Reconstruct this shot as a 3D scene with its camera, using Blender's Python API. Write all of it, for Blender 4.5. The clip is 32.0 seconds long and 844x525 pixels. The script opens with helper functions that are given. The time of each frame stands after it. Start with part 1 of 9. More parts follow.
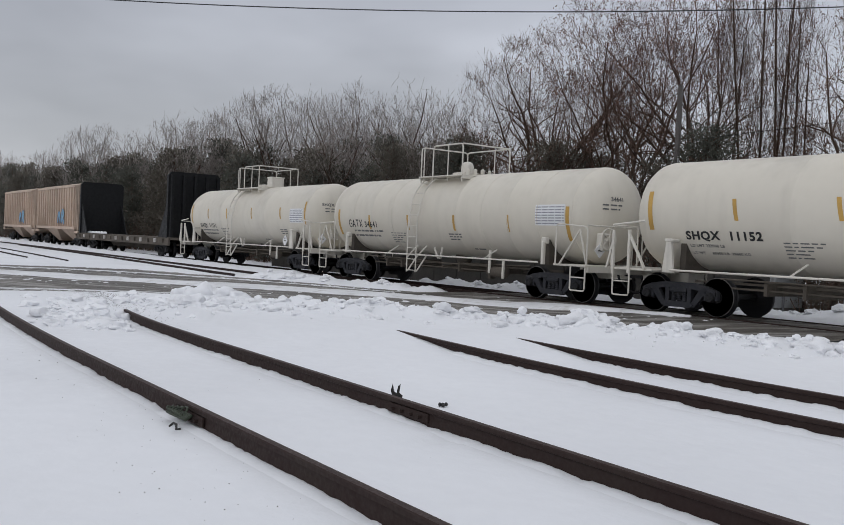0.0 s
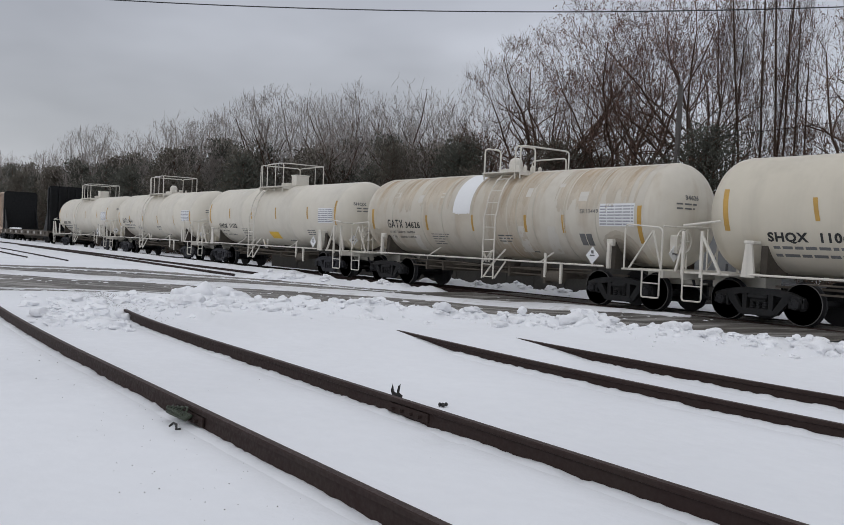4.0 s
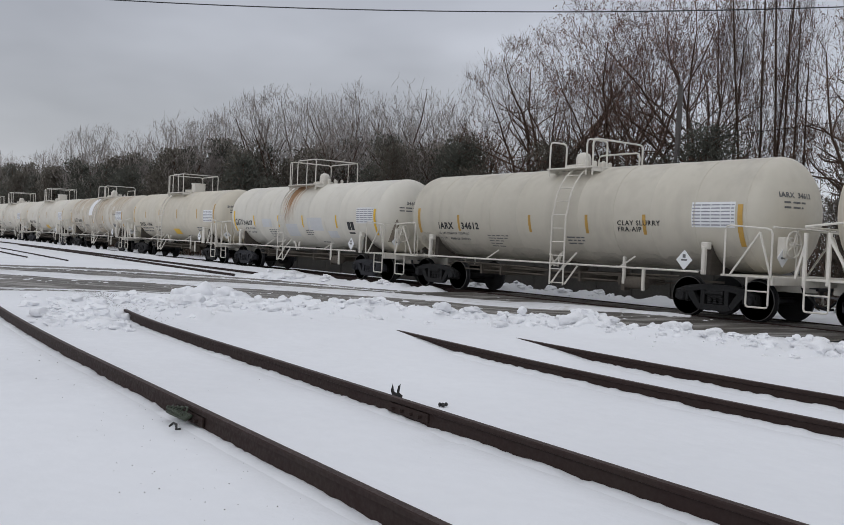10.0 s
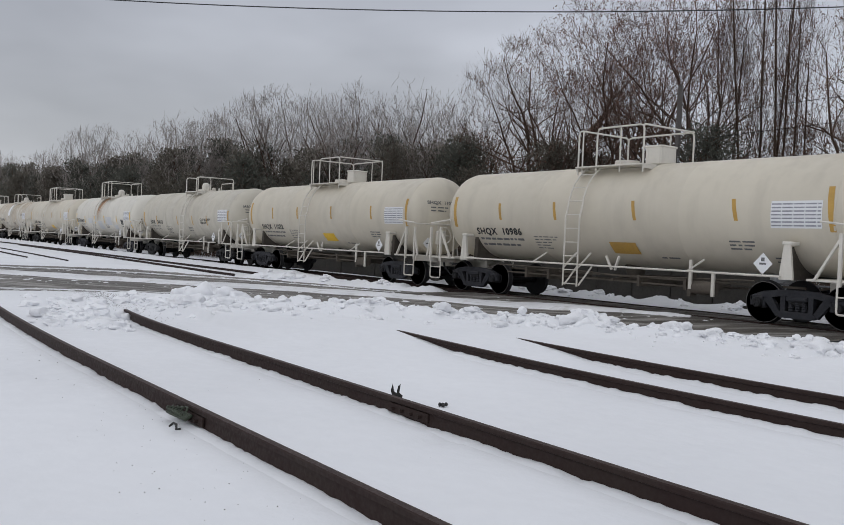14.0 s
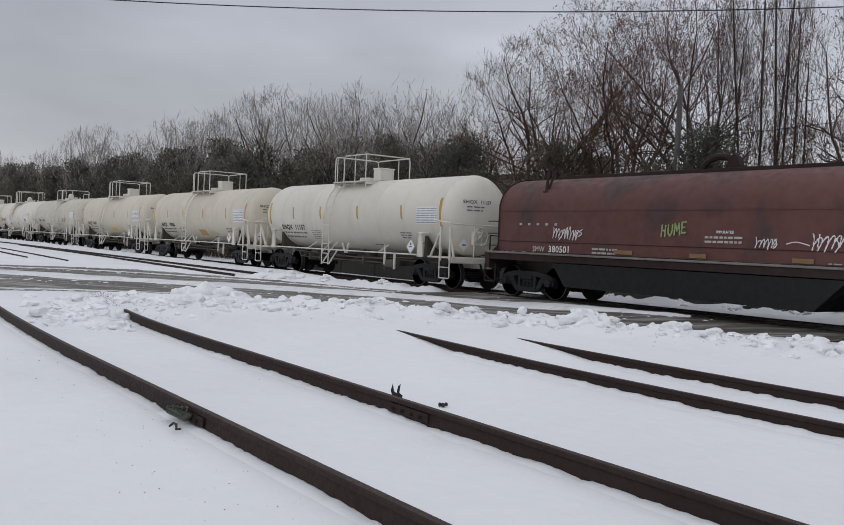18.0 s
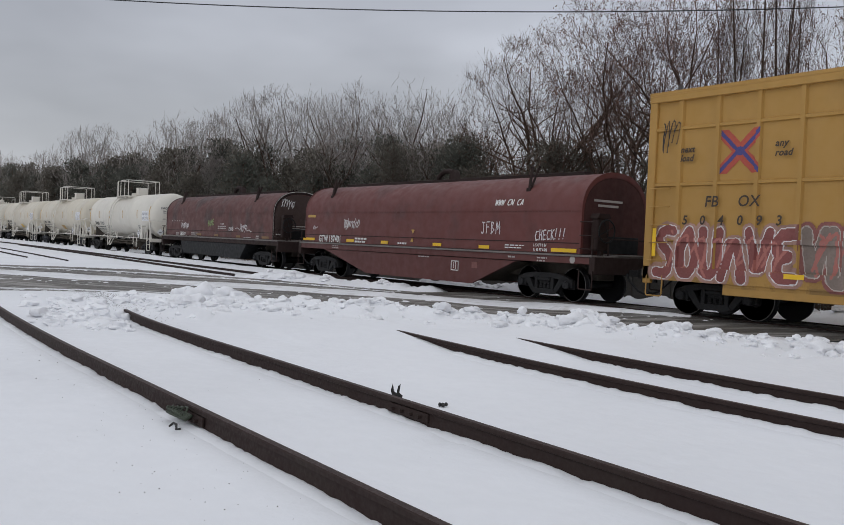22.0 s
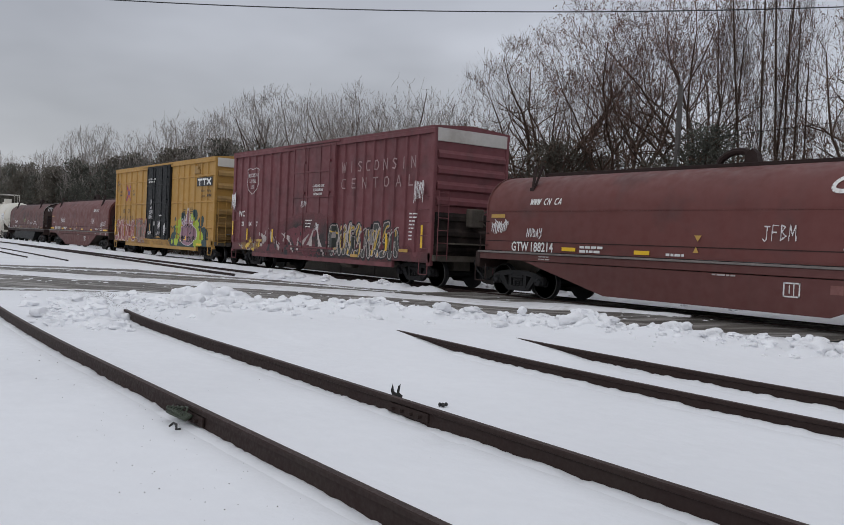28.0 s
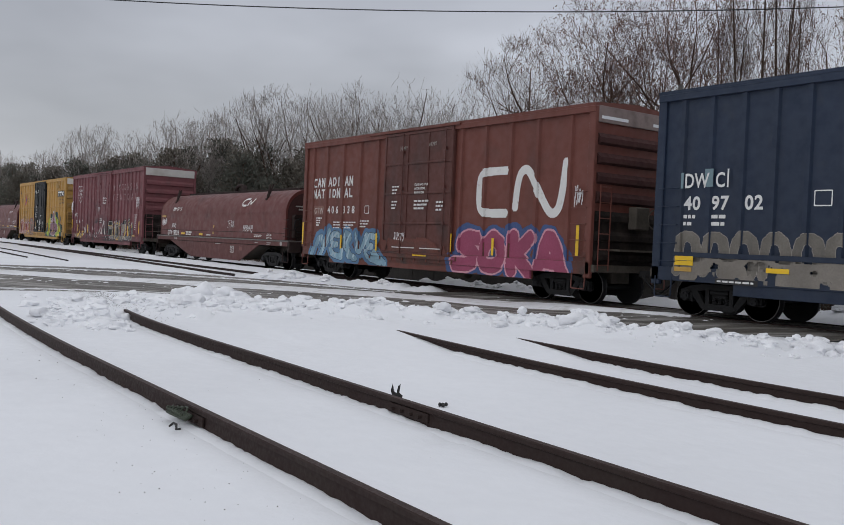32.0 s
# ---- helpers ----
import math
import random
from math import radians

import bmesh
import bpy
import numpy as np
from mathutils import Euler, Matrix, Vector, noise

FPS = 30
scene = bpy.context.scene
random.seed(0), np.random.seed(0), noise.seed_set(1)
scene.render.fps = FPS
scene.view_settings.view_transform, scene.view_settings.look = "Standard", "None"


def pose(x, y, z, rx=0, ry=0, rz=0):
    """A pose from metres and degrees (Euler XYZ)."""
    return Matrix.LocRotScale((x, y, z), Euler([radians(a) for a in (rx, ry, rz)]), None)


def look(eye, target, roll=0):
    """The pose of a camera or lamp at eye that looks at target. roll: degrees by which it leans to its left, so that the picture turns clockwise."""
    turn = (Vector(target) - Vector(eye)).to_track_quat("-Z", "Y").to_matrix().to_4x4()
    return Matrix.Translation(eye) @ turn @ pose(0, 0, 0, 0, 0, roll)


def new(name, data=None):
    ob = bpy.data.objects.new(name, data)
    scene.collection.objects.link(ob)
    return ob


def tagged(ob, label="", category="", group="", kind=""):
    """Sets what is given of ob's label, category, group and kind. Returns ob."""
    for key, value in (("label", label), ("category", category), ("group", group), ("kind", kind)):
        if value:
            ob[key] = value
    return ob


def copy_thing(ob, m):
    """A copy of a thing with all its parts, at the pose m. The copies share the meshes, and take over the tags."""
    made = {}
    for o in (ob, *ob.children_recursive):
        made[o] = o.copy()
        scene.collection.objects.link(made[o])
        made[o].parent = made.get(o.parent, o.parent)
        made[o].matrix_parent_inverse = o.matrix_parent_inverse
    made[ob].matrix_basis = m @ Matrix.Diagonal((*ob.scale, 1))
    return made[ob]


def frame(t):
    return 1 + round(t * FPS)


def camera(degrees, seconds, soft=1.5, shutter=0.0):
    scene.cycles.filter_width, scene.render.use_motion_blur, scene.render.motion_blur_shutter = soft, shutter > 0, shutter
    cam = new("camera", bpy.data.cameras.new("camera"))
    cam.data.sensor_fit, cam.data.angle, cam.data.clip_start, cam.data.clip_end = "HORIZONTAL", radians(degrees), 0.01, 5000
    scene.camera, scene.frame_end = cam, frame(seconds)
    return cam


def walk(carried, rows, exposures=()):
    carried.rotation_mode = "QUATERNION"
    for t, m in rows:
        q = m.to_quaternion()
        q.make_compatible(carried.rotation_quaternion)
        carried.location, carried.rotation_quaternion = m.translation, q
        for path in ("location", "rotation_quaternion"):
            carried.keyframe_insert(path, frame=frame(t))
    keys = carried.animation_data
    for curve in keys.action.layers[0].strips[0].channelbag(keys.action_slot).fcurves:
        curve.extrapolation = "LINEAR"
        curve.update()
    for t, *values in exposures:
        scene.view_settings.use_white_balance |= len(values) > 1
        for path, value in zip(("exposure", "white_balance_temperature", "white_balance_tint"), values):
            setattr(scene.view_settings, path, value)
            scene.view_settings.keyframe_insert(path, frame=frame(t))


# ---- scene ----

# World: x along the running line, y away from the camera, z = 0 on the rail heads.
LINE_Y = 18.10          # centre of the line on which the train runs
SECONDS = 32.0

cam = camera(51.5, SECONDS, soft=0.9)
EYE = (0.0, 0.0, 1.39)
YAW, PITCH, ROLL = 0.62737, 0.02095, 2.486
AIM = (EYE[0] - math.cos(YAW) * math.cos(PITCH), EYE[1] + math.sin(YAW) * math.cos(PITCH), EYE[2] - math.sin(PITCH))
walk(cam, [(0.0, look(EYE, AIM, ROLL)), (SECONDS, look(EYE, AIM, ROLL))])


def travel(t):
    """How far the train has gone along x after t seconds."""
    s = t / SECONDS
    return -216.7 * s - 4.38 * s * s


# ---- light ----
def make_world():
    w = bpy.data.worlds.new("overcast_sky")
    scene.world = w
    w.use_nodes = True
    n, l = w.node_tree.nodes, w.node_tree.links
    n.clear()
    out = n.new("ShaderNodeOutputWorld")
    bg = n.new("ShaderNodeBackground")
    sky = n.new("ShaderNodeTexSky")
    sky.sky_type, sky.sun_disc = "NISHITA", False
    sky.sun_elevation, sky.sun_rotation = radians(38), radians(200)
    sky.air_density, sky.dust_density = 1.0, 2.0
    tc = n.new("ShaderNodeTexCoord")
    mp = n.new("ShaderNodeMapping")
    mp.inputs["Scale"].default_value = (1.0, 1.0, 2.6)
    no = n.new("ShaderNodeTexNoise")
    no.inputs["Scale"].default_value, no.inputs["Detail"].default_value = 2.3, 4
    no.inputs["Roughness"].default_value = 0.5
    sep = n.new("ShaderNodeSeparateXYZ")
    ramp = n.new("ShaderNodeValToRGB")
    e = ramp.color_ramp.elements
    e[0].position, e[0].color = 0.0, (0.473, 0.487, 0.521, 1)
    e[1].position, e[1].color = 1.0, (0.68, 0.695, 0.735, 1)
    for pos, col in ((0.10, (0.463, 0.478, 0.513, 1)), (0.28, (0.406, 0.424, 0.476, 1)), (0.48, (0.468, 0.484, 0.526, 1))):
        x = e.new(pos)
        x.color = col
    cr = n.new("ShaderNodeMapRange")
    cr.inputs["From Min"].default_value, cr.inputs["From Max"].default_value = 0.3, 0.72
    cr.inputs["To Min"].default_value, cr.inputs["To Max"].default_value = 0.82, 1.33
    mul = n.new("ShaderNodeMixRGB")
    mul.blend_type = "MULTIPLY"
    mul.inputs[0].default_value = 1.0
    side = n.new("ShaderNodeMapRange")
    side.interpolation_type = "SMOOTHSTEP"
    side.inputs["From Min"].default_value, side.inputs["From Max"].default_value = -0.98, -0.70
    side.inputs["To Min"].default_value, side.inputs["To Max"].default_value = 1.06, 1.52
    broad = n.new("ShaderNodeMixRGB")
    broad.blend_type = "MULTIPLY"
    broad.inputs[0].default_value = 1.0
    l.new(sep.outputs["X"], side.inputs[0])
    l.new(side.outputs[0], broad.inputs[2])
    l.new(mul.outputs[0], broad.inputs[1])
    add = n.new("ShaderNodeMixRGB")
    add.blend_type = "ADD"
    add.inputs[0].default_value = 0.012
    l.new(tc.outputs["Generated"], mp.inputs["Vector"])
    l.new(mp.outputs[0], no.inputs["Vector"])
    l.new(tc.outputs["Generated"], sep.inputs[0])
    l.new(sep.outputs["Z"], ramp.inputs[0])
    l.new(no.outputs["Fac"], cr.inputs[0])
    l.new(ramp.outputs[0], mul.inputs[1])
    l.new(cr.outputs[0], mul.inputs[2])
    l.new(broad.outputs[0], add.inputs[1])
    l.new(sky.outputs[0], add.inputs[2])
    l.new(add.outputs[0], bg.inputs[0])
    bg.inputs[1].default_value = 1.0
    l.new(bg.outputs[0], out.inputs[0])


make_world()
sun = new("sun", bpy.data.lights.new("sun", "SUN"))
sun.data.energy, sun.data.angle, sun.data.color = 0.34, radians(40), (1.0, 0.98, 0.95)
sun.matrix_world = look((8, -20, 18), (0, 0, 0))
scene.view_settings.exposure = -0.42


# ---- materials ----
def mat(name, col, rough=0.7, metal=0.0, var=0.18, scale=3.0, bump=0.0, bscale=None, col2=None, streak=None, stain=None, rnd=0.0, stretch=(1, 1, 1), turn=0.0, spec=0.5):
    """A painted, dirty or natural surface: base colour with variation at two scales, optional vertical streaks and stains."""
    m = bpy.data.materials.new(name)
    m.use_nodes = True
    n, l = m.node_tree.nodes, m.node_tree.links
    b = n["Principled BSDF"]
    b.inputs["Roughness"].default_value, b.inputs["Metallic"].default_value = rough, metal
    b.inputs["Specular IOR Level"].default_value = spec
    tc = n.new("ShaderNodeTexCoord")
    mp = n.new("ShaderNodeMapping")
    mp.inputs["Scale"].default_value = stretch
    if turn:
        # turned first, then stretched, so that the grain runs along the road
        ro = n.new("ShaderNodeMapping")
        ro.inputs["Rotation"].default_value = (0, 0, radians(-turn))
        l.new(tc.outputs["Object"], ro.inputs["Vector"])
        l.new(ro.outputs[0], mp.inputs["Vector"])
    else:
        l.new(tc.outputs["Object"], mp.inputs["Vector"])

    def noise_tex(sc, detail, src=mp):
        t = n.new("ShaderNodeTexNoise")
        t.inputs["Scale"].default_value, t.inputs["Detail"].default_value = sc, detail
        l.new(src.outputs[0], t.inputs["Vector"])
        return t

    def mapped(src, a, z, lo, hi):
        r = n.new("ShaderNodeMapRange")
        r.inputs["From Min"].default_value, r.inputs["From Max"].default_value = a, z
        r.inputs["To Min"].default_value, r.inputs["To Max"].default_value = lo, hi
        l.new(src, r.inputs[0])
        return r.outputs[0]

    def mix(fac, a, c, mode="MIX"):
        x = n.new("ShaderNodeMixRGB")
        x.blend_type = mode
        for i, v in enumerate((fac, a, c)):
            if isinstance(v, (int, float)):
                x.inputs[i].default_value = v
            elif isinstance(v, tuple):
                x.inputs[i].default_value = (*v, 1)
            else:
                l.new(v, x.inputs[i])
        return x.outputs[0]

    big, fine = noise_tex(scale * 0.35, 5), noise_tex(scale * 6, 4)
    c = mix(mapped(big.outputs["Fac"], 0.3, 0.7, 0, 1), tuple(v * (1 - var) for v in col), tuple(min(1, v * (1 + var)) for v in (col2 or col)))
    c = mix(mapped(fine.outputs["Fac"], 0.3, 0.7, 0, var), c, tuple(v * 0.55 for v in col))
    if streak:
        sc, strength, scol = streak
        sm = n.new("ShaderNodeMapping")
        sm.inputs["Scale"].default_value = (sc, sc, sc * 0.07)
        l.new(tc.outputs["Object"], sm.inputs["Vector"])
        s = noise_tex(1.0, 6, sm)
        c = mix(mapped(s.outputs["Fac"], 0.52, 0.78, 0, strength), c, scol)
    if stain:
        sc, lo, hi, strength, scol = stain
        s = noise_tex(sc, 7)
        c = mix(mapped(s.outputs["Fac"], lo, hi, 0, strength), c, scol)
    if rnd:
        oi = n.new("ShaderNodeObjectInfo")
        c = mix(1.0, c, mapped(oi.outputs["Random"], 0, 1, 1 - rnd, 1 + rnd), "MULTIPLY")
    l.new(c, b.inputs["Base Color"])
    r = mapped(fine.outputs["Fac"], 0.3, 0.7, max(0.05, rough - 0.12), min(1, rough + 0.12))
    l.new(r, b.inputs["Roughness"])
    if bump:
        t = noise_tex(bscale or scale * 8, 5)
        bp = n.new("ShaderNodeBump")
        bp.inputs["Strength"].default_value, bp.inputs["Distance"].default_value = min(1, bump), 0.03
        l.new(t.outputs["Fac"], bp.inputs["Height"])
        l.new(bp.outputs[0], b.inputs["Normal"])
    return m


SNOW = mat("snow", (0.78, 0.791, 0.815), 0.75, var=0.045, scale=0.8, bump=0.35, bscale=7)
SNOW_DIRTY = mat("trodden_snow", (0.72, 0.725, 0.74), 0.8, var=0.12, scale=2.2, bump=0.7, bscale=9, stain=(3.5, 0.55, 0.70, 0.5, (0.38, 0.36, 0.34)))
SNOW_LUMP = mat("clumped_snow", (0.845, 0.853, 0.875), 0.8, var=0.03, scale=2.5, bump=0.5, bscale=16)
ASPHALT = mat("gritty_salted_asphalt", (0.100, 0.089, 0.076), 0.6, var=0.45, scale=1.9, bump=0.6, bscale=40, stain=(1.7, 0.49, 0.60, 0.75, (0.36, 0.345, 0.325)), streak=(0.9, 0.5, (0.045, 0.040, 0.035)), stretch=(0.22, 2.6, 1), turn=40)
RAIL = mat("rusty_rail_steel", (0.042, 0.025, 0.023), 0.7, var=0.25, scale=5, bump=0.06, bscale=40, col2=(0.030, 0.021, 0.018), spec=0.15)
RAIL_TOP = mat("rail_head_steel", (0.052, 0.034, 0.030), 0.55, metal=0.1, var=0.2, scale=8, bump=0.05, spec=0.15)
DEBRIS = mat("wet_black_debris", (0.022, 0.021, 0.020), 0.6, var=0.3, scale=20, bump=0.4)
GRIT_AND_PITS = mat("grey_brown_grit", (0.10, 0.085, 0.075), 0.9, var=0.4, scale=20)
AMBER_DULL = mat("dirty_amber_tape", (0.22, 0.125, 0.05), 0.6, var=0.2, scale=6)
MOSS = mat("dull_green_plastic", (0.034, 0.046, 0.026), 0.6, var=0.3, scale=30, bump=0.4)
BALLAST = mat("dark_ballast_stone", (0.060, 0.056, 0.052), 0.9, var=0.4, scale=6, bump=0.9, bscale=22, stain=(0.8, 0.6, 0.75, 0.7, (0.55, 0.56, 0.58)))
BARK = mat("grey_brown_bark", (0.100, 0.069, 0.054), 0.95, var=0.28, scale=4, bump=0.5, spec=0.15)
BARK_PALE = mat("pale_birch_bark", (0.30, 0.28, 0.26), 0.9, var=0.25, scale=5, bump=0.3)
TWIG = mat("twig_bark", (0.148, 0.103, 0.083), 0.95, var=0.22, scale=3, spec=0.15)
TWIG_RED = mat("reddish_twig_bark", (0.165, 0.108, 0.090), 0.95, var=0.22, scale=3, spec=0.15)
# Pale grey bark of the far twigs, haze put into the colour too.
TWIG_HAZED = mat("pale_grey_twig_bark", (0.27, 0.24, 0.22), 0.95, var=0.22, scale=3)
NEEDLE = mat("dark_cedar_foliage", (0.110, 0.112, 0.094), 0.9, var=0.4, scale=2.5, spec=0.15)
NEEDLE_BROWN = mat("brownish_cedar_foliage", (0.142, 0.128, 0.106), 0.9, var=0.4, scale=2.5, spec=0.15)
LEAF_DRY = mat("dry_brown_leaves", (0.19, 0.105, 0.075), 0.85, var=0.4, scale=6)
CONCRETE = mat("dark_stained_concrete", (0.070, 0.066, 0.060), 0.85, var=0.25, scale=2, bump=0.4, bscale=18, streak=(3, 0.5, (0.05, 0.048, 0.045)), spec=0.15)
POLE_WOOD = mat("weathered_pole_wood", (0.11, 0.1, 0.095), 0.9, var=0.25, scale=4, bump=0.5, stretch=(6, 6, 0.5))
GALV = mat("dull_galvanised_steel", (0.36, 0.37, 0.38), 0.5, metal=0.3, var=0.12, scale=2, streak=(3, 0.35, (0.22, 0.22, 0.22)))
GALV_DARK = mat("grey_fence_rail_paint", (0.10, 0.10, 0.105), 0.6, var=0.2, scale=3)
CABLE = mat("black_cable_sheath", (0.015, 0.015, 0.016), 0.6)
BUFF = mat("buff_wall_cladding", (0.33, 0.31, 0.26), 0.8, var=0.1, scale=2)
DARK_ROOF = mat("dark_roof_sheet", (0.05, 0.05, 0.05), 0.8, var=0.2)

GRIME = (0.16, 0.145, 0.125)
TANK_PAINTS = {
    "white": mat("clean_white_tank_paint", (0.655, 0.615, 0.53), 0.45, var=0.05, scale=0.6, streak=(1.6, 0.16, GRIME), stain=(0.7, 0.6, 0.85, 0.25, (0.45, 0.43, 0.38))),
    "cool": mat("cool_white_tank_paint", (0.67, 0.64, 0.565), 0.45, var=0.05, scale=0.6, streak=(2.0, 0.14, GRIME)),
    "grey": mat("greyish_white_tank_paint", (0.598, 0.55, 0.452), 0.5, var=0.06, scale=0.6, streak=(1.8, 0.2, GRIME)),
    "warm": mat("warm_grey_tank_paint", (0.54, 0.505, 0.425), 0.52, var=0.07, scale=0.7, streak=(1.5, 0.3, (0.14, 0.12, 0.10)), stain=(0.6, 0.58, 0.8, 0.4, (0.25, 0.21, 0.17))),
    "cream": mat("rust_tinged_cream_tank_paint", (0.57, 0.515, 0.425), 0.55, var=0.09, scale=0.7, col2=(0.60, 0.57, 0.50), streak=(2.2, 0.5, (0.36, 0.26, 0.16)), stain=(0.8, 0.55, 0.8, 0.5, (0.40, 0.32, 0.23))),
}
WHITE_TRIM = mat("white_railing_paint", (0.65, 0.62, 0.555), 0.5, var=0.10, scale=4, streak=(6, 0.3, GRIME))
PATCH_WHITE = mat("fresh_white_patch_paint", (0.78, 0.79, 0.80), 0.5, var=0.03, scale=2)
PATCH_CREAM = mat("pale_cream_patch_paint", (0.62, 0.59, 0.53), 0.55, var=0.06, scale=2)
PATCH_GREY = mat("pale_grey_patch_paint", (0.60, 0.61, 0.62), 0.55, var=0.05, scale=2)
LEDGE = mat("worn_ledge_paint", (0.17, 0.15, 0.14), 0.6, var=0.25, scale=3, streak=(6, 0.4, (0.30, 0.29, 0.28)))
SOOT = mat("dark_brown_soot_stain", (0.24, 0.205, 0.165), 0.9, var=0.3, scale=4, streak=(5, 0.6, (0.35, 0.31, 0.27)))
AMBER = mat("amber_reflective_tape", (0.50, 0.30, 0.065), 0.45, var=0.12, scale=6, streak=(9, 0.35, (0.25, 0.17, 0.07)))
YELLOW = mat("bright_yellow_tape", (0.80, 0.50, 0.015), 0.4, var=0.06, scale=5)
BLACK_PAINT = mat("black_stencil_paint", (0.022, 0.022, 0.023), 0.6, var=0.1)
GREY_PAINT = mat("faded_black_stencil_paint", (0.15, 0.15, 0.15), 0.7, var=0.2, scale=9)
BLUE_GREY_PAINT = mat("grey_table_print", (0.30, 0.30, 0.34), 0.7, var=0.15, scale=9)
WHITE_PAINT = mat("white_stencil_paint", (0.72, 0.72, 0.70), 0.6, var=0.08, scale=5, stain=(4, 0.62, 0.75, 0.5, (0.35, 0.25, 0.22)))
GREY_WHITE = mat("greyed_white_stencil_paint", (0.42, 0.39, 0.37), 0.7, var=0.2, scale=8)
IRON = mat("black_truck_iron", (0.021, 0.021, 0.022), 0.7, metal=0.2, var=0.3, scale=5, bump=0.3, bscale=40, stain=(4, 0.55, 0.8, 0.5, (0.045, 0.040, 0.036)), spec=0.28)
IRON_BLUE = mat("dusty_blue_black_truck_iron", (0.035, 0.036, 0.042), 0.7, metal=0.2, var=0.25, scale=5, bump=0.3, bscale=40, stain=(4, 0.55, 0.8, 0.4, (0.10, 0.095, 0.09)), spec=0.28)
WHEEL = mat("dark_wheel_steel", (0.028, 0.028, 0.030), 0.55, metal=0.4, var=0.25, scale=6, spec=0.28)
TREAD = mat("worn_wheel_rim", (0.16, 0.155, 0.15), 0.42, metal=0.6, var=0.1, scale=6)
UNDER = mat("dirty_underframe_paint", (0.1, 0.087, 0.073), 0.8, var=0.3, scale=3, stain=(2, 0.5, 0.75, 0.5, (0.17, 0.145, 0.12)), spec=0.15)
BROWN_CAR = mat("oxide_red_hood_paint", (0.098, 0.031, 0.026), 0.6, var=0.14, scale=0.7, streak=(1.2, 0.5, (0.045, 0.022, 0.020)), stain=(0.85, 0.50, 0.64, 0.75, (0.036, 0.020, 0.018)))
COIL_RED = mat("maroon_hood_paint", (0.124, 0.031, 0.026), 0.55, var=0.10, scale=0.6, streak=(1.0, 0.35, (0.075, 0.026, 0.024)), stain=(0.8, 0.53, 0.68, 0.6, (0.066, 0.024, 0.022)))
COIL_BODY = mat("maroon_body_paint", (0.104, 0.032, 0.028), 0.65, var=0.12, scale=0.6, streak=(1.6, 0.4, (0.06, 0.03, 0.027)))
COIL_END = mat("sooty_brown_hood_end_paint", (0.060, 0.036, 0.030), 0.7, var=0.2, scale=1, streak=(1.5, 0.5, (0.032, 0.024, 0.021)))
COIL_DARK = mat("dark_brown_end_paint", (0.034, 0.022, 0.020), 0.7, var=0.2, scale=1, spec=0.15)
YELLOW_CAR = mat("weathered_yellow_car_paint", (0.42, 0.236, 0.056), 0.6, var=0.08, scale=0.6, streak=(1.6, 0.35, (0.30, 0.185, 0.06)), stain=(0.9, 0.58, 0.8, 0.4, (0.33, 0.20, 0.07)))
BLACK_DOOR = mat("black_door_paint", (0.011, 0.012, 0.013), 0.5, var=0.25, scale=1.5, streak=(2.5, 0.3, (0.032, 0.030, 0.028)), spec=0.15)
FADED_SIGN = mat("faded_white_sign_paint", (0.36, 0.25, 0.25), 0.7, var=0.35, scale=3)
WINE_CAR = mat("faded_wine_car_paint", (0.165, 0.051, 0.057), 0.65, var=0.12, scale=0.7, streak=(1.8, 0.45, (0.07, 0.032, 0.034)), stain=(1.2, 0.55, 0.75, 0.55, (0.045, 0.027, 0.027)))
OXIDE_CAR = mat("oxide_brown_car_paint", (0.15, 0.044, 0.031), 0.62, var=0.12, scale=0.7, streak=(1.5, 0.45, (0.08, 0.032, 0.026)), stain=(0.9, 0.56, 0.8, 0.5, (0.06, 0.028, 0.023)))
OXIDE_DOOR = mat("sooty_oxide_door_paint", (0.108, 0.034, 0.026), 0.65, var=0.18, scale=0.9, streak=(1.8, 0.5, (0.055, 0.026, 0.022)), stain=(1.1, 0.52, 0.7, 0.6, (0.042, 0.022, 0.019)))
NAVY_CAR = mat("faded_navy_car_paint", (0.0095, 0.0205, 0.046), 0.6, var=0.14, scale=0.7, streak=(1.4, 0.4, (0.011, 0.015, 0.023)), stain=(1.4, 0.62, 0.8, 0.4, (0.04, 0.04, 0.04)))
PALE_END = mat("dirty_off_white_end_paint", (0.50, 0.48, 0.45), 0.7, var=0.12, scale=1.5, stain=(1.5, 0.5, 0.75, 0.6, (0.30, 0.25, 0.21)))
HOPPER_TAN = mat("rusty_tan_hopper_paint", (0.5, 0.39, 0.31), 0.75, var=0.2, scale=0.7, streak=(1.2, 0.55, (0.26, 0.145, 0.09)))
# Car ends darker than the sides: grime plus their shade put into the paint.
SHADED_DIRTY_END = mat("sooty_brown_end_paint", (0.070, 0.032, 0.030), 0.75, var=0.3, scale=1.2, streak=(1.5, 0.5, (0.03, 0.02, 0.02)), spec=0.15)
DIRTY_YELLOW = mat("sooty_yellow_end_paint", (0.36, 0.22, 0.075), 0.75, var=0.2, scale=1.2, streak=(1.5, 0.5, (0.14, 0.09, 0.05)))
YELLOW_SOOT = mat("grimy_yellow_end_paint", (0.29, 0.168, 0.056), 0.8, var=0.25, scale=1.4, stain=(1.8, 0.50, 0.68, 0.7, (0.085, 0.058, 0.036)))
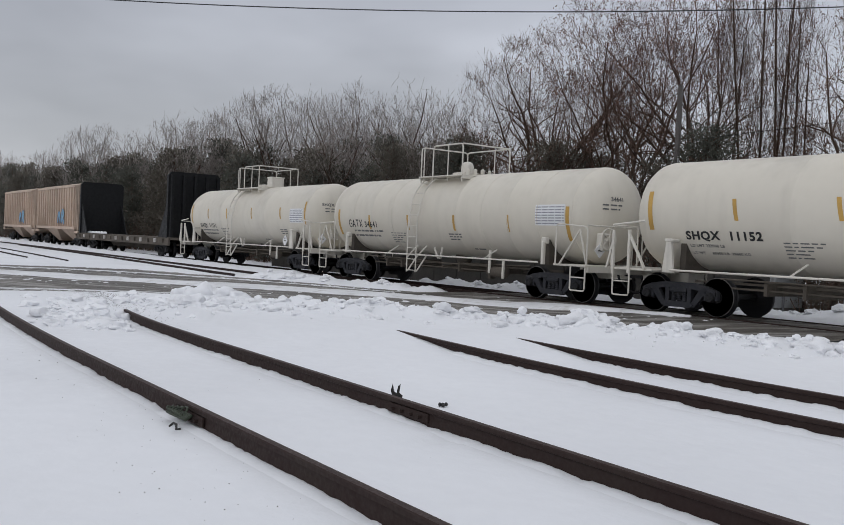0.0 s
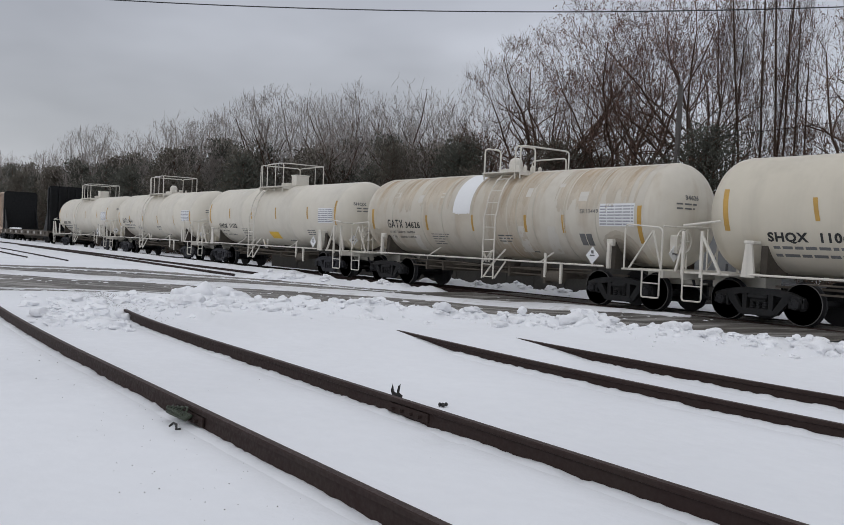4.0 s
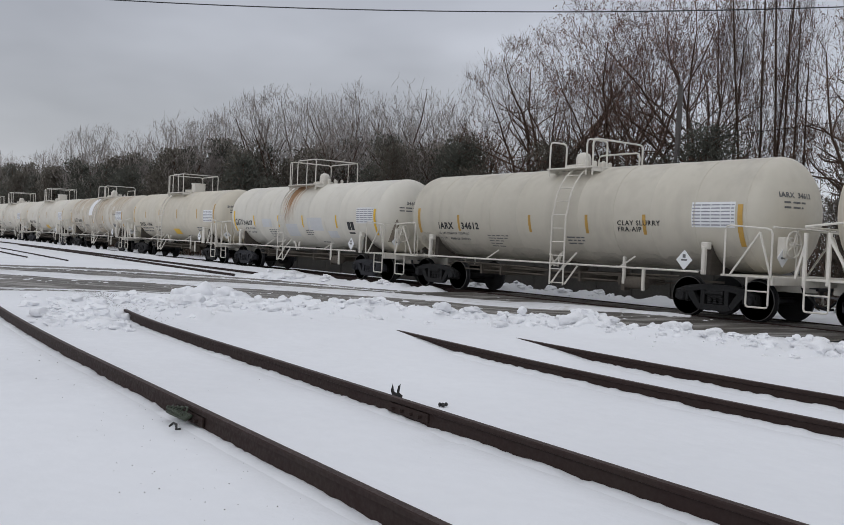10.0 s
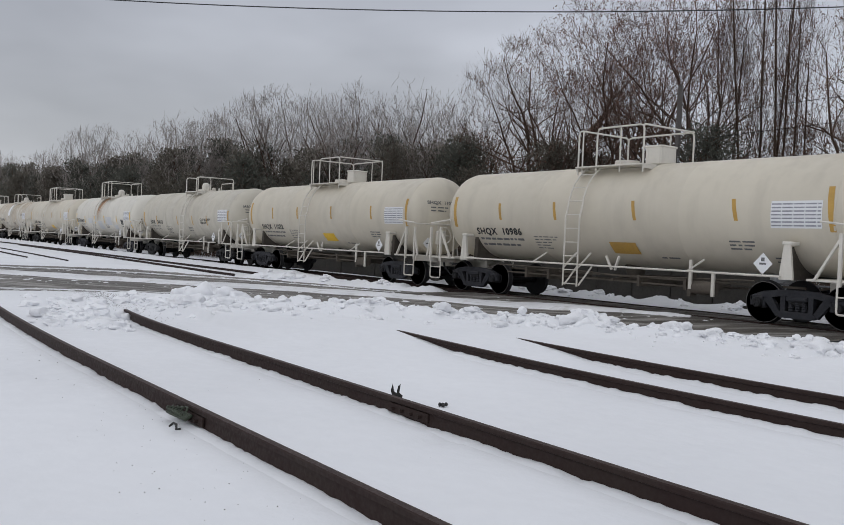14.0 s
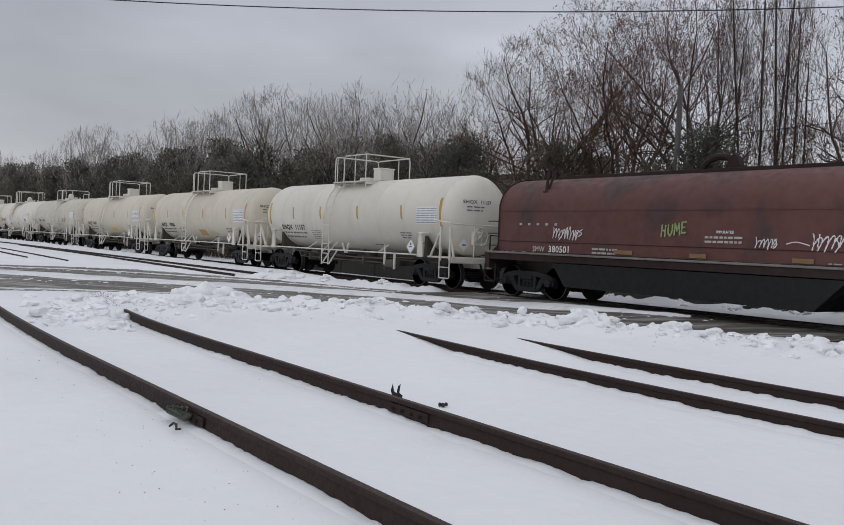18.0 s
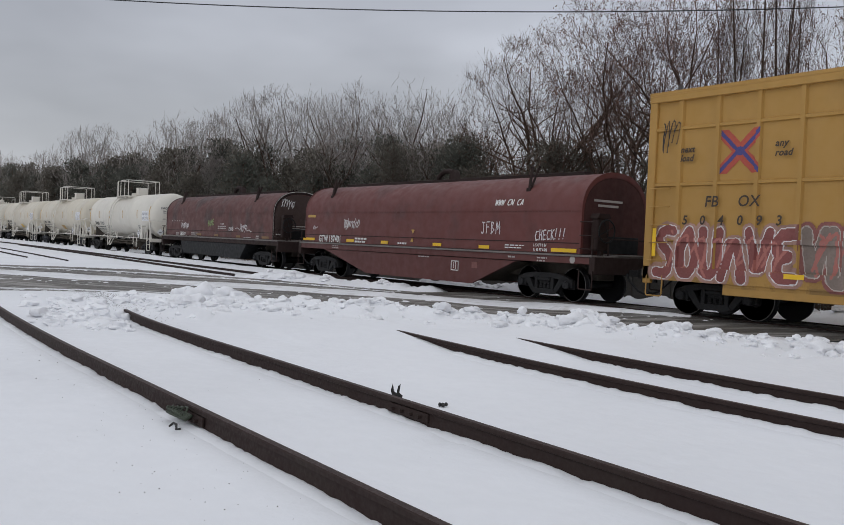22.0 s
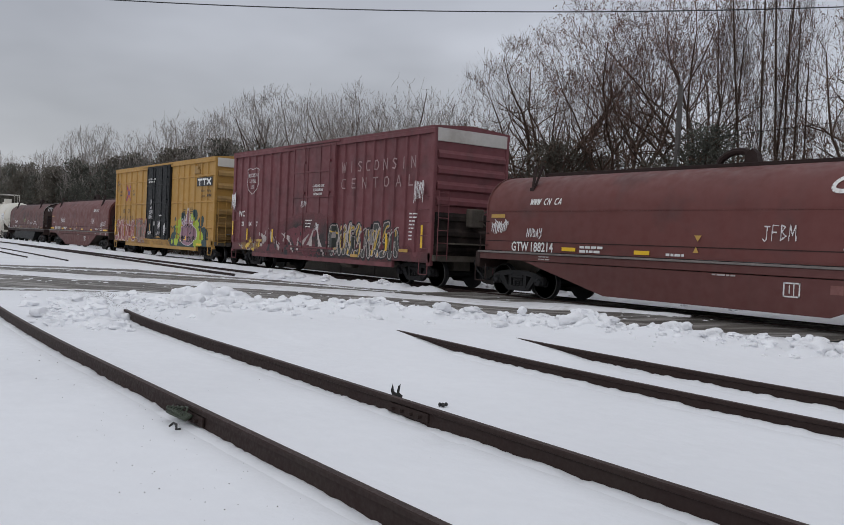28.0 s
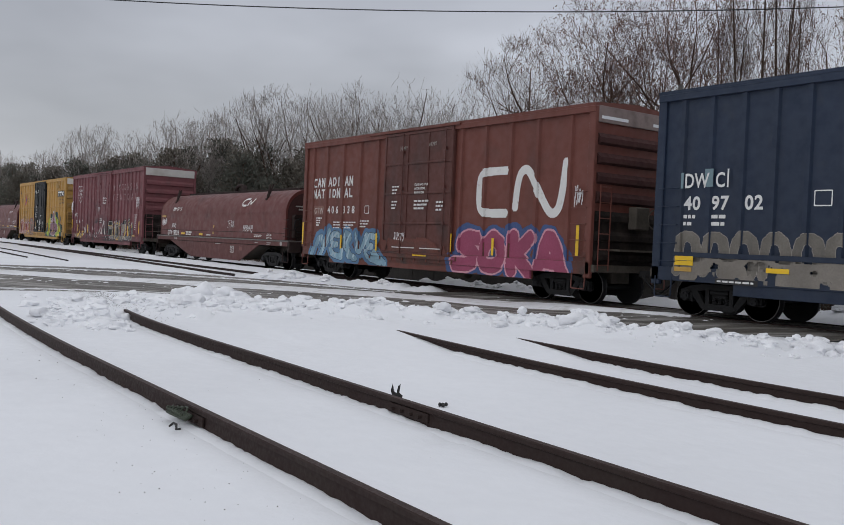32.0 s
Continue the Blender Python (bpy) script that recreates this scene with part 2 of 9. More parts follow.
SHADED_SOOT_END = mat("soot_blackened_end_paint", (0.030, 0.024, 0.022), 0.8, var=0.35, scale=1.4, stain=(1.8, 0.5, 0.75, 0.6, (0.075, 0.055, 0.045)), spec=0.15)
END_GREY = mat("dirty_pinkish_grey_end_paint", (0.24, 0.185, 0.17), 0.75, var=0.2, scale=1.5, stain=(2.2, 0.5, 0.7, 0.7, (0.11, 0.075, 0.065)))
NEAR_BLACK = mat("black_bulkhead_paint", (0.008, 0.0085, 0.0095), 0.6, var=0.25, scale=1, spec=0.28)


def flat_paint(name, col):
    return mat(name, col, 0.6, var=0.14, scale=3, streak=(4, 0.25, tuple(v * 0.6 for v in col)))


G_PINK, G_ROSE, G_BLUE, G_SKY, G_ICE = (flat_paint("magenta_spray", (0.30, 0.055, 0.115)), flat_paint("pale_pink_spray", (0.60, 0.30, 0.36)),
                                        flat_paint("deep_blue_spray", (0.045, 0.085, 0.22)), flat_paint("sky_blue_spray", (0.15, 0.30, 0.42)), flat_paint("ice_blue_spray", (0.42, 0.54, 0.60)))
G_TEAL, G_LIME, G_MAUVE, G_INK, G_WHITE = (flat_paint("teal_spray", (0.022, 0.055, 0.060)), flat_paint("lime_spray", (0.36, 0.46, 0.035)), flat_paint("mauve_spray", (0.28, 0.155, 0.20)),
                                           flat_paint("ink_spray", (0.02, 0.018, 0.022)), flat_paint("white_spray", (0.66, 0.64, 0.64)))
G_SALMON, G_STONE, G_GOLD = flat_paint("salmon_red_spray", (0.40, 0.145, 0.12)), flat_paint("stone_beige_spray", (0.27, 0.245, 0.215)), flat_paint("gold_spray", (0.60, 0.40, 0.06))


# ---- mesh tools ----
class Geo:
    """Vertices and faces gathered for one mesh; every face carries a material slot."""

    def __init__(self):
        self.v, self.f, self.s = [], [], []

    def add(self, verts, faces, slot=0):
        o = len(self.v)
        self.v += [tuple(x) for x in verts]
        self.f += [tuple(i + o for i in f) for f in faces]
        self.s += [slot] * len(faces)
        return self

    def box(self, x0, x1, y0, y1, z0, z1, c=0.0, slot=0):
        if c <= 0:
            v = [(x, y, z) for x in (x0, x1) for y in (y0, y1) for z in (z0, z1)]
            return self.add(v, [(0, 1, 3, 2), (4, 6, 7, 5), (0, 4, 5, 1), (2, 3, 7, 6), (0, 2, 6, 4), (1, 5, 7, 3)], slot)
        c = min(c, (x1 - x0) / 3, (y1 - y0) / 3, (z1 - z0) / 3)
        v, idx = [], {}
        for i, x in enumerate((x0, x1)):
            for j, y in enumerate((y0, y1)):
                for k, z in enumerate((z0, z1)):
                    sx, sy, sz = (c, -c)[i], (c, -c)[j], (c, -c)[k]
                    for a, q in enumerate(((x, y + sy, z + sz), (x + sx, y, z + sz), (x + sx, y + sy, z))):
                        idx[i, j, k, a] = len(v)
                        v.append(q)
        f = []
        for i in (0, 1):
            f.append(tuple(idx[i, j, k, 0] for j, k in ((0, 0), (1, 0), (1, 1), (0, 1))))
            f.append(tuple(idx[j, i, k, 1] for j, k in ((0, 0), (1, 0), (1, 1), (0, 1))))
            f.append(tuple(idx[j, k, i, 2] for j, k in ((0, 0), (1, 0), (1, 1), (0, 1))))
        for j in (0, 1):
            for k in (0, 1):
                f.append((idx[0, j, k, 1], idx[1, j, k, 1], idx[1, j, k, 2], idx[0, j, k, 2]))
                f.append((idx[j, 0, k, 0], idx[j, 1, k, 0], idx[j, 1, k, 2], idx[j, 0, k, 2]))
                f.append((idx[j, k, 0, 0], idx[j, k, 1, 0], idx[j, k, 1, 1], idx[j, k, 0, 1]))
                for i in (0, 1):
                    f.append((idx[i, j, k, 0], idx[i, j, k, 1], idx[i, j, k, 2]))
        return self.add(v, f, slot)

    def tube(self, pts, r, n=6, slot=0, r2=None, caps=True):
        """A round bar along a list of points."""
        pts = [Vector(q) for q in pts]
        m = len(pts)
        v = []
        for i, q in enumerate(pts):
            d = (pts[min(i + 1, m - 1)] - pts[max(i - 1, 0)]).normalized()
            a = d.cross(Vector((0, 0, 1)) if abs(d.z) < 0.9 else Vector((1, 0, 0))).normalized()
            b = d.cross(a)
            rr = r if r2 is None else r + (r2 - r) * i / (m - 1)
            v += [q + rr * (a * math.cos(6.2832 * k / n) + b * math.sin(6.2832 * k / n)) for k in range(n)]
        f = [(i * n + k, i * n + (k + 1) % n, (i + 1) * n + (k + 1) % n, (i + 1) * n + k) for i in range(m - 1) for k in range(n)]
        if caps:
            f += [tuple(range(n - 1, -1, -1)), tuple((m - 1) * n + k for k in range(n))]
        return self.add(v, f, slot)

    def lathe(self, prof, axis="x", n=24, at=(0, 0, 0), slot=0):
        """Turn a profile of (along, radius) round an axis."""
        v = []
        for a, r in prof:
            for k in range(n):
                c, s = r * math.cos(6.2832 * k / n), r * math.sin(6.2832 * k / n)
                q = (a, c, s) if axis == "x" else (c, a, s) if axis == "y" else (c, s, a)
                v.append((q[0] + at[0], q[1] + at[1], q[2] + at[2]))
        m = len(prof)
        f = [(i * n + k, (i + 1) * n + k, (i + 1) * n + (k + 1) % n, i * n + (k + 1) % n) for i in range(m - 1) for k in range(n)]
        f += [tuple(range(n)), tuple((m - 1) * n + k for k in range(n - 1, -1, -1))]
        return self.add(v, f, slot)

    def prism(self, poly, axis, a, b, slot=0):
        """A polygon in the plane across an axis, drawn out from a to b. poly: (x, z) for y, (y, z) for x, (x, y) for z."""
        def q(u, w, t):
            return (t, u, w) if axis == "x" else (u, t, w) if axis == "y" else (u, w, t)
        n = len(poly)
        v = [q(u, w, a) for u, w in poly] + [q(u, w, b) for u, w in poly]
        f = [tuple(range(n)), tuple(range(2 * n - 1, n - 1, -1))] + [(k, n + k, n + (k + 1) % n, (k + 1) % n) for k in range(n)]
        return self.add(v, f, slot)

    def bar(self, p0, p1, w, h, slot=0):
        """A flat bar of rectangular section between two points."""
        p0, p1 = Vector(p0), Vector(p1)
        d = (p1 - p0).normalized()
        a = d.cross(Vector((0, 0, 1)) if abs(d.z) < 0.95 else Vector((1, 0, 0))).normalized() * w / 2
        b = d.cross(a).normalized() * h / 2
        v = [q + sa * a + sb * b for q in (p0, p1) for sa, sb in ((-1, -1), (1, -1), (1, 1), (-1, 1))]
        return self.add(v, [(3, 2, 1, 0), (4, 5, 6, 7), (0, 1, 5, 4), (1, 2, 6, 5), (2, 3, 7, 6), (3, 0, 4, 7)], slot)

    def mesh(self, name, mats, smooth=False):
        me = bpy.data.meshes.new(name)
        me.from_pydata(self.v, [], self.f)
        for m in mats:
            me.materials.append(m)
        if len(mats) > 1:
            me.polygons.foreach_set("material_index", self.s)
        bm = bmesh.new()
        bm.from_mesh(me)
        bmesh.ops.recalc_face_normals(bm, faces=bm.faces)
        bm.to_mesh(me)
        bm.free()
        if smooth:
            me.polygons.foreach_set("use_smooth", [True] * len(me.polygons))
            me.set_sharp_from_angle(angle=radians(38))
        return me


def part(name, geo, material, parent=None, label="", smooth=False, at=None):
    """Link a Geo, or a ready mesh, as one mesh object under a thing or a part."""
    if isinstance(geo, Geo):
        geo = geo.mesh(name, material if isinstance(material, (list, tuple)) else [material], smooth)
    ob = new(name, geo)
    if parent:
        ob.parent = parent
    if at is not None:
        ob.matrix_basis = at if isinstance(at, Matrix) else Matrix.Translation(at)
    if label:
        ob["label"] = label
    return ob


def text_mesh(body, size, bold=0.0, spacing=1.0, wide=1.0, slant=0.0):
    """Flat letters in x (to the right) and y (up), starting at the origin, as vertices and faces."""
    cu = bpy.data.curves.new("letters", "FONT")
    cu.body, cu.size, cu.offset, cu.space_character, cu.shear = body, size, bold, spacing, slant
    cu.resolution_u = 3
    ob = new("letters", cu)
    bpy.context.view_layer.update()
    me = bpy.data.meshes.new_from_object(ob.evaluated_get(bpy.context.evaluated_depsgraph_get()))
    v = [(q.co.x * wide, q.co.y) for q in me.vertices]
    f = [tuple(q.vertices) for q in me.polygons]
    bpy.data.objects.remove(ob)
    bpy.data.meshes.remove(me)
    bpy.data.curves.remove(cu)
    return v, f


# ---- ground, road, tracks ----
def value_noise(x, y, seed=0):
    xi, yi = np.floor(x).astype(np.int64), np.floor(y).astype(np.int64)
    fx, fy = x - xi, y - yi
    fx, fy = fx * fx * (3 - 2 * fx), fy * fy * (3 - 2 * fy)

    def h(a, b):
        k = (a * 374761393 + b * 668265263 + seed * 974711) & 0x7FFFFFFF
        k = ((k ^ (k >> 13)) * 1274126177) & 0x7FFFFFFF
        return ((k ^ (k >> 16)) & 0xFFFF) / 65535.0
    return (h(xi, yi) * (1 - fx) + h(xi + 1, yi) * fx) * (1 - fy) + (h(xi, yi + 1) * (1 - fx) + h(xi + 1, yi + 1) * fx) * fy


def fbm(x, y, seed=0, octaves=4):
    s, a, t = 0, 1.0, 0
    for o in range(octaves):
        s = s + a * value_noise(x * 2 ** o, y * 2 ** o, seed + o)
        t += a
        a *= 0.5
    return s / t


NEAR_EDGE = [(-19.5, -60), (-21.3, -5), (-21.6, 3), (-20.9, 6.4), (-19.3, 9.0), (-17.0, 10.9), (-14.9, 12.4), (-13.1, 13.9), (-11.3, 15.2), (-9.2, 16.4), (-4, 18.8), (14, 26)]
FAR_EDGE = [(14, 30), (-6, 21.6), (-11, 20.5), (-14.5, 20.1), (-20, 19.6), (-22.0, 16.9), (-24.6, 15.9), (-27.4, 15.2), (-30, 14.1), (-32.2, 12.9), (-36.0, 11.3), (-37.6, 8.7), (-38, 6), (-37, -5), (-35, -60)]
BERM_LEFT = [(-31, 15.0), (-28, 15.9), (-25, 16.4), (-22.6, 16.9)]
BERM_BACK = [(-27, 20.3), (-20, 20.5), (-14, 21.0), (-9, 21.6), (-4, 23.0)]


def line_distance(x, y, line):
    d = np.full(np.shape(x), 1e9)
    for (ax, ay), (bx, by) in zip(line[:-1], line[1:]):
        dx, dy = bx - ax, by - ay
        t = np.clip(((x - ax) * dx + (y - ay) * dy) / (dx * dx + dy * dy), 0, 1)
        d = np.minimum(d, np.hypot(x - ax - t * dx, y - ay - t * dy))
    return d


def inside(x, y, poly):
    r = np.zeros(np.shape(x), bool)
    for (ax, ay), (bx, by) in zip(poly, poly[1:] + poly[:1]):
        c = (ay > y) != (by > y)
        r ^= c & (x < (bx - ax) * (y - ay) / ((by - ay) if by != ay else 1e-9) + ax)
    return r


ROAD_POLY = NEAR_EDGE + FAR_EDGE


def ground_height(x, y):
    x, y = np.asarray(x, float), np.asarray(y, float)
    h = -0.163 + 0.035 * (fbm(x * 0.35, y * 0.35, 3) - 0.5) + 0.012 * (fbm(x * 2.2, y * 2.2, 9, 3) - 0.5)
    inroad = inside(x, y, ROAD_POLY)
    edge = np.minimum(line_distance(x, y, NEAR_EDGE), line_distance(x, y, FAR_EDGE))
    lump = fbm(x * 1.5, y * 1.5, 21, 4)
    crag = np.abs(fbm(x * 3.1, y * 3.1, 33, 4) - 0.5) * 2
    dn = line_distance(x, y, NEAR_EDGE)
    strength = np.clip((y - 6.0) / 2.0, 0.12, 1.0)
    bank = np.exp(-(np.clip(dn - 3.35, -9, 9) / np.where(dn < 3.35, 0.75, 1.15)) ** 2) * (0.03 + 0.46 * np.clip(lump - 0.27, 0, 1) + 0.25 * crag) * strength
    # snow thrown off the road lies deeper towards the bank and buries the rails
    deep = np.where(y > 6.2, np.clip((7.6 - dn) / 2.4, 0, 1), np.clip((5.0 - dn) / 1.6, 0, 1) * 0.9)
    deep = deep * deep * (3 - 2 * deep) * np.clip((14.5 - y) / 3.0, 0.25, 1) * np.clip((-6.5 - x) / 2.5, 0, 1) * 0.17
    h = h + np.where(inroad, 0, bank * 0.85 + deep * np.clip((dn + 0.3) / 1.2, 0, 1))
    for line, wide, top in ((BERM_LEFT, 0.5, 0.34), (BERM_BACK, 0.8, 0.50)):
        h = h + np.where(inroad, 0.3, 1) * np.exp(-(line_distance(x, y, line) / wide) ** 2) * (0.02 + top * np.clip(lump - 0.2, 0, 1) + 0.18 * crag)
    h = np.where(inroad, -0.145 + (h + 0.145) * np.exp(-edge * 6) - 0.065 * np.clip(edge * 4, 0, 1), h)
    # the strip of line that runs through the snow lies free between its rails
    bed = np.exp(-((y - LINE_Y) / 1.5) ** 6)
    drift = (0.27 + 0.10 * np.clip((-42 - x) / 22, 0, 1)) * np.exp(-((y - 16.80) / 0.42) ** 4) * np.clip((-26 - x) / 6, 0, 1) * np.clip((x + 140) / 30, 0, 1) * (0.8 + 0.4 * lump)
    h = h + drift
    # small hollows in the smooth snow
    for px, py, r, d in ((-5.55, 4.20, 0.14, 0.04), (-10.04, 2.23, 0.18, 0.05), (-9.60, 2.25, 0.15, 0.04), (-4.16, 5.36, 0.13, 0.03)):
        h = h - d * np.exp(-((x - px) ** 2 + (y - py) ** 2) / r ** 2)
    return h - 0.05 * bed


def spaced(stops):
    """Coordinates with a step that changes from stop to stop: (start, end, step)."""
    out = []
    for a, b, s in stops:
        out += list(np.arange(a, b - s * 0.5, s))
    return np.array(out + [stops[-1][1]])


def make_ground():
    xs = spaced([(-3000, -600, 400), (-600, -150, 30), (-150, -60, 5), (-60, -32, 0.6), (-32, -1.0, 0.115), (-1.0, 12, 0.8), (12, 100, 12), (100, 3000, 500)])
    ys = spaced([(-3000, -200, 500), (-200, -20, 20), (-20, 0.8, 1.0), (0.8, 22.5, 0.115), (22.5, 40, 0.8), (40, 200, 12), (200, 3000, 400)])
    X, Y = np.meshgrid(xs, ys, indexing="ij")
    Z = ground_height(X, Y)
    far = np.hypot(X, Y) > 300
    Z[far] = -0.16
    nx, ny = len(xs), len(ys)
    v = np.stack([X, Y, Z], -1).reshape(-1, 3)
    i, j = np.meshgrid(np.arange(nx - 1), np.arange(ny - 1), indexing="ij")
    a = (i * ny + j).ravel()
    f = np.stack([a, a + ny, a + ny + 1, a + 1], -1)
    me = bpy.data.meshes.new("ground")
    me.from_pydata(v.tolist(), [], f.tolist())
    me.polygons.foreach_set("use_smooth", [True] * len(me.polygons))
    me.materials.append(SNOW)
    tagged(new("ground", me), "smooth white snow cover over the rail yard", "snow", kind="structure")


def strip_mesh(name, rows, material, smooth=True):
    """A sheet from rows of points of equal length."""
    n = len(rows[0])
    v = [q for r in rows for q in r]
    f = [(i * n + k, i * n + k + 1, (i + 1) * n + k + 1, (i + 1) * n + k) for i in range(len(rows) - 1) for k in range(n - 1)]
    me = bpy.data.meshes.new(name)
    me.from_pydata(v, [], f)
    me.materials.append(material)
    if smooth:
        me.polygons.foreach_set("use_smooth", [True] * len(f))
    return me


def along(line, step):
    """Evenly spaced points on a polyline, with their directions."""
    out = []
    for (ax, ay), (bx, by) in zip(line[:-1], line[1:]):
        L = math.hypot(bx - ax, by - ay)
        n = max(1, int(L / step))
        out += [(ax + (bx - ax) * k / n, ay + (by - ay) * k / n, (bx - ax) / L, (by - ay) / L) for k in range(n)]
    return out


def smooth_line(line, rounds=2):
    for _ in range(rounds):
        out = [line[0]]
        for a, b in zip(line[:-1], line[1:]):
            out += [(a[0] * 0.75 + b[0] * 0.25, a[1] * 0.75 + b[1] * 0.25), (a[0] * 0.25 + b[0] * 0.75, a[1] * 0.25 + b[1] * 0.75)]
        line = out + [line[-1]]
    return line


def road_height(x, y):
    x, y = np.asarray(x, float), np.asarray(y, float)
    return -0.162 + 0.025 * (fbm(x * 0.5, y * 0.5, 40, 3) - 0.5) + 0.135 * np.exp(-((y - LINE_Y) / 1.9) ** 6) * np.clip((x + 23) / 2, 0, 1)


def make_road():
    xs, ys = np.arange(-40, 14.01, 0.3), np.arange(-30, 30.01, 0.3)
    X, Y = np.meshgrid(xs, ys, indexing="ij")
    edge = np.minimum(line_distance(X, Y, NEAR_EDGE), line_distance(X, Y, FAR_EDGE))
    keep = inside(X, Y, ROAD_POLY) | (edge < 0.45)
    Z = road_height(X, Y)
    nx, ny = X.shape
    ids = -np.ones(X.shape, int)
    ids[keep] = np.arange(keep.sum())
    v = np.stack([X[keep], Y[keep], Z[keep]], -1)
    q = np.stack([ids[:-1, :-1], ids[1:, :-1], ids[1:, 1:], ids[:-1, 1:]], -1).reshape(-1, 4)
    q = q[(q >= 0).all(1)]
    me = bpy.data.meshes.new("road")
    me.from_pydata(v.tolist(), [], q.tolist())
    me.polygons.foreach_set("use_smooth", [True] * len(me.polygons))
    me.materials.append(ASPHALT)
    tagged(new("road", me), "wet grey asphalt road with slush and grit", "road", kind="structure")
    # ploughed slush left along the middle and the sides
    k = 0
    for line, width, top, seed in (([(-36, -30), (-35.2, 2), (-33.5, 5.0), (-31.6, 6.2), (-29.4, 7.85), (-27.1, 9.75), (-24.9, 11.6), (-23.0, 13.3), (-20.4, 15.0), (-17.6, 15.85), (-15.6, 16.45), (-13.8, 16.8), (-12.6, 16.95)], 1.15, 0.06, 5),
                                   ([(-36.5, 5.5), (-35.2, 9.0), (-33.6, 10.6), (-30.6, 12.4), (-27.6, 13.9), (-24.8, 14.8), (-22.6, 15.5)], 0.22, 0.02, 8),
                                   ([(-24, 3), (-23.0, 7.2), (-21.0, 9.6)], 0.25, 0.02, 15)):
        pts = along(smooth_line(line), 0.22)
        rows = []
        for i, (x, y, dx, dy) in enumerate(pts):
            fade = min(1.0, (len(pts) - i) / 40, i / 20 + 0.05)
            w1 = width * fade * (0.40 + 1.1 * float(fbm(np.array(i * 0.16), np.array(0.3), seed, 5)))
            w2 = width * fade * (0.40 + 1.1 * float(fbm(np.array(i * 0.16), np.array(7.3), seed, 5)))
            row = []
            for u in (-1.0, -0.82, -0.5, -0.2, 0.1, 0.4, 0.7, 0.88, 1.0):
                w = (w1 if u < 0 else w2) * u
                px, py = x - dy * w, y + dx * w
                z = float(road_height(px, py)) - 0.004 + (0.0 if abs(u) == 1 else top * (0.6 + 0.9 * float(fbm(np.array(px * 2.5), np.array(py * 2.5), seed + 3, 3))) * (1 - u ** 4))
                row.append((px, py, z))
            rows.append(row)
        tagged(new("slush_strip", strip_mesh("slush_strip", rows, SNOW_DIRTY)), "ridge of ploughed slush left on the road", "snow", group="slush on the road", kind="stuff")
        k += 1


def make_road_slush():
    """Thrown slush that lies in flat broken pieces along the wheel tracks."""
    rng = random.Random(41)
    g = Geo()
    lines = (([(-34, 1), (-31.2, 5.8), (-26.2, 9.4), (-22.0, 13.9), (-17.2, 16.6), (-12.0, 16.9)], 0.6, 130), ([(-30, 2), (-27.2, 6.4), (-22.5, 10.4), (-18.5, 13.4), (-13, 15.4)], 0.4, 90), ([(-36.0, 6.5), (-33.0, 11.0), (-27.6, 14.2), (-22.6, 15.8)], 0.3, 160),
             ([(-24, 3), (-22.4, 7.2), (-19.6, 10.0), (-15.5, 13.0)], 0.22, 200))
    for line, spread, n in lines:
        pts = along(smooth_line(line), 0.1)
        for _ in range(n):
            x, y, dx, dy = rng.choice(pts)
            d = rng.gauss(0, spread)
            x, y = x - dy * d, y + dx * d
            if not bool(inside(np.array(x), np.array(y), ROAD_POLY)) or abs(y - LINE_Y) < 1.1:
                continue
            r, z = rng.choice((0.018, 0.028, 0.04, 0.065)) * rng.uniform(0.7, 1.3), float(road_height(x, y))
            m = 7
            ring = [(rng.uniform(0.65, 1.2) * r * 1.7, 6.2832 * (k + rng.uniform(-0.2, 0.2)) / m) for k in range(m)]
            v = [(x + dx * q * math.cos(a) - dy * q * 0.55 * math.sin(a), y + dy * q * math.cos(a) + dx * q * 0.55 * math.sin(a), z - 0.004) for q, a in ring]
            v += [(x + (p[0] - x) * 0.6, y + (p[1] - y) * 0.6, z + r * rng.uniform(0.12, 0.3)) for p in v] + [(x, y, z + r * 0.35)]
            g.add(v, [(k, (k + 1) % m, m + (k + 1) % m, m + k) for k in range(m)] + [(m + k, m + (k + 1) % m, 2 * m) for k in range(m)])
    tagged(part("road_slush", g, SNOW_DIRTY, smooth=True), "broken pieces of grey slush thrown over the road", "snow", kind="stuff")


def rail_geo(line, z_top=0.0, step=0.6):
    """A flat-bottomed rail along a line: foot, web and rounded head."""
    prof = [(-0.068, -0.192), (-0.068, -0.178), (-0.014, -0.158), (-0.009, -0.050), (-0.035, -0.040), (-0.037, -0.010), (-0.028, -0.001), (0.0, 0.001), (0.028, -0.001), (0.037, -0.010),
            (0.035, -0.040), (0.009, -0.050), (0.014, -0.158), (0.068, -0.178), (0.068, -0.192)]
    g = Geo()
    pts = along(smooth_line(line), step)
    n = len(prof)
    v = []
    for x, y, dx, dy in pts:
        v += [(x - dy * a, y + dx * a, z_top + b) for a, b in prof]
    f, s = [], []
    for i in range(len(pts) - 1):
        for k in range(n):
            f.append((i * n + k, i * n + (k + 1) % n, (i + 1) * n + (k + 1) % n, (i + 1) * n + k))
            s.append(1 if k in (6, 7) else 0)
    g.v, g.f, g.s = v, f, s
    return g


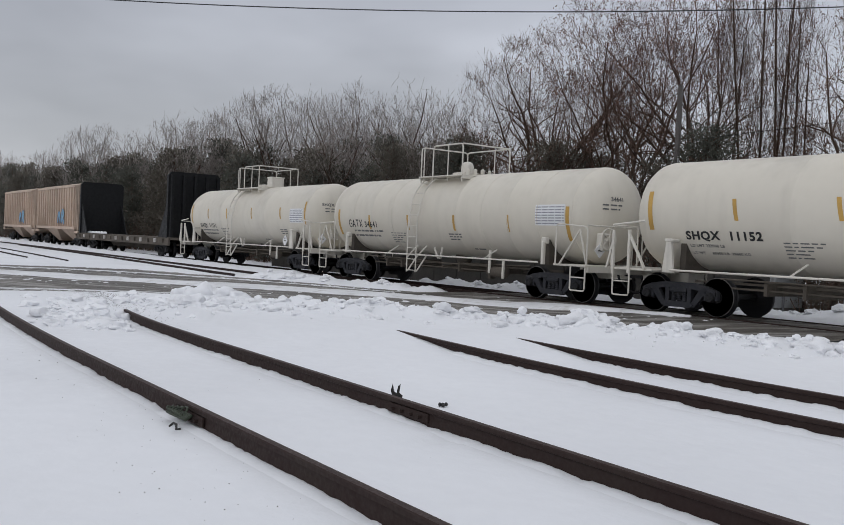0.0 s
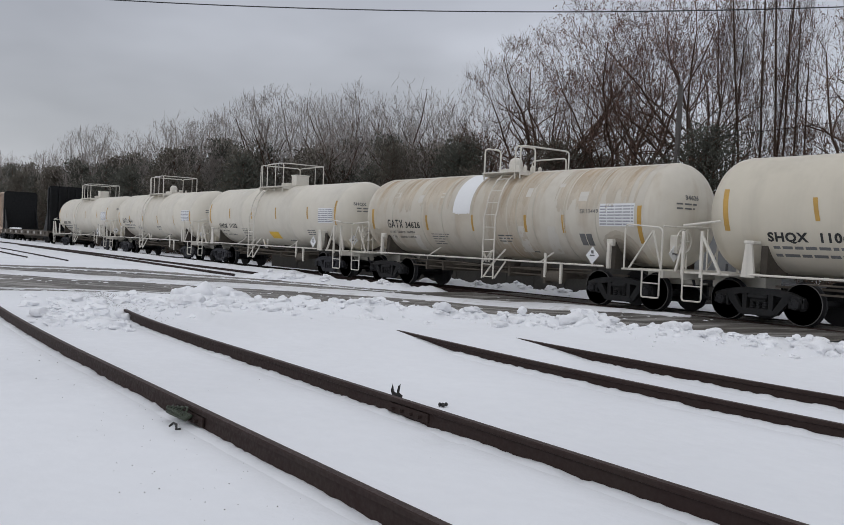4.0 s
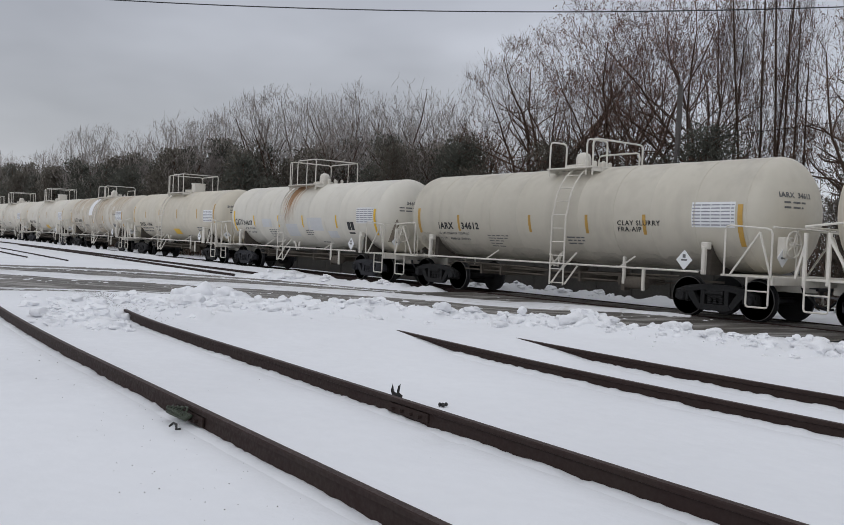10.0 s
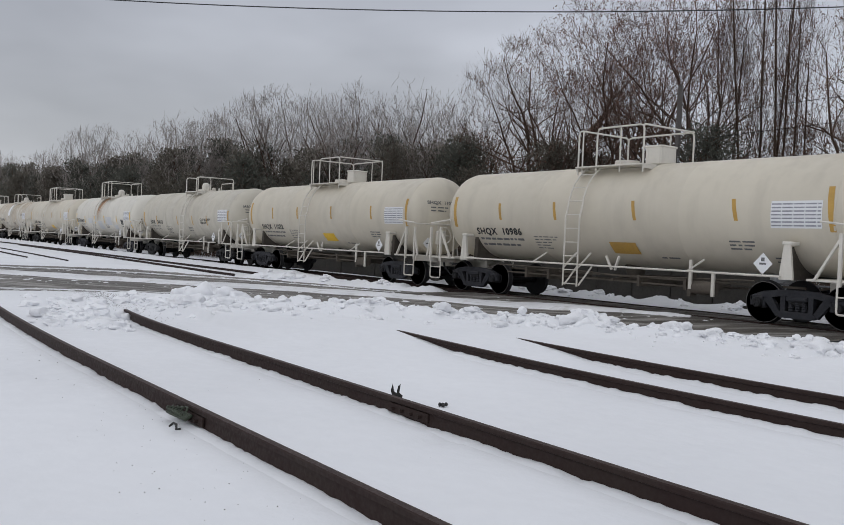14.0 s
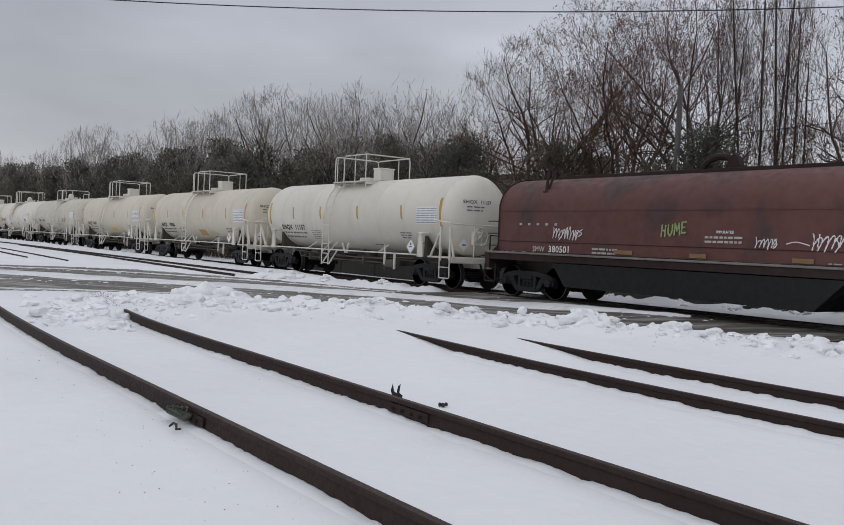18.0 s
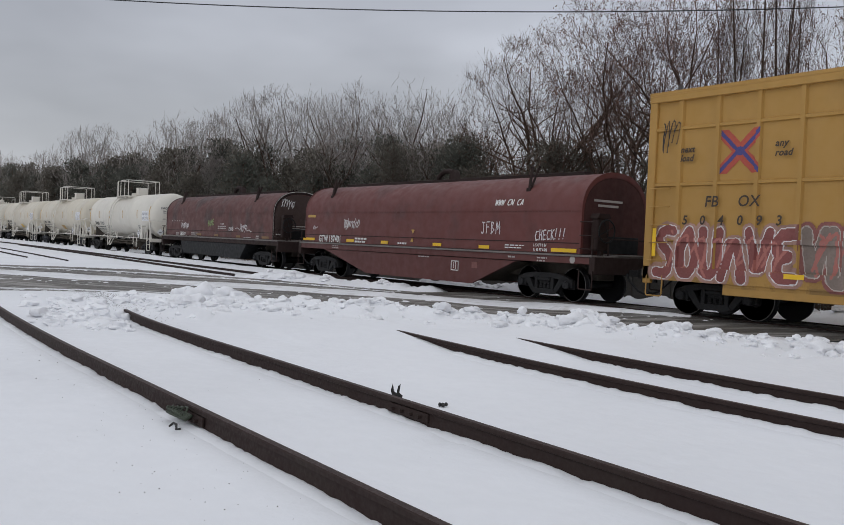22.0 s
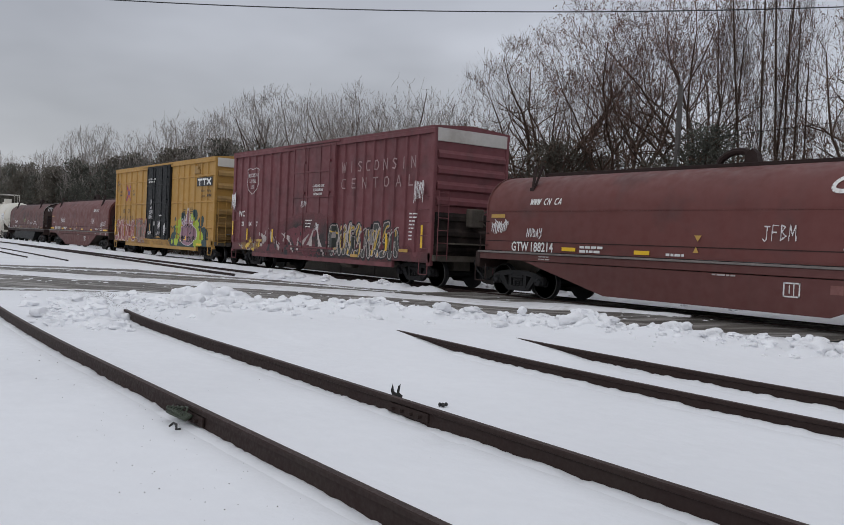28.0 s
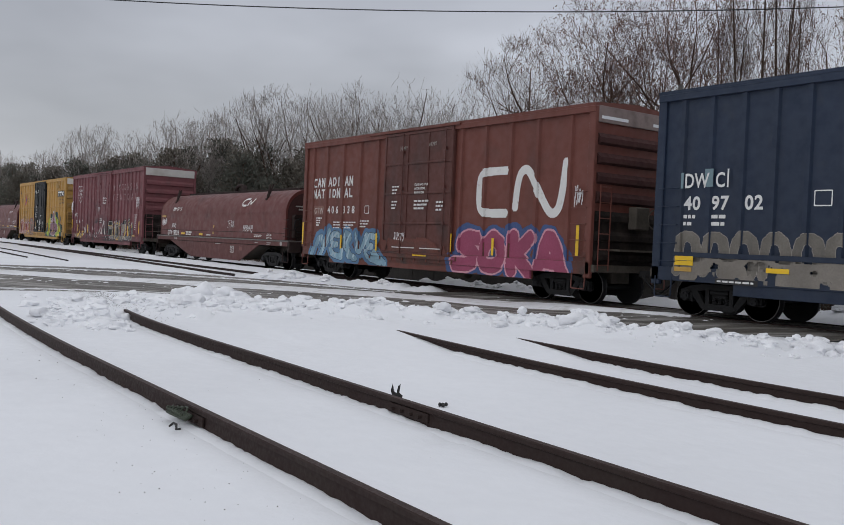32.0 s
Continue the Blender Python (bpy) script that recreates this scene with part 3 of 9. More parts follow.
RAIL_A = [(9, 2.62), (-3, 2.68), (-8, 2.72), (-12, 2.76), (-16.4, 2.95), (-18.6, 3.15)]
RAIL_B = [(9, 4.25), (-2.5, 4.36), (-5, 4.44), (-9, 4.55), (-12.5, 4.62), (-14.6, 4.76), (-15.8, 4.92)]
RAIL_C = [(9, 7.25), (-4, 7.38), (-7, 7.47), (-9.1, 7.66), (-11.5, 7.93), (-13.2, 8.1)]
RAIL_C2 = [(-47.5, 9.8), (-66, 10.6), (-150, 12.8)]
RAIL_D = [(9, 8.75), (-4.7, 8.86), (-7.4, 8.98), (-9.9, 9.18), (-12.0, 9.36)]
RAIL_D2 = [(-44.0, 10.9), (-66, 12.0), (-150, 14.3)]


def make_track(name, lines, label, z=0.0):
    track = tagged(new(name), label, "railway track", kind="structure")
    for line in lines:
        part("rail", rail_geo(line, z), [RAIL, RAIL_TOP], track, smooth=True)
    return track


def joint_bar(track, x, y, dx, dy):
    g = Geo()
    for side in (-1, 1):
        g.box(-0.31, 0.31, side * 0.024 - 0.012, side * 0.024 + 0.012, -0.135, -0.052, 0.005)
        for k in range(4):
            bx = -0.21 + 0.14 * k
            g.lathe([(-0.02, 0.017), (0.02, 0.017)], "y", 6, (bx, side * 0.05, -0.095))
    return part("joint_bar", g, RAIL, track, "bolted joint bar on the rail", at=Matrix.Translation((x, y, 0)) @ Matrix.Rotation(math.atan2(dy, dx), 4, "Z"))


def snow_clump_meshes():
    out = []
    for k in range(7):
        bm = bmesh.new()
        bmesh.ops.create_icosphere(bm, subdivisions=3, radius=0.5)
        for v in bm.verts:
            c = v.co.copy()
            r = 1 + 0.9 * (noise.noise(c * 2.1 + Vector((k * 9.1, 0, 0)))) + 0.34 * noise.noise(c * 4.6 + Vector((0, k * 4.7, 0))) + 0.13 * noise.noise(c * 10)
            v.co = Vector((c.x * r * (1.0 + 0.12 * (k % 3)), c.y * r, c.z * r * 0.72))
        me = bpy.data.meshes.new("snow_clump")
        bm.to_mesh(me)
        bm.free()
        me.materials.append(SNOW_LUMP)
        me.polygons.foreach_set("use_smooth", [True] * len(me.polygons))
        out.append(me)
    return out


def make_snow_clumps():
    rng = random.Random(11)
    meshes = snow_clump_meshes()

    heap = Geo()

    def put(x, y, size, flat=1.0, sunk=0.22, joined=False):
        if joined:
            z, a = float(ground_height(x, y)) + size * (0.5 - sunk) * flat * 0.55, rng.uniform(0, 6.28)
            me = rng.choice(meshes)
            m = Matrix.Translation((x, y, z)) @ Matrix.Rotation(a, 4, "Z") @ Matrix.Diagonal((size, size, size * flat, 1))
            heap.add([tuple(m @ v.co) for v in me.vertices], [tuple(f.vertices) for f in me.polygons])
            return
        ob = tagged(new("snow_clump", rng.choice(meshes)), "lump of ploughed snow on the roadside bank", "snow clump", group="snow bank lumps")
        z = float(ground_height(x, y))
        ob.matrix_basis = Matrix.Translation((x, y, z + size * (0.5 - sunk) * flat * 0.55)) @ Matrix.Rotation(rng.uniform(0, 6.28), 4, "Z") @ Matrix.Diagonal((size, size, size * flat, 1))
    # the larger lumps that stand out on the bank
    for x, y, s in ((-18.9, 7.35, 0.62), (-19.3, 7.1, 0.45), (-18.3, 7.9, 0.36), (-16.2, 10.0, 0.40), (-15.9, 10.5, 0.3), (-14.7, 11.2, 0.38), (-13.9, 11.6, 0.46), (-13.2, 12.0, 0.34), (-12.3, 12.7, 0.50), (-11.8, 13.1, 0.34),
                    (-17.6, 8.9, 0.4), (-10.6, 13.9, 0.36), (-8.7, 15.4, 0.55), (-8.2, 15.7, 0.45), (-20.3, 5.2, 0.34), (-20.0, 6.1, 0.3), (-15.3, 4.85, 0.24), (-14.9, 4.35, 0.22), (-15.6, 4.45, 0.3), (-17.3, 4.3, 0.34)):
        if y > 5:
            put(x * 0.87, y * 0.87, s * 0.8, 0.9, 0.4)
    for x, y, s in ((-16.2, 3.55, 0.34), (-15.9, 3.75, 0.26), (-14.5, 4.15, 0.34), (-15.3, 4.88, 0.30), (-15.9, 5.02, 0.36), (-19.75, 7.9, 0.72), (-19.3, 8.25, 0.55), (-20.0, 7.6, 0.5), (-19.0, 8.5, 0.4)):
        put(x, y, s, 0.95, 0.32)
    pts = [q for q in along(NEAR_EDGE, 0.1) if 7.2 < q[1] < 19]
    for i in range(330):
        x, y, dx, dy = rng.choice(pts)
        d = rng.gauss(3.35, 0.60)
        put(x + dy * d, y - dx * d, rng.choice((0.09, 0.11, 0.14, 0.18, 0.24, 0.30)) * rng.uniform(0.8, 1.2), rng.uniform(0.65, 0.95), 0.54, i > 220)
    for line, n in ((BERM_LEFT, 26), (BERM_BACK, 70)):
        pts = along(line, 0.1)
        for i in range(n):
            x, y, dx, dy = rng.choice(pts)
            d = rng.gauss(0, 0.3)
            put(x - dy * d, y + dx * d, rng.choice((0.14, 0.2, 0.3)) * rng.uniform(0.8, 1.2), 0.8, 0.22, True)
    for cx, cy, sx, sy, n in ((-15.7, 4.0, 0.8, 0.35, 26), (-16.9, 4.3, 0.7, 0.4, 16), (-14.3, 4.25, 0.4, 0.2, 8), (-18.2, 6.0, 0.7, 0.5, 16)):
        for _ in range(n):
            put(rng.gauss(cx, sx), rng.gauss(cy, sy), rng.choice((0.14, 0.20, 0.28)) * rng.uniform(0.8, 1.2), 0.85, 0.34, True)
    tagged(part("snow_lumps", heap, SNOW_LUMP, smooth=True), "heaped lumps of ploughed snow beside the track", "snow", kind="stuff")
    # crumbs between the lumps
    g = Geo()
    pts = [q for q in along(NEAR_EDGE, 0.1) if 6.8 < q[1] < 19]
    def ball(sub):
        bm = bmesh.new()
        bmesh.ops.create_icosphere(bm, subdivisions=sub, radius=1.0)
        out = [tuple(v.co) for v in bm.verts], [tuple(v.index for v in f.verts) for f in bm.faces]
        bm.free()
        return out
    small, large = ball(1), ball(2)
    for i in range(800):
        x, y, dx, dy = rng.choice(pts)
        d = rng.gauss(3.3, 0.65)
        if d < 0.2:
            continue
        x, y = x + dy * d, y - dx * d
        big = i % 5 == 0
        s = rng.uniform(0.035, 0.085) if big else rng.uniform(0.008, 0.026)
        z = float(ground_height(x, y)) + s * 0.25
        off = Vector((rng.uniform(0, 50), rng.uniform(0, 50), 0))
        flat = rng.uniform(0.6, 0.9)
        vv, ff = large if big else small
        v = []
        for q in vv:
            r = s * (1 + 0.55 * noise.noise(Vector(q) * 1.3 + off))
            v.append((x + q[0] * r, y + q[1] * r, z + q[2] * r * flat))
        g.add(v, ff)
    tagged(part("snow_crumbs", g, SNOW_LUMP, smooth=True), "small crumbs of ploughed snow on the bank", "snow", kind="stuff")


def make_grit_and_pits():
    """Specks on the snow beside the rails: dirt, and dots for shaded pits."""
    rng = random.Random(5)
    g = Geo()
    for cx, cy, sx, sy, n in ((-5.6, 2.1, 0.9, 0.35, 45), (-6.8, 2.35, 0.9, 0.18, 25), (-17.6, 5.25, 1.3, 0.20, 900), (-19.6, 5.5, 0.9, 0.20, 500), (-15.4, 5.0, 0.5, 0.2, 120), (-17.0, 4.6, 1.2, 0.8, 100), (-12.5, 2.4, 2.0, 0.2, 30), (-9, 3.6, 3, 0.5, 8), (-19.5, 6.2, 1.2, 1.0, 90)):
        for i in range(n):
            x, y = rng.gauss(cx, sx), rng.gauss(cy, sy)
            # The finer near specks are dark dots drawn for shaded snow pits.
            s = rng.choice((0.002, 0.003, 0.004, 0.005)) if cx > -10 else rng.choice((0.003, 0.004, 0.006, 0.008))
            z = float(ground_height(x, y)) + s * 0.4
            g.add([(x - s, y - s * 0.6, z), (x + s * 0.8, y - s, z), (x + s, y + s * 0.7, z), (x - s * 0.7, y + s, z), (x, y, z + s)], [(0, 1, 4), (1, 2, 4), (2, 3, 4), (3, 0, 4)])
    tagged(part("grit", g, GRIT_AND_PITS), "dark specks scattered on snow, grit and painted shaded pits", "grit", kind="stuff")


def make_debris():
    # a torn black piece that stands up behind the rail, with two pointed tongues
    g = Geo()
    g.prism([(-0.055, -0.16), (0.05, -0.16), (0.062, -0.03), (0.03, -0.01), (0.035, 0.075), (0.012, 0.05), (0.004, -0.015), (-0.018, 0.0), (-0.040, 0.072), (-0.052, 0.01), (-0.036, -0.04)], "y", -0.012, 0.014)
    ob = tagged(part("torn_plastic", g, DEBRIS), "torn black scrap standing up from the snow beside the rail", "debris")
    ob.matrix_basis = pose(-6.72, 4.64, 0.0, -4, 3, 55)
    g = Geo()
    for a, (x, y, z) in enumerate(((0, 0, 0), (0.05, 0.02, 0.005), (-0.045, 0.01, 0.0), (0.01, -0.03, 0.0))):
        g.lathe([(-0.03, 0.006), (-0.018, 0.03), (0.0, 0.034), (0.02, 0.022), (0.03, 0.004)], "x", 7, (x, y, z))
    ob = tagged(part("dark_clod", g, DEBRIS), "small black clod lying on the snow", "debris")
    ob.matrix_basis = pose(-6.62, 5.12, -0.14, 0, 0, 50) @ Matrix.Diagonal((0.62, 0.62, 0.62, 1))
    # a crushed green scrap and bent wire at the joint of the front rail
    g = Geo()
    for k in range(4):
        r = 0.045 + 0.012 * k
        g.tube([(-0.16 + 0.09 * k + r * math.cos(a), r * 0.55 * math.sin(a), 0.012 * math.sin(2 * a) + 0.01 * k) for a in [0.5 * i for i in range(12)]], 0.008, 5)
    g.box(-0.20, 0.20, -0.045, 0.03, -0.035, -0.012, 0.006)
    ob = tagged(part("green_scrap", g, MOSS), "crushed dull green scrap leaning on the rail", "debris")
    ob.matrix_basis = pose(-6.87, 2.60, -0.05, 30, 0, 2)
    g = Geo()
    g.tube([(-0.09, 0, 0), (-0.06, 0.02, 0.03), (-0.01, 0.015, 0.028), (0.05, -0.02, 0.004), (0.09, -0.01, 0.012)], 0.009, 6)
    ob = tagged(part("bent_wire", g, DEBRIS), "bent black wire lying on the snow", "debris")
    ob.matrix_basis = pose(-6.58, 2.47, -0.125, 0, 0, 10)


make_ground()
make_road()
make_road_slush()
track_near = make_track("side_track", [RAIL_A, RAIL_B], "rusty brown rails lying bare in snow")
joint_bar(track_near, -6.85, 2.71, -1, 0.005)
joint_bar(track_near, -6.25, 4.475, -1, 0.02)
make_track("side_track", [RAIL_C, RAIL_D], "rusty rails that vanish under the snow bank")
make_track("side_track", [RAIL_C2, RAIL_D2], "dark rails showing here and there through snow", z=-0.10)
E_TRACK = [(-30.6, 15.70), (-37.5, 15.75), (-50, 15.9), (-70, 16.1), (-110, 16.2), (-200, 16.3)]
E_INNER = [(-31.5, 13.95), (-37, 14.15), (-44.5, 14.5), (-61, 15.2), (-80, 15.6)]
make_track("side_track", [E_TRACK, E_INNER], "dark rails half covered by snow beyond the road", z=-0.06)
make_track("main_track", [[(30, LINE_Y - 0.7525), (-60, LINE_Y - 0.7525), (-400, LINE_Y - 0.7525)], [(30, LINE_Y + 0.7525), (-60, LINE_Y + 0.7525), (-400, LINE_Y + 0.7525)]], "running line set in the snow and the road crossing")
# Dark strip under the train: ballast, its darkness also standing for the shade there.
bed = []
for k in range(140):
    x = -21.5 - 0.45 * k - 0.012 * k * k
    bed.append([(x, LINE_Y + w * (1 + 0.10 * float(fbm(np.array(x * 0.9), np.array(w), 61, 3))), z) for w, z in ((-0.85, -0.24), (-0.72, -0.165), (-0.5, -0.155), (0, -0.15), (0.7, -0.155), (1.5, -0.165), (2.2, -0.26))])
tagged(new("ballast", strip_mesh("ballast", bed, BALLAST)), "dark ballast strip under the running line, with the train's shade in its colour", "ballast", kind="structure")
def snow_edge(line, name_seed, lift):
    """Snow that leans unevenly against the near side of a rail."""
    rows = []
    for i, (x, y, dx, dy) in enumerate(along(smooth_line(line), 0.05)):
        if not -17.5 < x < 0.5:
            continue
        n1 = float(fbm(np.array(x * 2.1), np.array(y), name_seed, 4))
        n2 = float(fbm(np.array(x * 11.0), np.array(y), name_seed + 5, 3))
        top = -0.172 + 0.014 * max(0.0, n1 - 0.25) * 1.6 + 0.040 * n2 + lift
        row = []
        for off, k in ((0.15, 0.0), (0.105, 0.25), (0.07, 0.7), (0.04, 1.0), (0.012, 0.95)):
            px, py = x + dy * off * -1, y + dx * off * 1
            if py > y:
                px, py = x + dy * off, y - dx * off
            base = float(ground_height(px, py)) - 0.012 * (k == 0)
            row.append((px, py, max(base, base + (top - base) * k) if k else base))
        rows.append(row)
    return strip_mesh("snow_edge", rows, SNOW)


for seed, line, lift in ((3, RAIL_A, 0.0), (7, RAIL_B, 0.0), (11, RAIL_C, 0.03), (17, RAIL_D, 0.025)):
    tagged(new("snow_edge", snow_edge(line, seed, lift)), "uneven snow leaning against the rail", "snow", group="snow along the rails", kind="stuff")
make_snow_clumps()
make_grit_and_pits()
make_debris()


# ---- the train ----
CARS, WHEELSETS = [], []
MESHES = {}


def shared(key, make):
    if key not in MESHES:
        MESHES[key] = make()
    return MESHES[key]


def car_empty(name, x, label, category):
    car = tagged(new(name), label, category, group="cars of the freight train")
    car.location = (x, LINE_Y, 0)
    CARS.append((car, x))
    return car


def side_frame_mesh(iron):
    g = Geo()
    for x in (-1, 1):
        def m(poly):
            return [(x * a, b) for a, b in poly]
        g.prism(m([(0, 0.76), (0.42, 0.755), (0.78, 0.70), (1.05, 0.60), (1.08, 0.50), (0.98, 0.485), (0.70, 0.57), (0.30, 0.63), (0, 0.63)]), "y", -0.07, 0.07)
        g.prism(m([(0.60, 0.62), (0.78, 0.55), (0.46, 0.19), (0.30, 0.17)]), "y", -0.06, 0.06)
        g.prism(m([(0, 0.17), (0.36, 0.17), (0.44, 0.23), (0.36, 0.31), (0, 0.31)]), "y", -0.08, 0.08)
        g.prism(m([(0.26, 0.30), (0.37, 0.30), (0.37, 0.64), (0.26, 0.64)]), "y", -0.06, 0.06)
        g.box(min(x * 0.80, x * 1.02), max(x * 0.80, x * 1.02), -0.09, 0.09, 0.50, 0.62, 0.02)
        g.box(min(x * 0.72, x * 0.79), max(x * 0.72, x * 0.79), -0.07, 0.07, 0.36, 0.60, 0.015)
        g.box(min(x * 1.02, x * 1.08), max(x * 1.02, x * 1.08), -0.07, 0.07, 0.38, 0.60, 0.015)
    g.box(-0.24, 0.24, -0.10, 0.10, 0.52, 0.63, 0.03)
    for x in (-0.15, 0, 0.15):
        for k in range(4):
            g.lathe([(0.31 + 0.052 * k, 0.05), (0.335 + 0.052 * k, 0.066), (0.362 + 0.052 * k, 0.05)], "z", 8, (x, 0, 0))
    return g.mesh("side_frame", [iron], False)


def wheelset_mesh():
    g = Geo()
    g.lathe([(-1.10, 0.075), (-0.85, 0.085), (0.85, 0.085), (1.10, 0.075)], "y", 12)
    for s in (-1, 1):
        prof = [(s * 0.655, 0.20), (s * 0.672, 0.40), (s * 0.668, 0.478), (s * 0.690, 0.485), (s * 0.706, 0.462), (s * 0.80, 0.450), (s * 0.812, 0.440)]
        g.lathe(prof, "y", 32, slot=0)
        g.lathe([(s * 0.808, 0.451), (s * 0.816, 0.446), (s * 0.816, 0.436)], "y", 32, slot=1)
        g.lathe([(s * 0.816, 0.436), (s * 0.816, 0.405), (s * 0.790, 0.390)], "y", 32, slot=0)
        g.lathe([(s * 0.79, 0.395), (s * 0.735, 0.36), (s * 0.715, 0.25), (s * 0.745, 0.17), (s * 0.83, 0.14), (s * 0.83, 0.085)], "y", 32, slot=0)
        g.lathe([(s * 0.94, 0.115), (s * 1.10, 0.115), (s * 1.125, 0.10), (s * 1.128, 0.03)], "y", 14, slot=0)
        for k in range(3):
            a = 2.094 * k
            g.lathe([(s * 1.12, 0.018), (s * 1.145, 0.016)], "y", 6, (0.062 * math.cos(a), 0, 0.062 * math.sin(a)), slot=0)
        # small casting marks on the face of the wheel
        for k in range(2):
            a = 1.2 + 3.3 * k
            g.box(0.30 * math.cos(a) - 0.03, 0.30 * math.cos(a) + 0.03, min(s * 0.71, s * 0.735), max(s * 0.71, s * 0.735), 0.30 * math.sin(a) - 0.012, 0.30 * math.sin(a) + 0.012, slot=1)
    return g.mesh("wheelset", [WHEEL, TREAD], True)


def truck_mesh():
    g = Geo()
    g.box(-0.17, 0.17, -1.05, 1.05, 0.44, 0.62, 0.03)
    g.lathe([(0.60, 0.22), (0.70, 0.22)], "z", 14)
    for x in (-0.42, 0.42):
        g.bar((x, -0.75, 0.36), (x, 0.75, 0.36), 0.06, 0.10)
        for y in (-0.74, 0.74):
            g.box(x - 0.07, x + 0.07, y - 0.06, y + 0.06, 0.28, 0.50, 0.01)
    return g.mesh("truck", [IRON], False)


def add_truck(car, x, iron=None):
    iron = iron or IRON
    truck = part("truck", shared("truck", truck_mesh), None, car, at=(x, 0, 0))
    for y in (-1.0, 1.0):
        part("side_frame", shared("frame" + iron.name, lambda: side_frame_mesh(iron)), None, truck, at=(0, y, 0))
    for a in (-0.9, 0.9):
        w = part("wheelset", shared("wheelset", wheelset_mesh), None, truck, at=(a, 0, 0.457))
        WHEELSETS.append((w, a))
    return truck


def coupler_mesh():
    g = Geo()
    g.bar((-0.55, 0, 0.86), (0.05, 0, 0.86), 0.14, 0.17)
    g.prism([(0.0, -0.10), (0.10, -0.16), (0.26, -0.15), (0.29, -0.08), (0.18, -0.04), (0.16, 0.06), (0.26, 0.12), (0.22, 0.18), (0.06, 0.16), (0.0, 0.10)], "z", 0.74, 0.98)
    g.box(0.05, 0.12, -0.03, 0.03, 0.66, 0.78)
    return g.mesh("coupler", [IRON], False)


def hose_mesh():
    g = Geo()
    g.tube([(-0.15, -0.30, 0.70), (0.0, -0.30, 0.58), (0.18, -0.28, 0.42), (0.36, -0.26, 0.36), (0.5, -0.25, 0.38)], 0.028, 7)
    g.tube([(-0.2, -0.30, 0.85), (-0.15, -0.30, 0.70)], 0.035, 7)
    return g.mesh("brake_hose", [NEAR_BLACK], True)


def add_couplers(car, half):
    for s in (-1, 1):
        m = Matrix.Translation((s * (half - 0.16), 0, 0)) @ (Matrix.Rotation(math.pi, 4, "Z") if s < 0 else Matrix())
        part("coupler", shared("coupler", coupler_mesh), None, car, at=m)
        part("brake_hose", shared("hose", hose_mesh), None, car, at=m)


# paint on curved tanks and flat sides
TANK_R, TANK_Z = 1.325, 2.375


def tank_point(u, z_arc, off=0.006):
    """A point of the near side of the tank: u along, z_arc the height along the curve from the axis."""
    a = z_arc / TANK_R
    return (u, -(TANK_R + off) * math.cos(a), TANK_Z + (TANK_R + off) * math.sin(a))


def arc_of(z):
    return TANK_R * math.asin(max(-0.99, min(0.99, (z - TANK_Z) / TANK_R)))


def tank_patch(g, u0, u1, z0, z1, slot=0, off=0.006, lean=0.0):
    """A rectangle of paint or tape that follows the tank."""
    a0, a1 = arc_of(z0), arc_of(z1)
    n = max(1, int((a1 - a0) / 0.12))
    rows = [[tank_point(u + lean * (k / n - 0.5), a0 + (a1 - a0) * k / n, off) for u in (u0, u1)] for k in range(n + 1)]
    v = [q for r in rows for q in r]
    g.add(v, [(2 * k, 2 * k + 1, 2 * k + 3, 2 * k + 2) for k in range(n)], slot)


def tank_text(g, body, u, z, size, wide=1.0, bold=0.011, spacing=1.12, slot=0):
    v, f = text_mesh(body, size, bold, spacing, wide)
    a = arc_of(z)
    g.add([tank_point(u + x, a + y, 0.008) for x, y in v], f, slot)


def tank_bars(g, u, z, width, lines, pitch=0.09, h=0.045, seed=0, slot=0, gap=0.05):
    """Unreadable stencil lines as short bars."""
    rng = random.Random(seed)
    for k in range(lines):
        x = u
        while x < u + width - 0.05:
            w = rng.uniform(0.10, 0.34)
            tank_patch(g, x, min(x + w, u + width), z - k * pitch - h / 2, z - k * pitch + h / 2, slot)
            x += w + gap
        width *= rng.uniform(0.82, 1.0)


def tank_shell(seams):
    """A cylinder with dished heads and raised weld rings."""
    prof = []
    for k in range(9):
        a = math.pi / 2 * k / 8
        prof.append((-6.2 - 0.64 * math.cos(a), max(0.02, TANK_R * math.sin(a))))
    ring = []
    for s in sorted([-6.18, 6.18] + seams):
        ring += [(s - 0.035, TANK_R), (s - 0.02, TANK_R + 0.007), (s + 0.02, TANK_R + 0.007), (s + 0.035, TANK_R)]
    prof = prof + [q for q in ring if q[0] > -6.199] + [(-a, r) for a, r in prof[::-1]]
    prof = sorted(prof, key=lambda q: q[0])
    return Geo().lathe(prof, "x", 56, (0, 0, TANK_Z))


def bent(pts, r=0.12):
    """Round the corners of a path."""
    out = [Vector(pts[0])]
    for a, b, c in zip(pts[:-2], pts[1:-1], pts[2:]):
        a, b, c = Vector(a), Vector(b), Vector(c)
        d1, d2 = (a - b), (c - b)
        k = min(r, d1.length / 2, d2.length / 2)
        p0, p2 = b + d1.normalized() * k, b + d2.normalized() * k
        out += [p0, (p0 + p2) * 0.25 + b * 0.5, p2]
    return out + [Vector(pts[-1])]


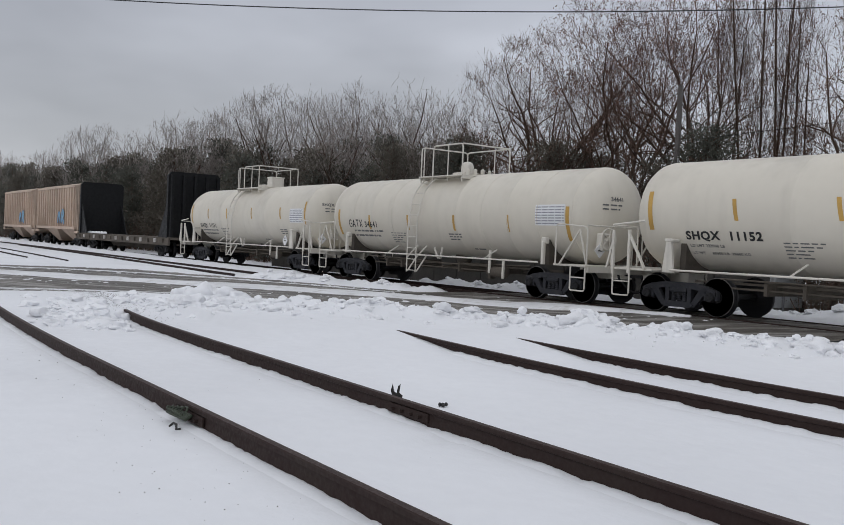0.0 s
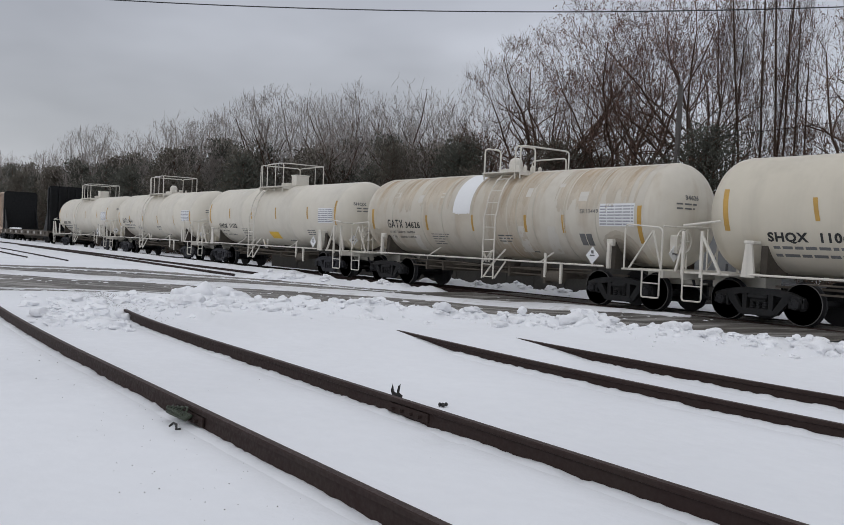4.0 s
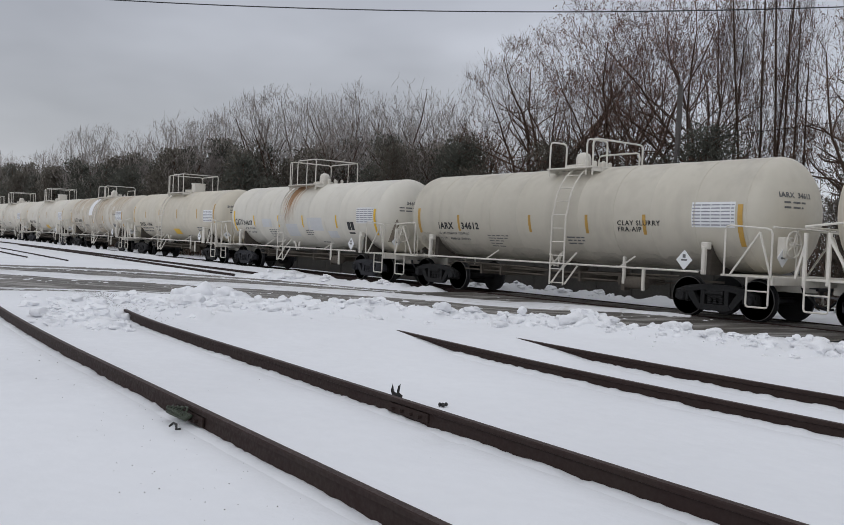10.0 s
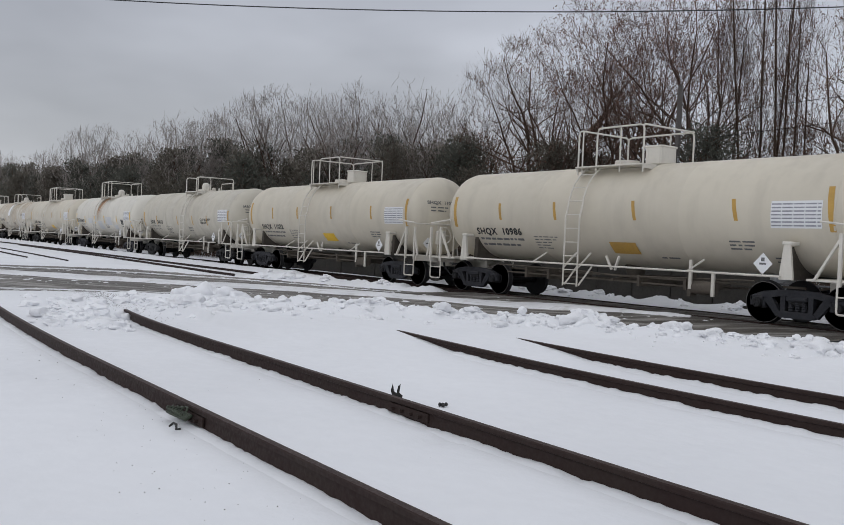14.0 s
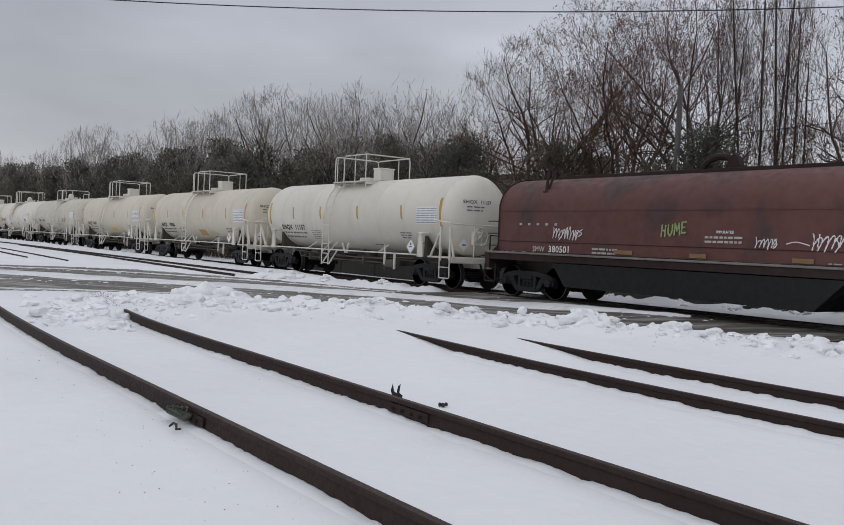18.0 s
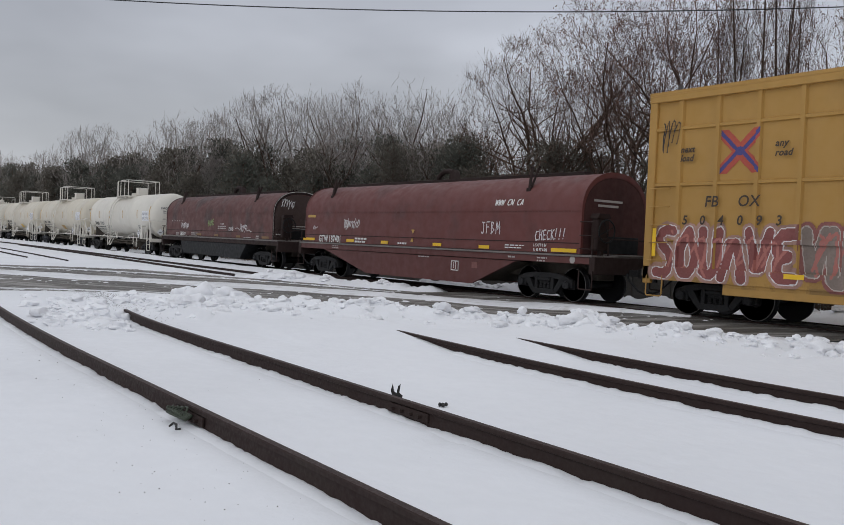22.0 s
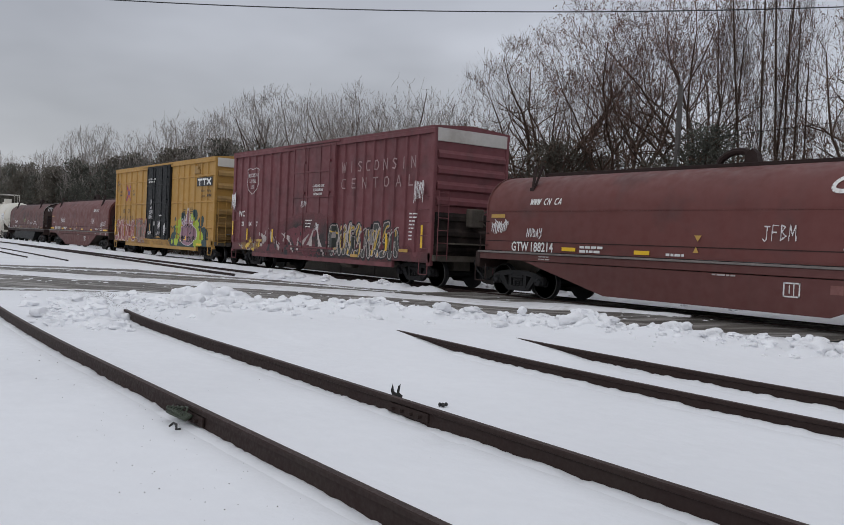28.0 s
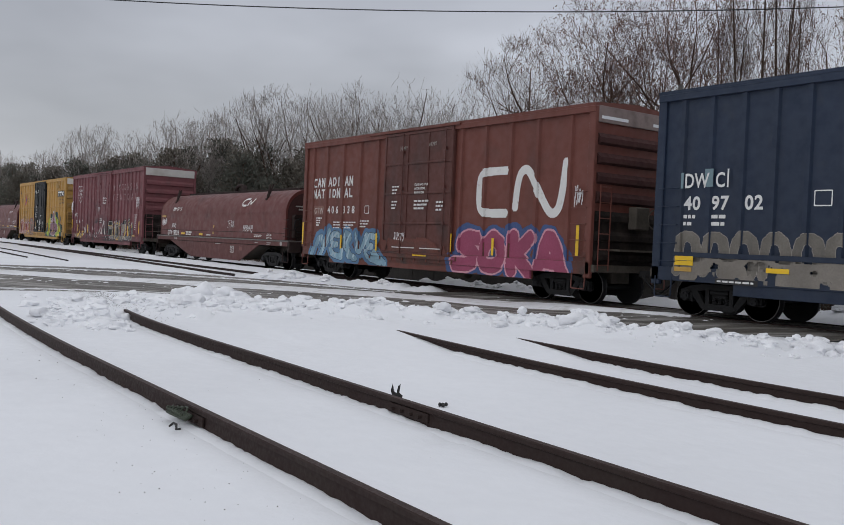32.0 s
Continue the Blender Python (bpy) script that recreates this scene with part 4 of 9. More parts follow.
def ladder_geo(y, z0, z1, u, w, step=0.36, follow=True):
    g = Geo()
    def off(z):
        if not follow or z < TANK_Z:
            return y
        d = math.sqrt(max(0.05, (TANK_R + 0.17) ** 2 - (z - TANK_Z) ** 2))
        return -min(abs(y), d)
    zs = [z0 + (z1 - z0) * k / 14 for k in range(15)]
    for x in (u, u + w):
        g.tube([(x, off(z), z) for z in zs], 0.024, 6)
    z = z0 + 0.06
    while z < z1 - 0.05:
        g.tube([(u, off(z), z), (u + w, off(z), z)], 0.014, 5)
        z += step
    return g


def end_rails(car, s, style):
    """Platform, step ladder, hand rails and braces at one end of a tank car. s: -1 or 1."""
    g = Geo()
    g.box(min(s * 5.75, s * 7.02), max(s * 5.75, s * 7.02), -1.50, 1.50, 0.98, 1.03, 0.01)
    g.box(min(s * 6.93, s * 7.02), max(s * 6.93, s * 7.02), -1.50, 1.50, 0.84, 1.0, 0.01)
    g.box(min(s * 5.6, s * 7.0), max(s * 5.6, s * 7.0), -0.32, 0.32, 0.68, 0.98, 0.02)
    part("end_platform", g, WHITE_TRIM, car)
    for y in (-1.52, 1.52):
        g = Geo()
        if style == "domed":
            g.tube(bent([(s * 5.85, y, 1.0), (s * 5.85, y, 2.1), (s * 6.98, y, 2.02), (s * 6.98, y, 1.0)]), 0.022, 6)
            g.bar((s * 6.0, y, 1.02), (s * 6.65, y * 0.96, 1.95), 0.035, 0.035)
            g.bar((s * 6.98, y, 1.02), (s * 6.65, y * 0.96, 1.95), 0.035, 0.035)
        else:
            for x in (6.42, 6.92):
                g.box(min(s * x, s * (x + 0.07)), max(s * x, s * (x + 0.07)), y - 0.035, y + 0.035, 0.9, 1.95, 0.008)
            g.tube([(s * 6.0, y, 2.18), (s * 6.98, y, 2.08)], 0.026, 6)
            g.bar((s * 6.45, y, 1.85), (s * 5.95, y, 1.02), 0.06, 0.05)
            g.bar((s * 6.95, y, 1.75), (s * 7.15, y, 1.02), 0.05, 0.05)
        part("hand_rail", g, WHITE_TRIM, car)
        g = Geo()
        g.tube(bent([(s * 6.42, y, 1.0), (s * 6.42, y, 0.36), (s * 6.94, y, 0.36), (s * 6.94, y, 1.0)], 0.06), 0.022, 6)
        g.tube([(s * 6.42, y, 0.70), (s * 6.94, y, 0.70)], 0.018, 6)
        part("step", g, WHITE_TRIM, car)
    g = Geo()
    g.tube([(s * 6.98, -1.5, 2.06), (s * 6.98, 1.5, 2.06)], 0.024, 6)
    g.tube([(s * 6.98, -0.6, 1.0), (s * 6.98, -0.6, 2.06)], 0.02, 6)
    g.tube([(s * 6.98, 0.6, 1.0), (s * 6.98, 0.6, 2.06)], 0.02, 6)
    part("end_rail", g, WHITE_TRIM, car)


def brake_wheel(car, u, y, z):
    g = Geo()
    g.tube([(0, 0.28 * math.cos(a), 0.28 * math.sin(a)) for a in [0.3927 * k for k in range(17)]], 0.022, 6)
    for k in range(5):
        a = 1.2566 * k
        g.tube([(0, 0, 0), (0, 0.27 * math.cos(a), 0.27 * math.sin(a))], 0.016, 5)
    g.lathe([(-0.12, 0.06), (0.03, 0.06)], "x", 8)
    g.box(-0.30, -0.08, -0.16, 0.16, -0.3, 0.16, 0.03)
    part("brake_wheel", g, WHITE_TRIM, car, "hand brake wheel and gear box", at=(u, y, z))


def tank_car(x, paint, style, mark, number, label, extras=None, iron=None, plate=False):
    """A tank car whose middle stands at x at the start. style: 'domed' with a domed valve, 'boxed' with a square valve box."""
    car = car_empty("tank_car", x, label, "tank car")
    part("tank", tank_shell([-3.6, -1.2, 1.2, 3.6] if style == "domed" else [-2.4, 2.4]), TANK_PAINTS[paint], car, smooth=True)
    if style == "domed":
        for u in ((-4.68, -3.02, -1.9, -0.43, 0.56, 1.62, 2.3, 3.5, 4.65) if paint == "cream" else (-4.85, -3.6, -2.4, -1.2, 1.2, 2.4, 3.6, 4.85)):
            part("jacket_band", shared("band%.2f%s" % (u, paint), lambda: Geo().lathe([(u - 0.018, TANK_R + 0.001), (u - 0.014, TANK_R + 0.009), (u + 0.014, TANK_R + 0.009), (u + 0.018, TANK_R + 0.001)], "x", 56, (0, 0, TANK_Z)).mesh("jacket_band", [TANK_PAINTS["warm" if paint == "cream" else paint]], True)), None, car)
    for s in (-1, 1):
        add_truck(car, s * 5.31, iron)
    add_couplers(car, 7.33)
    for s in (-1, 1):
        end_rails(car, s, style)
        # saddles that carry the tank
        for y in (-1, 1):
            g = Geo()
            if style == "domed":
                g.box(s * 5.20 - 0.05, s * 5.20 + 0.05, min(y * 1.30, y * 1.40), max(y * 1.30, y * 1.40), 0.98, 1.62, 0.015)
                g.box(s * 5.20 - 0.10, s * 5.20 + 0.10, min(y * 1.22, y * 1.36), max(y * 1.22, y * 1.36), 1.55, 1.72, 0.02)
            else:
                g.prism([(s * 5.30 - 0.16, 0.98), (s * 5.30 + 0.16, 0.98), (s * 5.30 + 0.07, 1.70), (s * 5.30 - 0.07, 1.70)], "y", y * 1.44, y * 1.50)
                g.box(s * 5.30 - 0.12, s * 5.30 + 0.12, min(y * 1.20, y * 1.51), max(y * 1.20, y * 1.51), 1.69, 1.77, 0.02)
            part("saddle_bracket", g, WHITE_TRIM, car)
        g = Geo()
        g.prism([(-1.15, 0.98), (1.15, 0.98), (1.12, 1.75), (0.9, 1.42), (0.5, 1.15), (0, 1.07), (-0.5, 1.15), (-0.9, 1.42), (-1.12, 1.75)], "x", s * 5.15 - 0.08, s * 5.15 + 0.08)
        part("cradle", g, UNDER, car)
    # side hand rails along the tank, with stays
    for y in (-1.54, 1.54):
        g = Geo()
        g.tube([(-5.2, y, 1.04), (5.2, y, 1.04)], 0.026, 6)
        for u in (-2.2, 2.9):
            g.bar((u, y, 1.04), (u + 0.22, y * 0.80, 1.32), 0.035, 0.035)
        part("side_rail", g, WHITE_TRIM, car)
    # ladder, stirrup and walkway with its rails on top
    lu, w0, w1 = {"34626": (0.5, -0.28, 1.32), "34612": (0.5, -0.28, 1.32)}.get(number, (-1.0, -1.2, 1.0))
    part("ladder", ladder_geo(-1.56, 0.47, 3.62, lu, 0.5), WHITE_TRIM, car)
    g = Geo()
    for u in (lu, lu + 0.5):
        g.bar((u, -1.55, 0.95), (u + 0.16, -1.25, 1.35), 0.04, 0.04)
        g.bar((u + 0.05, -1.55, 0.50), (u + 0.35, -1.40, 1.0), 0.04, 0.04)
    part("ladder_stay", g, WHITE_TRIM, car)
    top = TANK_Z + TANK_R
    ht = 4.61 if style == "boxed" else (4.38 if number in ("34626", "34612") else 4.62)
    for k in range(9):
        y = -0.95 + 0.24 * k
        if abs(y) > 0.35:
            part("walkway_board", shared("board%d%.1f" % (k, w0), lambda: Geo().box(w0 - 0.05, w1 + 0.05, y - 0.10, y + 0.10, top - 0.10, top - 0.06, 0.008).mesh("walkway_board", [WHITE_TRIM])), None, car)
    for u in (w0 - 0.02, w1 + 0.02):
        part("walkway_bearer", Geo().box(u - 0.03, u + 0.03, -1.0, 1.0, top - 0.18, top - 0.08), WHITE_TRIM, car)
    if number in ("34626", "34612"):
        # short hoop beside the ladder, long hoops across the far end
        for path in ([(w0, -0.98, top - 0.28), (w0, -0.98, ht), (w0, -0.35, ht), (w0, -0.35, top - 0.08)], [(w1 - 0.22, -0.98, top - 0.28), (w1 - 0.22, -0.98, ht), (w1 - 0.22, -0.2, ht), (w1 - 0.22, -0.2, top - 0.08)],
                     [(w1, -0.98, top - 0.28), (w1, -0.98, ht), (w1, 0.98, ht), (w1, 0.98, top - 0.28)], [(w0, 0.98, top - 0.28), (w0, 0.98, ht - 0.2), (w1 - 0.1, 0.98, ht - 0.2), (w1 - 0.1, 0.98, top - 0.28)]):
            part("walkway_rail", Geo().tube(bent(path), 0.026, 6), WHITE_TRIM, car)
    else:
        for y in (-0.98, 0.98):
            g = Geo()
            u0 = -0.55 if y < 0 else -1.2
            g.tube(bent([(u0, y, top - 0.28), (u0, y, ht), (1.0, y, ht), (1.0, y, top - 0.28)]), 0.024, 6)
            g.tube([(0.25, y, top - 0.25), (0.25, y, ht)], 0.02, 6)
            part("walkway_rail", g, WHITE_TRIM, car)
        part("walkway_rail", Geo().tube(bent([(-1.2, -0.98, top - 0.28), (-1.2, -0.98, ht), (-1.2, 0.98, ht), (-1.2, 0.98, top - 0.28)]), 0.024, 6), WHITE_TRIM, car)
        part("walkway_stanchion", Geo().tube([(-1.05, -0.98, top - 0.28), (-1.05, -0.98, ht - 0.03)], 0.02, 6), WHITE_TRIM, car)
        part("walkway_rail", Geo().tube(bent([(1.0, -0.98, ht), (1.0, 0, ht), (1.0, 0.98, ht)]), 0.024, 6), WHITE_TRIM, car)
    g = Geo()
    if style == "domed":
        g.lathe([(top - 0.05, 0.46), (top + 0.08, 0.46), (top + 0.10, 0.36), (top + 0.12, 0.02)], "z", 20, (0, 0, 0))
        part("manway", g, WHITE_TRIM, car, smooth=True)
        g = Geo()
        g.lathe([(top + 0.08, 0.21), (top + 0.30, 0.21), (top + 0.40, 0.17), (top + 0.45, 0.09), (top + 0.46, 0.01)], "z", 18, (0.1, -0.05, 0))
        part("valve_dome", g, WHITE_TRIM, car, "rounded white valve cover", smooth=True)
        g = Geo()
        for k in range(5):
            g.lathe([(top - 0.02, 0.06), (top + 0.16, 0.06), (top + 0.2, 0.03)], "z", 8, (0.45 + 0.13 * (k % 3), -0.3 + 0.2 * k, 0))
        part("valve", g, WHITE_TRIM, car)
    else:
        g.box(0.52, 1.04, -0.34, 0.26, top - 0.03, top + 0.44, 0.03)
        g.box(0.50, 1.06, -0.36, 0.28, top + 0.40, top + 0.46, 0.02)
        part("valve_box", g, WHITE_TRIM, car, "square white valve housing with lid")
        g = Geo()
        g.lathe([(top - 0.05, 0.33), (top + 0.14, 0.33), (top + 0.17, 0.02)], "z", 18, (-0.35, 0, 0))
        part("manway", g, WHITE_TRIM, car, smooth=True)
    # gear below the tank
    g = Geo()
    g.bar((-5.2, -0.55, 0.80), (5.2, -0.55, 0.80), 0.05, 0.05)
    g.bar((-4.0, -0.85, 0.70), (3.2, -0.85, 0.66), 0.04, 0.04)
    g.bar((-4.4, 0.5, 0.66), (4.4, 0.5, 0.66), 0.05, 0.05)
    for u in (-3.1, -2.2, 1.0, 2.4):
        g.box(u - 0.04, u + 0.04, -0.95, 0.8, 0.58, 0.86)
    part("brake_rigging", g, UNDER, car)
    g = Geo()
    g.lathe([(-0.34, 0.02), (-0.30, 0.16), (0.30, 0.16), (0.34, 0.02)], "x", 14, (2.95, -0.95, 0.66))
    g.box(2.55, 2.65, -1.05, -0.85, 0.45, 1.05)
    part("air_reservoir", g, UNDER, car, smooth=True)
    for u in (0.42, 0.84):
        part("drain_bracket", Geo().bar((u, -1.50, 1.30), (0.63 + (u - 0.63) * 0.25, -1.46, 0.96), 0.05, 0.05), WHITE_TRIM, car)
    part("reservoir_hanger", Geo().box(2.62, 2.70, -1.12, -1.06, 0.62, 1.30, 0.008), WHITE_TRIM, car)
    part("reservoir_hanger", Geo().box(3.24, 3.32, -1.12, -1.06, 0.48, 1.02, 0.008), WHITE_TRIM, car)
    part("pipe_run", Geo().tube([(-4.2, -1.0, 0.9), (-1.2, -1.0, 0.88), (0.4, -0.9, 0.80), (2.4, -0.95, 0.86), (4.2, -0.9, 0.9)], 0.022, 6), UNDER, car)
    if style == "domed":
        brake_wheel(car, 7.0, -0.75, 1.72)
    else:
        brake_wheel(car, 7.0, -0.35, 1.70)
    g = Geo()
    g.lathe([(0.72, 0.22), (0.9, 0.24), (1.1, 0.30)], "z", 14, (0.15, -0.05, 0))
    g.bar((0.15, -0.3, 0.78), (0.15, -0.95, 0.70), 0.05, 0.05)
    part("outlet_valve", g, UNDER, car, smooth=True)
    # reflective tape
    us = ((-6.03, -3.70, -1.33, 1.08, 3.90, 6.10) if number == "11152" else (-6.03, -3.92, -1.68, 1.06, 3.90, 6.10)) if style == "boxed" else {"34626": (-5.92, -2.72, -0.38, 1.99, 3.48, 6.08), "34612": (-5.94, -3.87, -0.66, 1.5, 3.4, 6.05), "34641": (-5.9, -3.8, -1.42, 1.08, 3.62, 6.02)}.get(number, (-6.0, -3.92, -1.54, 0.62, 3.30, 6.02))
    zc = 2.44 if style == "boxed" else 2.10
    for k, u in enumerate(us):
        g = Geo()
        big = k in (0, 5)
        h, w = (0.46, 0.065) if big else (0.24, 0.05)
        tank_patch(g, u - w, u + w, zc - h, zc + h, lean=-0.10 if style == "boxed" else 0.0)
        part("reflector", g, YELLOW if number == "34607" else AMBER, car)
    # lettering
    g = Geo()
    z = 1.78 if style == "boxed" else 1.92
    size = 0.31
    if style == "domed" and mark is None:
        u, step = {"34626": (-5.0, 0.235), "34641": (-5.2, 0.235)}.get(number, (-5.88, 0.20))
        for path in sign_shapes("qgtx", u, 0, 0.27, step * 0.82, step):
            for (a, b), (c, d) in zip(path[:-1], path[1:]):
                L = math.hypot(c - a, d - b)
                nx, nz = -(d - b) / L * 0.02, (c - a) / L * 0.02
                g.add([tank_point(p, arc_of(z) + q, 0.008 + 0.0015 * (len(g.f) % 5)) for p, q in ((a + nx, b + nz), (c + nx, d + nz), (c - nx, d - nz), (a - nx, b - nz))], [(0, 1, 2, 3)])
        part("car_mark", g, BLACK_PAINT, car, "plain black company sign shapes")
        g = Geo()
        tank_text(g, number, {"34626": -3.97, "34641": -4.15}.get(number, -5.05), z, size * 0.95, 1.05 if number != "34607" else 1.12, 0.006)
    else:
        tank_text(g, mark, -5.03 if style == "boxed" else -4.92, z, size * 0.9, 1.10)
        part("car_mark", g, BLACK_PAINT, car, "black stencilled owner's mark")
        g = Geo()
        tank_text(g, number, -3.90 if style == "boxed" else -3.76, z, size * 0.9, 1.10)
    part("car_number", g, BLACK_PAINT, car, "black stencilled car number")
    g = Geo()
    weights = {"11152": ("LD LMT 223000 LB", "LT WT     63000 LB  28600 KG"), "34626": ("LD LMT  225800LB  102400KG", "LT WT     60200LB  27300KG"), "34607": ("LD LMT  225800 LBS", "LT WT    60200 LBS"), "34612": ("LD LMT 225600 LB  102300 KG", "LT WT     60400 LB  27400 KG")}.get(number)
    if weights:
        for k, line in enumerate(weights):
            tank_text(g, line, -4.98, z - 0.17 - 0.16 * k, 0.105, 1.0, 0.003, 1.1)
    else:
        tank_bars(g, -4.95, z - 0.13, 1.9, 2, 0.16, 0.06, 3, gap=0.05)
    part("small_lettering", g, GREY_PAINT, car, "lines of small faded stencil lettering")
    g = Geo()
    tank_bars(g, -2.6, 1.74, 0.95, 5, 0.075, 0.026, 4)
    part("small_lettering", g, GREY_PAINT, car, "lines of small faded stencil lettering")
    g = Geo()
    tank_bars(g, 0.7 if style == "domed" else 3.7, 1.75, 0.7, 3, 0.08, 0.035, 6)
    part("small_lettering", g, GREY_PAINT, car, "lines of small faded stencil lettering")
    g = Geo()
    tank_bars(g, 1.6, 1.32, 0.6, 1, 0.08, 0.035, 8)
    part("small_lettering", g, GREY_PAINT, car, "lines of small faded stencil lettering")
    g = Geo()
    tank_bars(g, 4.7, 1.42, 0.5, 2, 0.08, 0.03, 9)
    part("small_lettering", g, GREY_PAINT, car, "lines of small faded stencil lettering")
    g = Geo()
    tank_patch(g, 4.78, 5.92, 2.05, 2.62, 0, 0.005)
    table = part("test_table", g, PATCH_WHITE, car, "printed table of test dates")
    for k in range(7):
        g = Geo()
        tank_patch(g, 4.80, 5.90, 2.09 + 0.075 * k, 2.118 + 0.075 * k, 0, 0.008)
        part("print_line", g, BLUE_GREY_PAINT, table)
    for k in range(4):
        g = Geo()
        tank_patch(g, 5.02 + 0.26 * k, 5.045 + 0.26 * k, 2.05, 2.62, 0, 0.010)
        part("column_line", g, PATCH_WHITE, table)
    # number repeated on the head, in the flat
    g = Geo()
    v, f = text_mesh((mark + "  " if mark else "       ") + number, 0.15, 0.006, 1.1, 1.1)
    head = lambda y, zz: 6.2 + 0.64 * math.sqrt(max(0, 1 - ((y ** 2 + (zz - TANK_Z) ** 2) / TANK_R ** 2)))
    g.add([(head(q[0] - 0.85, 2.75 + q[1]) + 0.008, q[0] - 0.85, 2.75 + q[1]) for q in v], f)
    for k in range(2):
        for y0, y1 in ((-0.74, -0.56), (-0.50, -0.28), (-0.24, -0.10 - 0.08 * k)):
            zz, n = 2.62 - 0.11 * k, 3
            rows = [(y0 + (y1 - y0) * i / n) for i in range(n + 1)]
            vv = [(head(y, zz + d) + 0.008, y, zz + d) for y in rows for d in (0, 0.04)]
            g.add(vv, [(2 * i, 2 * i + 2, 2 * i + 3, 2 * i + 1) for i in range(n)])
    part("head_lettering", g, GREY_PAINT, car, "black number on the tank head")
    # hazard board
    for u, y in ((4.75, -1.46), (6.74, -0.9)):
        if number == "34641" and u < 6:
            continue
        g = Geo()
        if u > 6:
            g.prism([(y, 1.62), (y + 0.2, 1.42), (y, 1.22), (y - 0.2, 1.42)], "x", u + 0.10, u + 0.115)
        else:
            g.prism([(u, 1.52), (u + 0.22, 1.29), (u, 1.06), (u - 0.22, 1.29)], "y", y - 0.012, y, 0)
        part("placard", g, PATCH_WHITE, car, "white diamond placard board")
        g = Geo()
        if u > 6:
            g.box(u + 0.115, u + 0.12, y - 0.08, y + 0.08, 1.40, 1.44)
        else:
            g.box(u - 0.08, u + 0.08, y - 0.016, y - 0.012, 1.27, 1.31)
            g.box(u - 0.04, u + 0.04, y - 0.016, y - 0.012, 1.34, 1.42)
        part("placard_mark", g, GREY_PAINT, car)
    if plate:
        g = Geo()
        tank_patch(g, 0.16, 1.02, 1.38, 1.66, 0, 0.012, -0.03)
        part("yellow_plate", g, AMBER if plate == "amber" else YELLOW, car, "yellow warning panel on the tank side")
    if extras:
        extras(car)
    return car


def extras_rusty(car):
    tank_cells("paint_patch", car, -1.5, 2.2, 1.3, 1.44, lambda U, Z: np.where((np.abs(U + 0.90) < 0.42 + 0.012 * np.sin(Z * 9)) & (Z > 2.32 + 0.16 * fbm(U * 3, Z * 0, 3, 3)), 0, -1), [PATCH_WHITE], label="band of fresh white paint")
    tank_cells("rust_run", car, -0.3, 1.12, 3.4, 2.5, fading(lambda U, Z: np.clip(1.0 - np.abs(U - 1.2) / 1.7, 0, 1) * (0.25 + 0.5 * np.clip((Z - 2.0) / 1.5, 0, 1) + 0.25 * np.clip((1.9 - Z) / 0.8, 0, 1)) * np.clip(fbm(U * 6, Z * 0.7, 4, 4) * 2.0 - 0.1, 0, 1.4)), CREAM_RUST, 0.022, "brown rust staining below the valves", 0.004)
    tank_cells("rust_run", car, -6.0, 2.0, 5.7, 1.62, fading(lambda U, Z: 0.75 * np.clip((Z - 2.1) / 1.5, 0, 1) * np.clip(fbm(U * 6, Z * 0.6, 9, 4) * 2.4 - 0.7, 0, 1)), CREAM_RUST, 0.024, "thin rust runs along the tank", 0.004)
    tank_cells("rust_run", car, 3.1, 2.0, 3.0, 1.62, fading(lambda U, Z: 0.75 * np.clip((Z - 2.1) / 1.5, 0, 1) * np.clip(fbm(U * 6, Z * 0.6, 12, 4) * 2.4 - 0.7, 0, 1)), CREAM_RUST, 0.024, "thin rust runs along the tank", 0.004)
    tank_cells("paint_patch", car, -5.6, 1.2, 3.2, 0.5, lambda U, Z: np.where((np.abs(((U + 5.6) % 1.5) - 0.5 - 0.3 * (Z - 1.2)) < 0.17) & (fbm(U * 6, Z * 6, 5, 3) > 0.3), 0, -1), [PATCH_CREAM], label="pale paint patches")
    tank_cells("paint_patch", car, 1.2, 1.3, 2.6, 0.75, lambda U, Z: np.where((np.abs(((U - 1.2) % 1.2) - 0.5 - 0.25 * (Z - 1.3)) < 0.2) & (fbm(U * 4, Z * 4, 15, 3) > 0.42), 0, -1), [PATCH_CREAM], label="pale paint patches")
    for u0, u1, z0, z1 in ((-4.75, -4.45, 2.95, 3.12), (-3.3, -3.05, 2.75, 3.0), (-2.1, -1.95, 2.9, 3.05), (1.9, 2.1, 2.85, 3.1), (4.0, 4.3, 2.7, 2.95), (3.1, 3.3, 3.1, 3.2), (0.8, 1.0, 1.5, 1.7)):
        g = Geo()
        tank_patch(g, u0, u1, z0, z1)
        part("paint_patch", g, PATCH_CREAM, car, "pale paint patches")
    g = Geo()
    tank_patch(g, 4.02, 4.22, 1.55, 1.85)
    tank_patch(g, 4.25, 4.45, 1.55, 1.85)
    part("notice", g, GREY_PAINT, car, "dark printed notice panel")
    g = Geo()
    tank_text(g, "SR13449", 4.1, 2.38, 0.15, 1.1, 0.002)
    part("shop_number", g, GREY_PAINT, car)
    for u in (-6.1, 4.8):
        tank_cells("soot_stain", car, u, 1.15, 1.3, 1.0, fading(lambda U, Z: 0.95 * np.clip(1 - np.hypot((U - u - 0.5) / 0.8, (Z - 1.3) / 0.75), 0, 1) * (0.35 + 1.1 * fbm(U * 3, Z * 2, 8, 4))), CREAM_SOOT, 0.02)


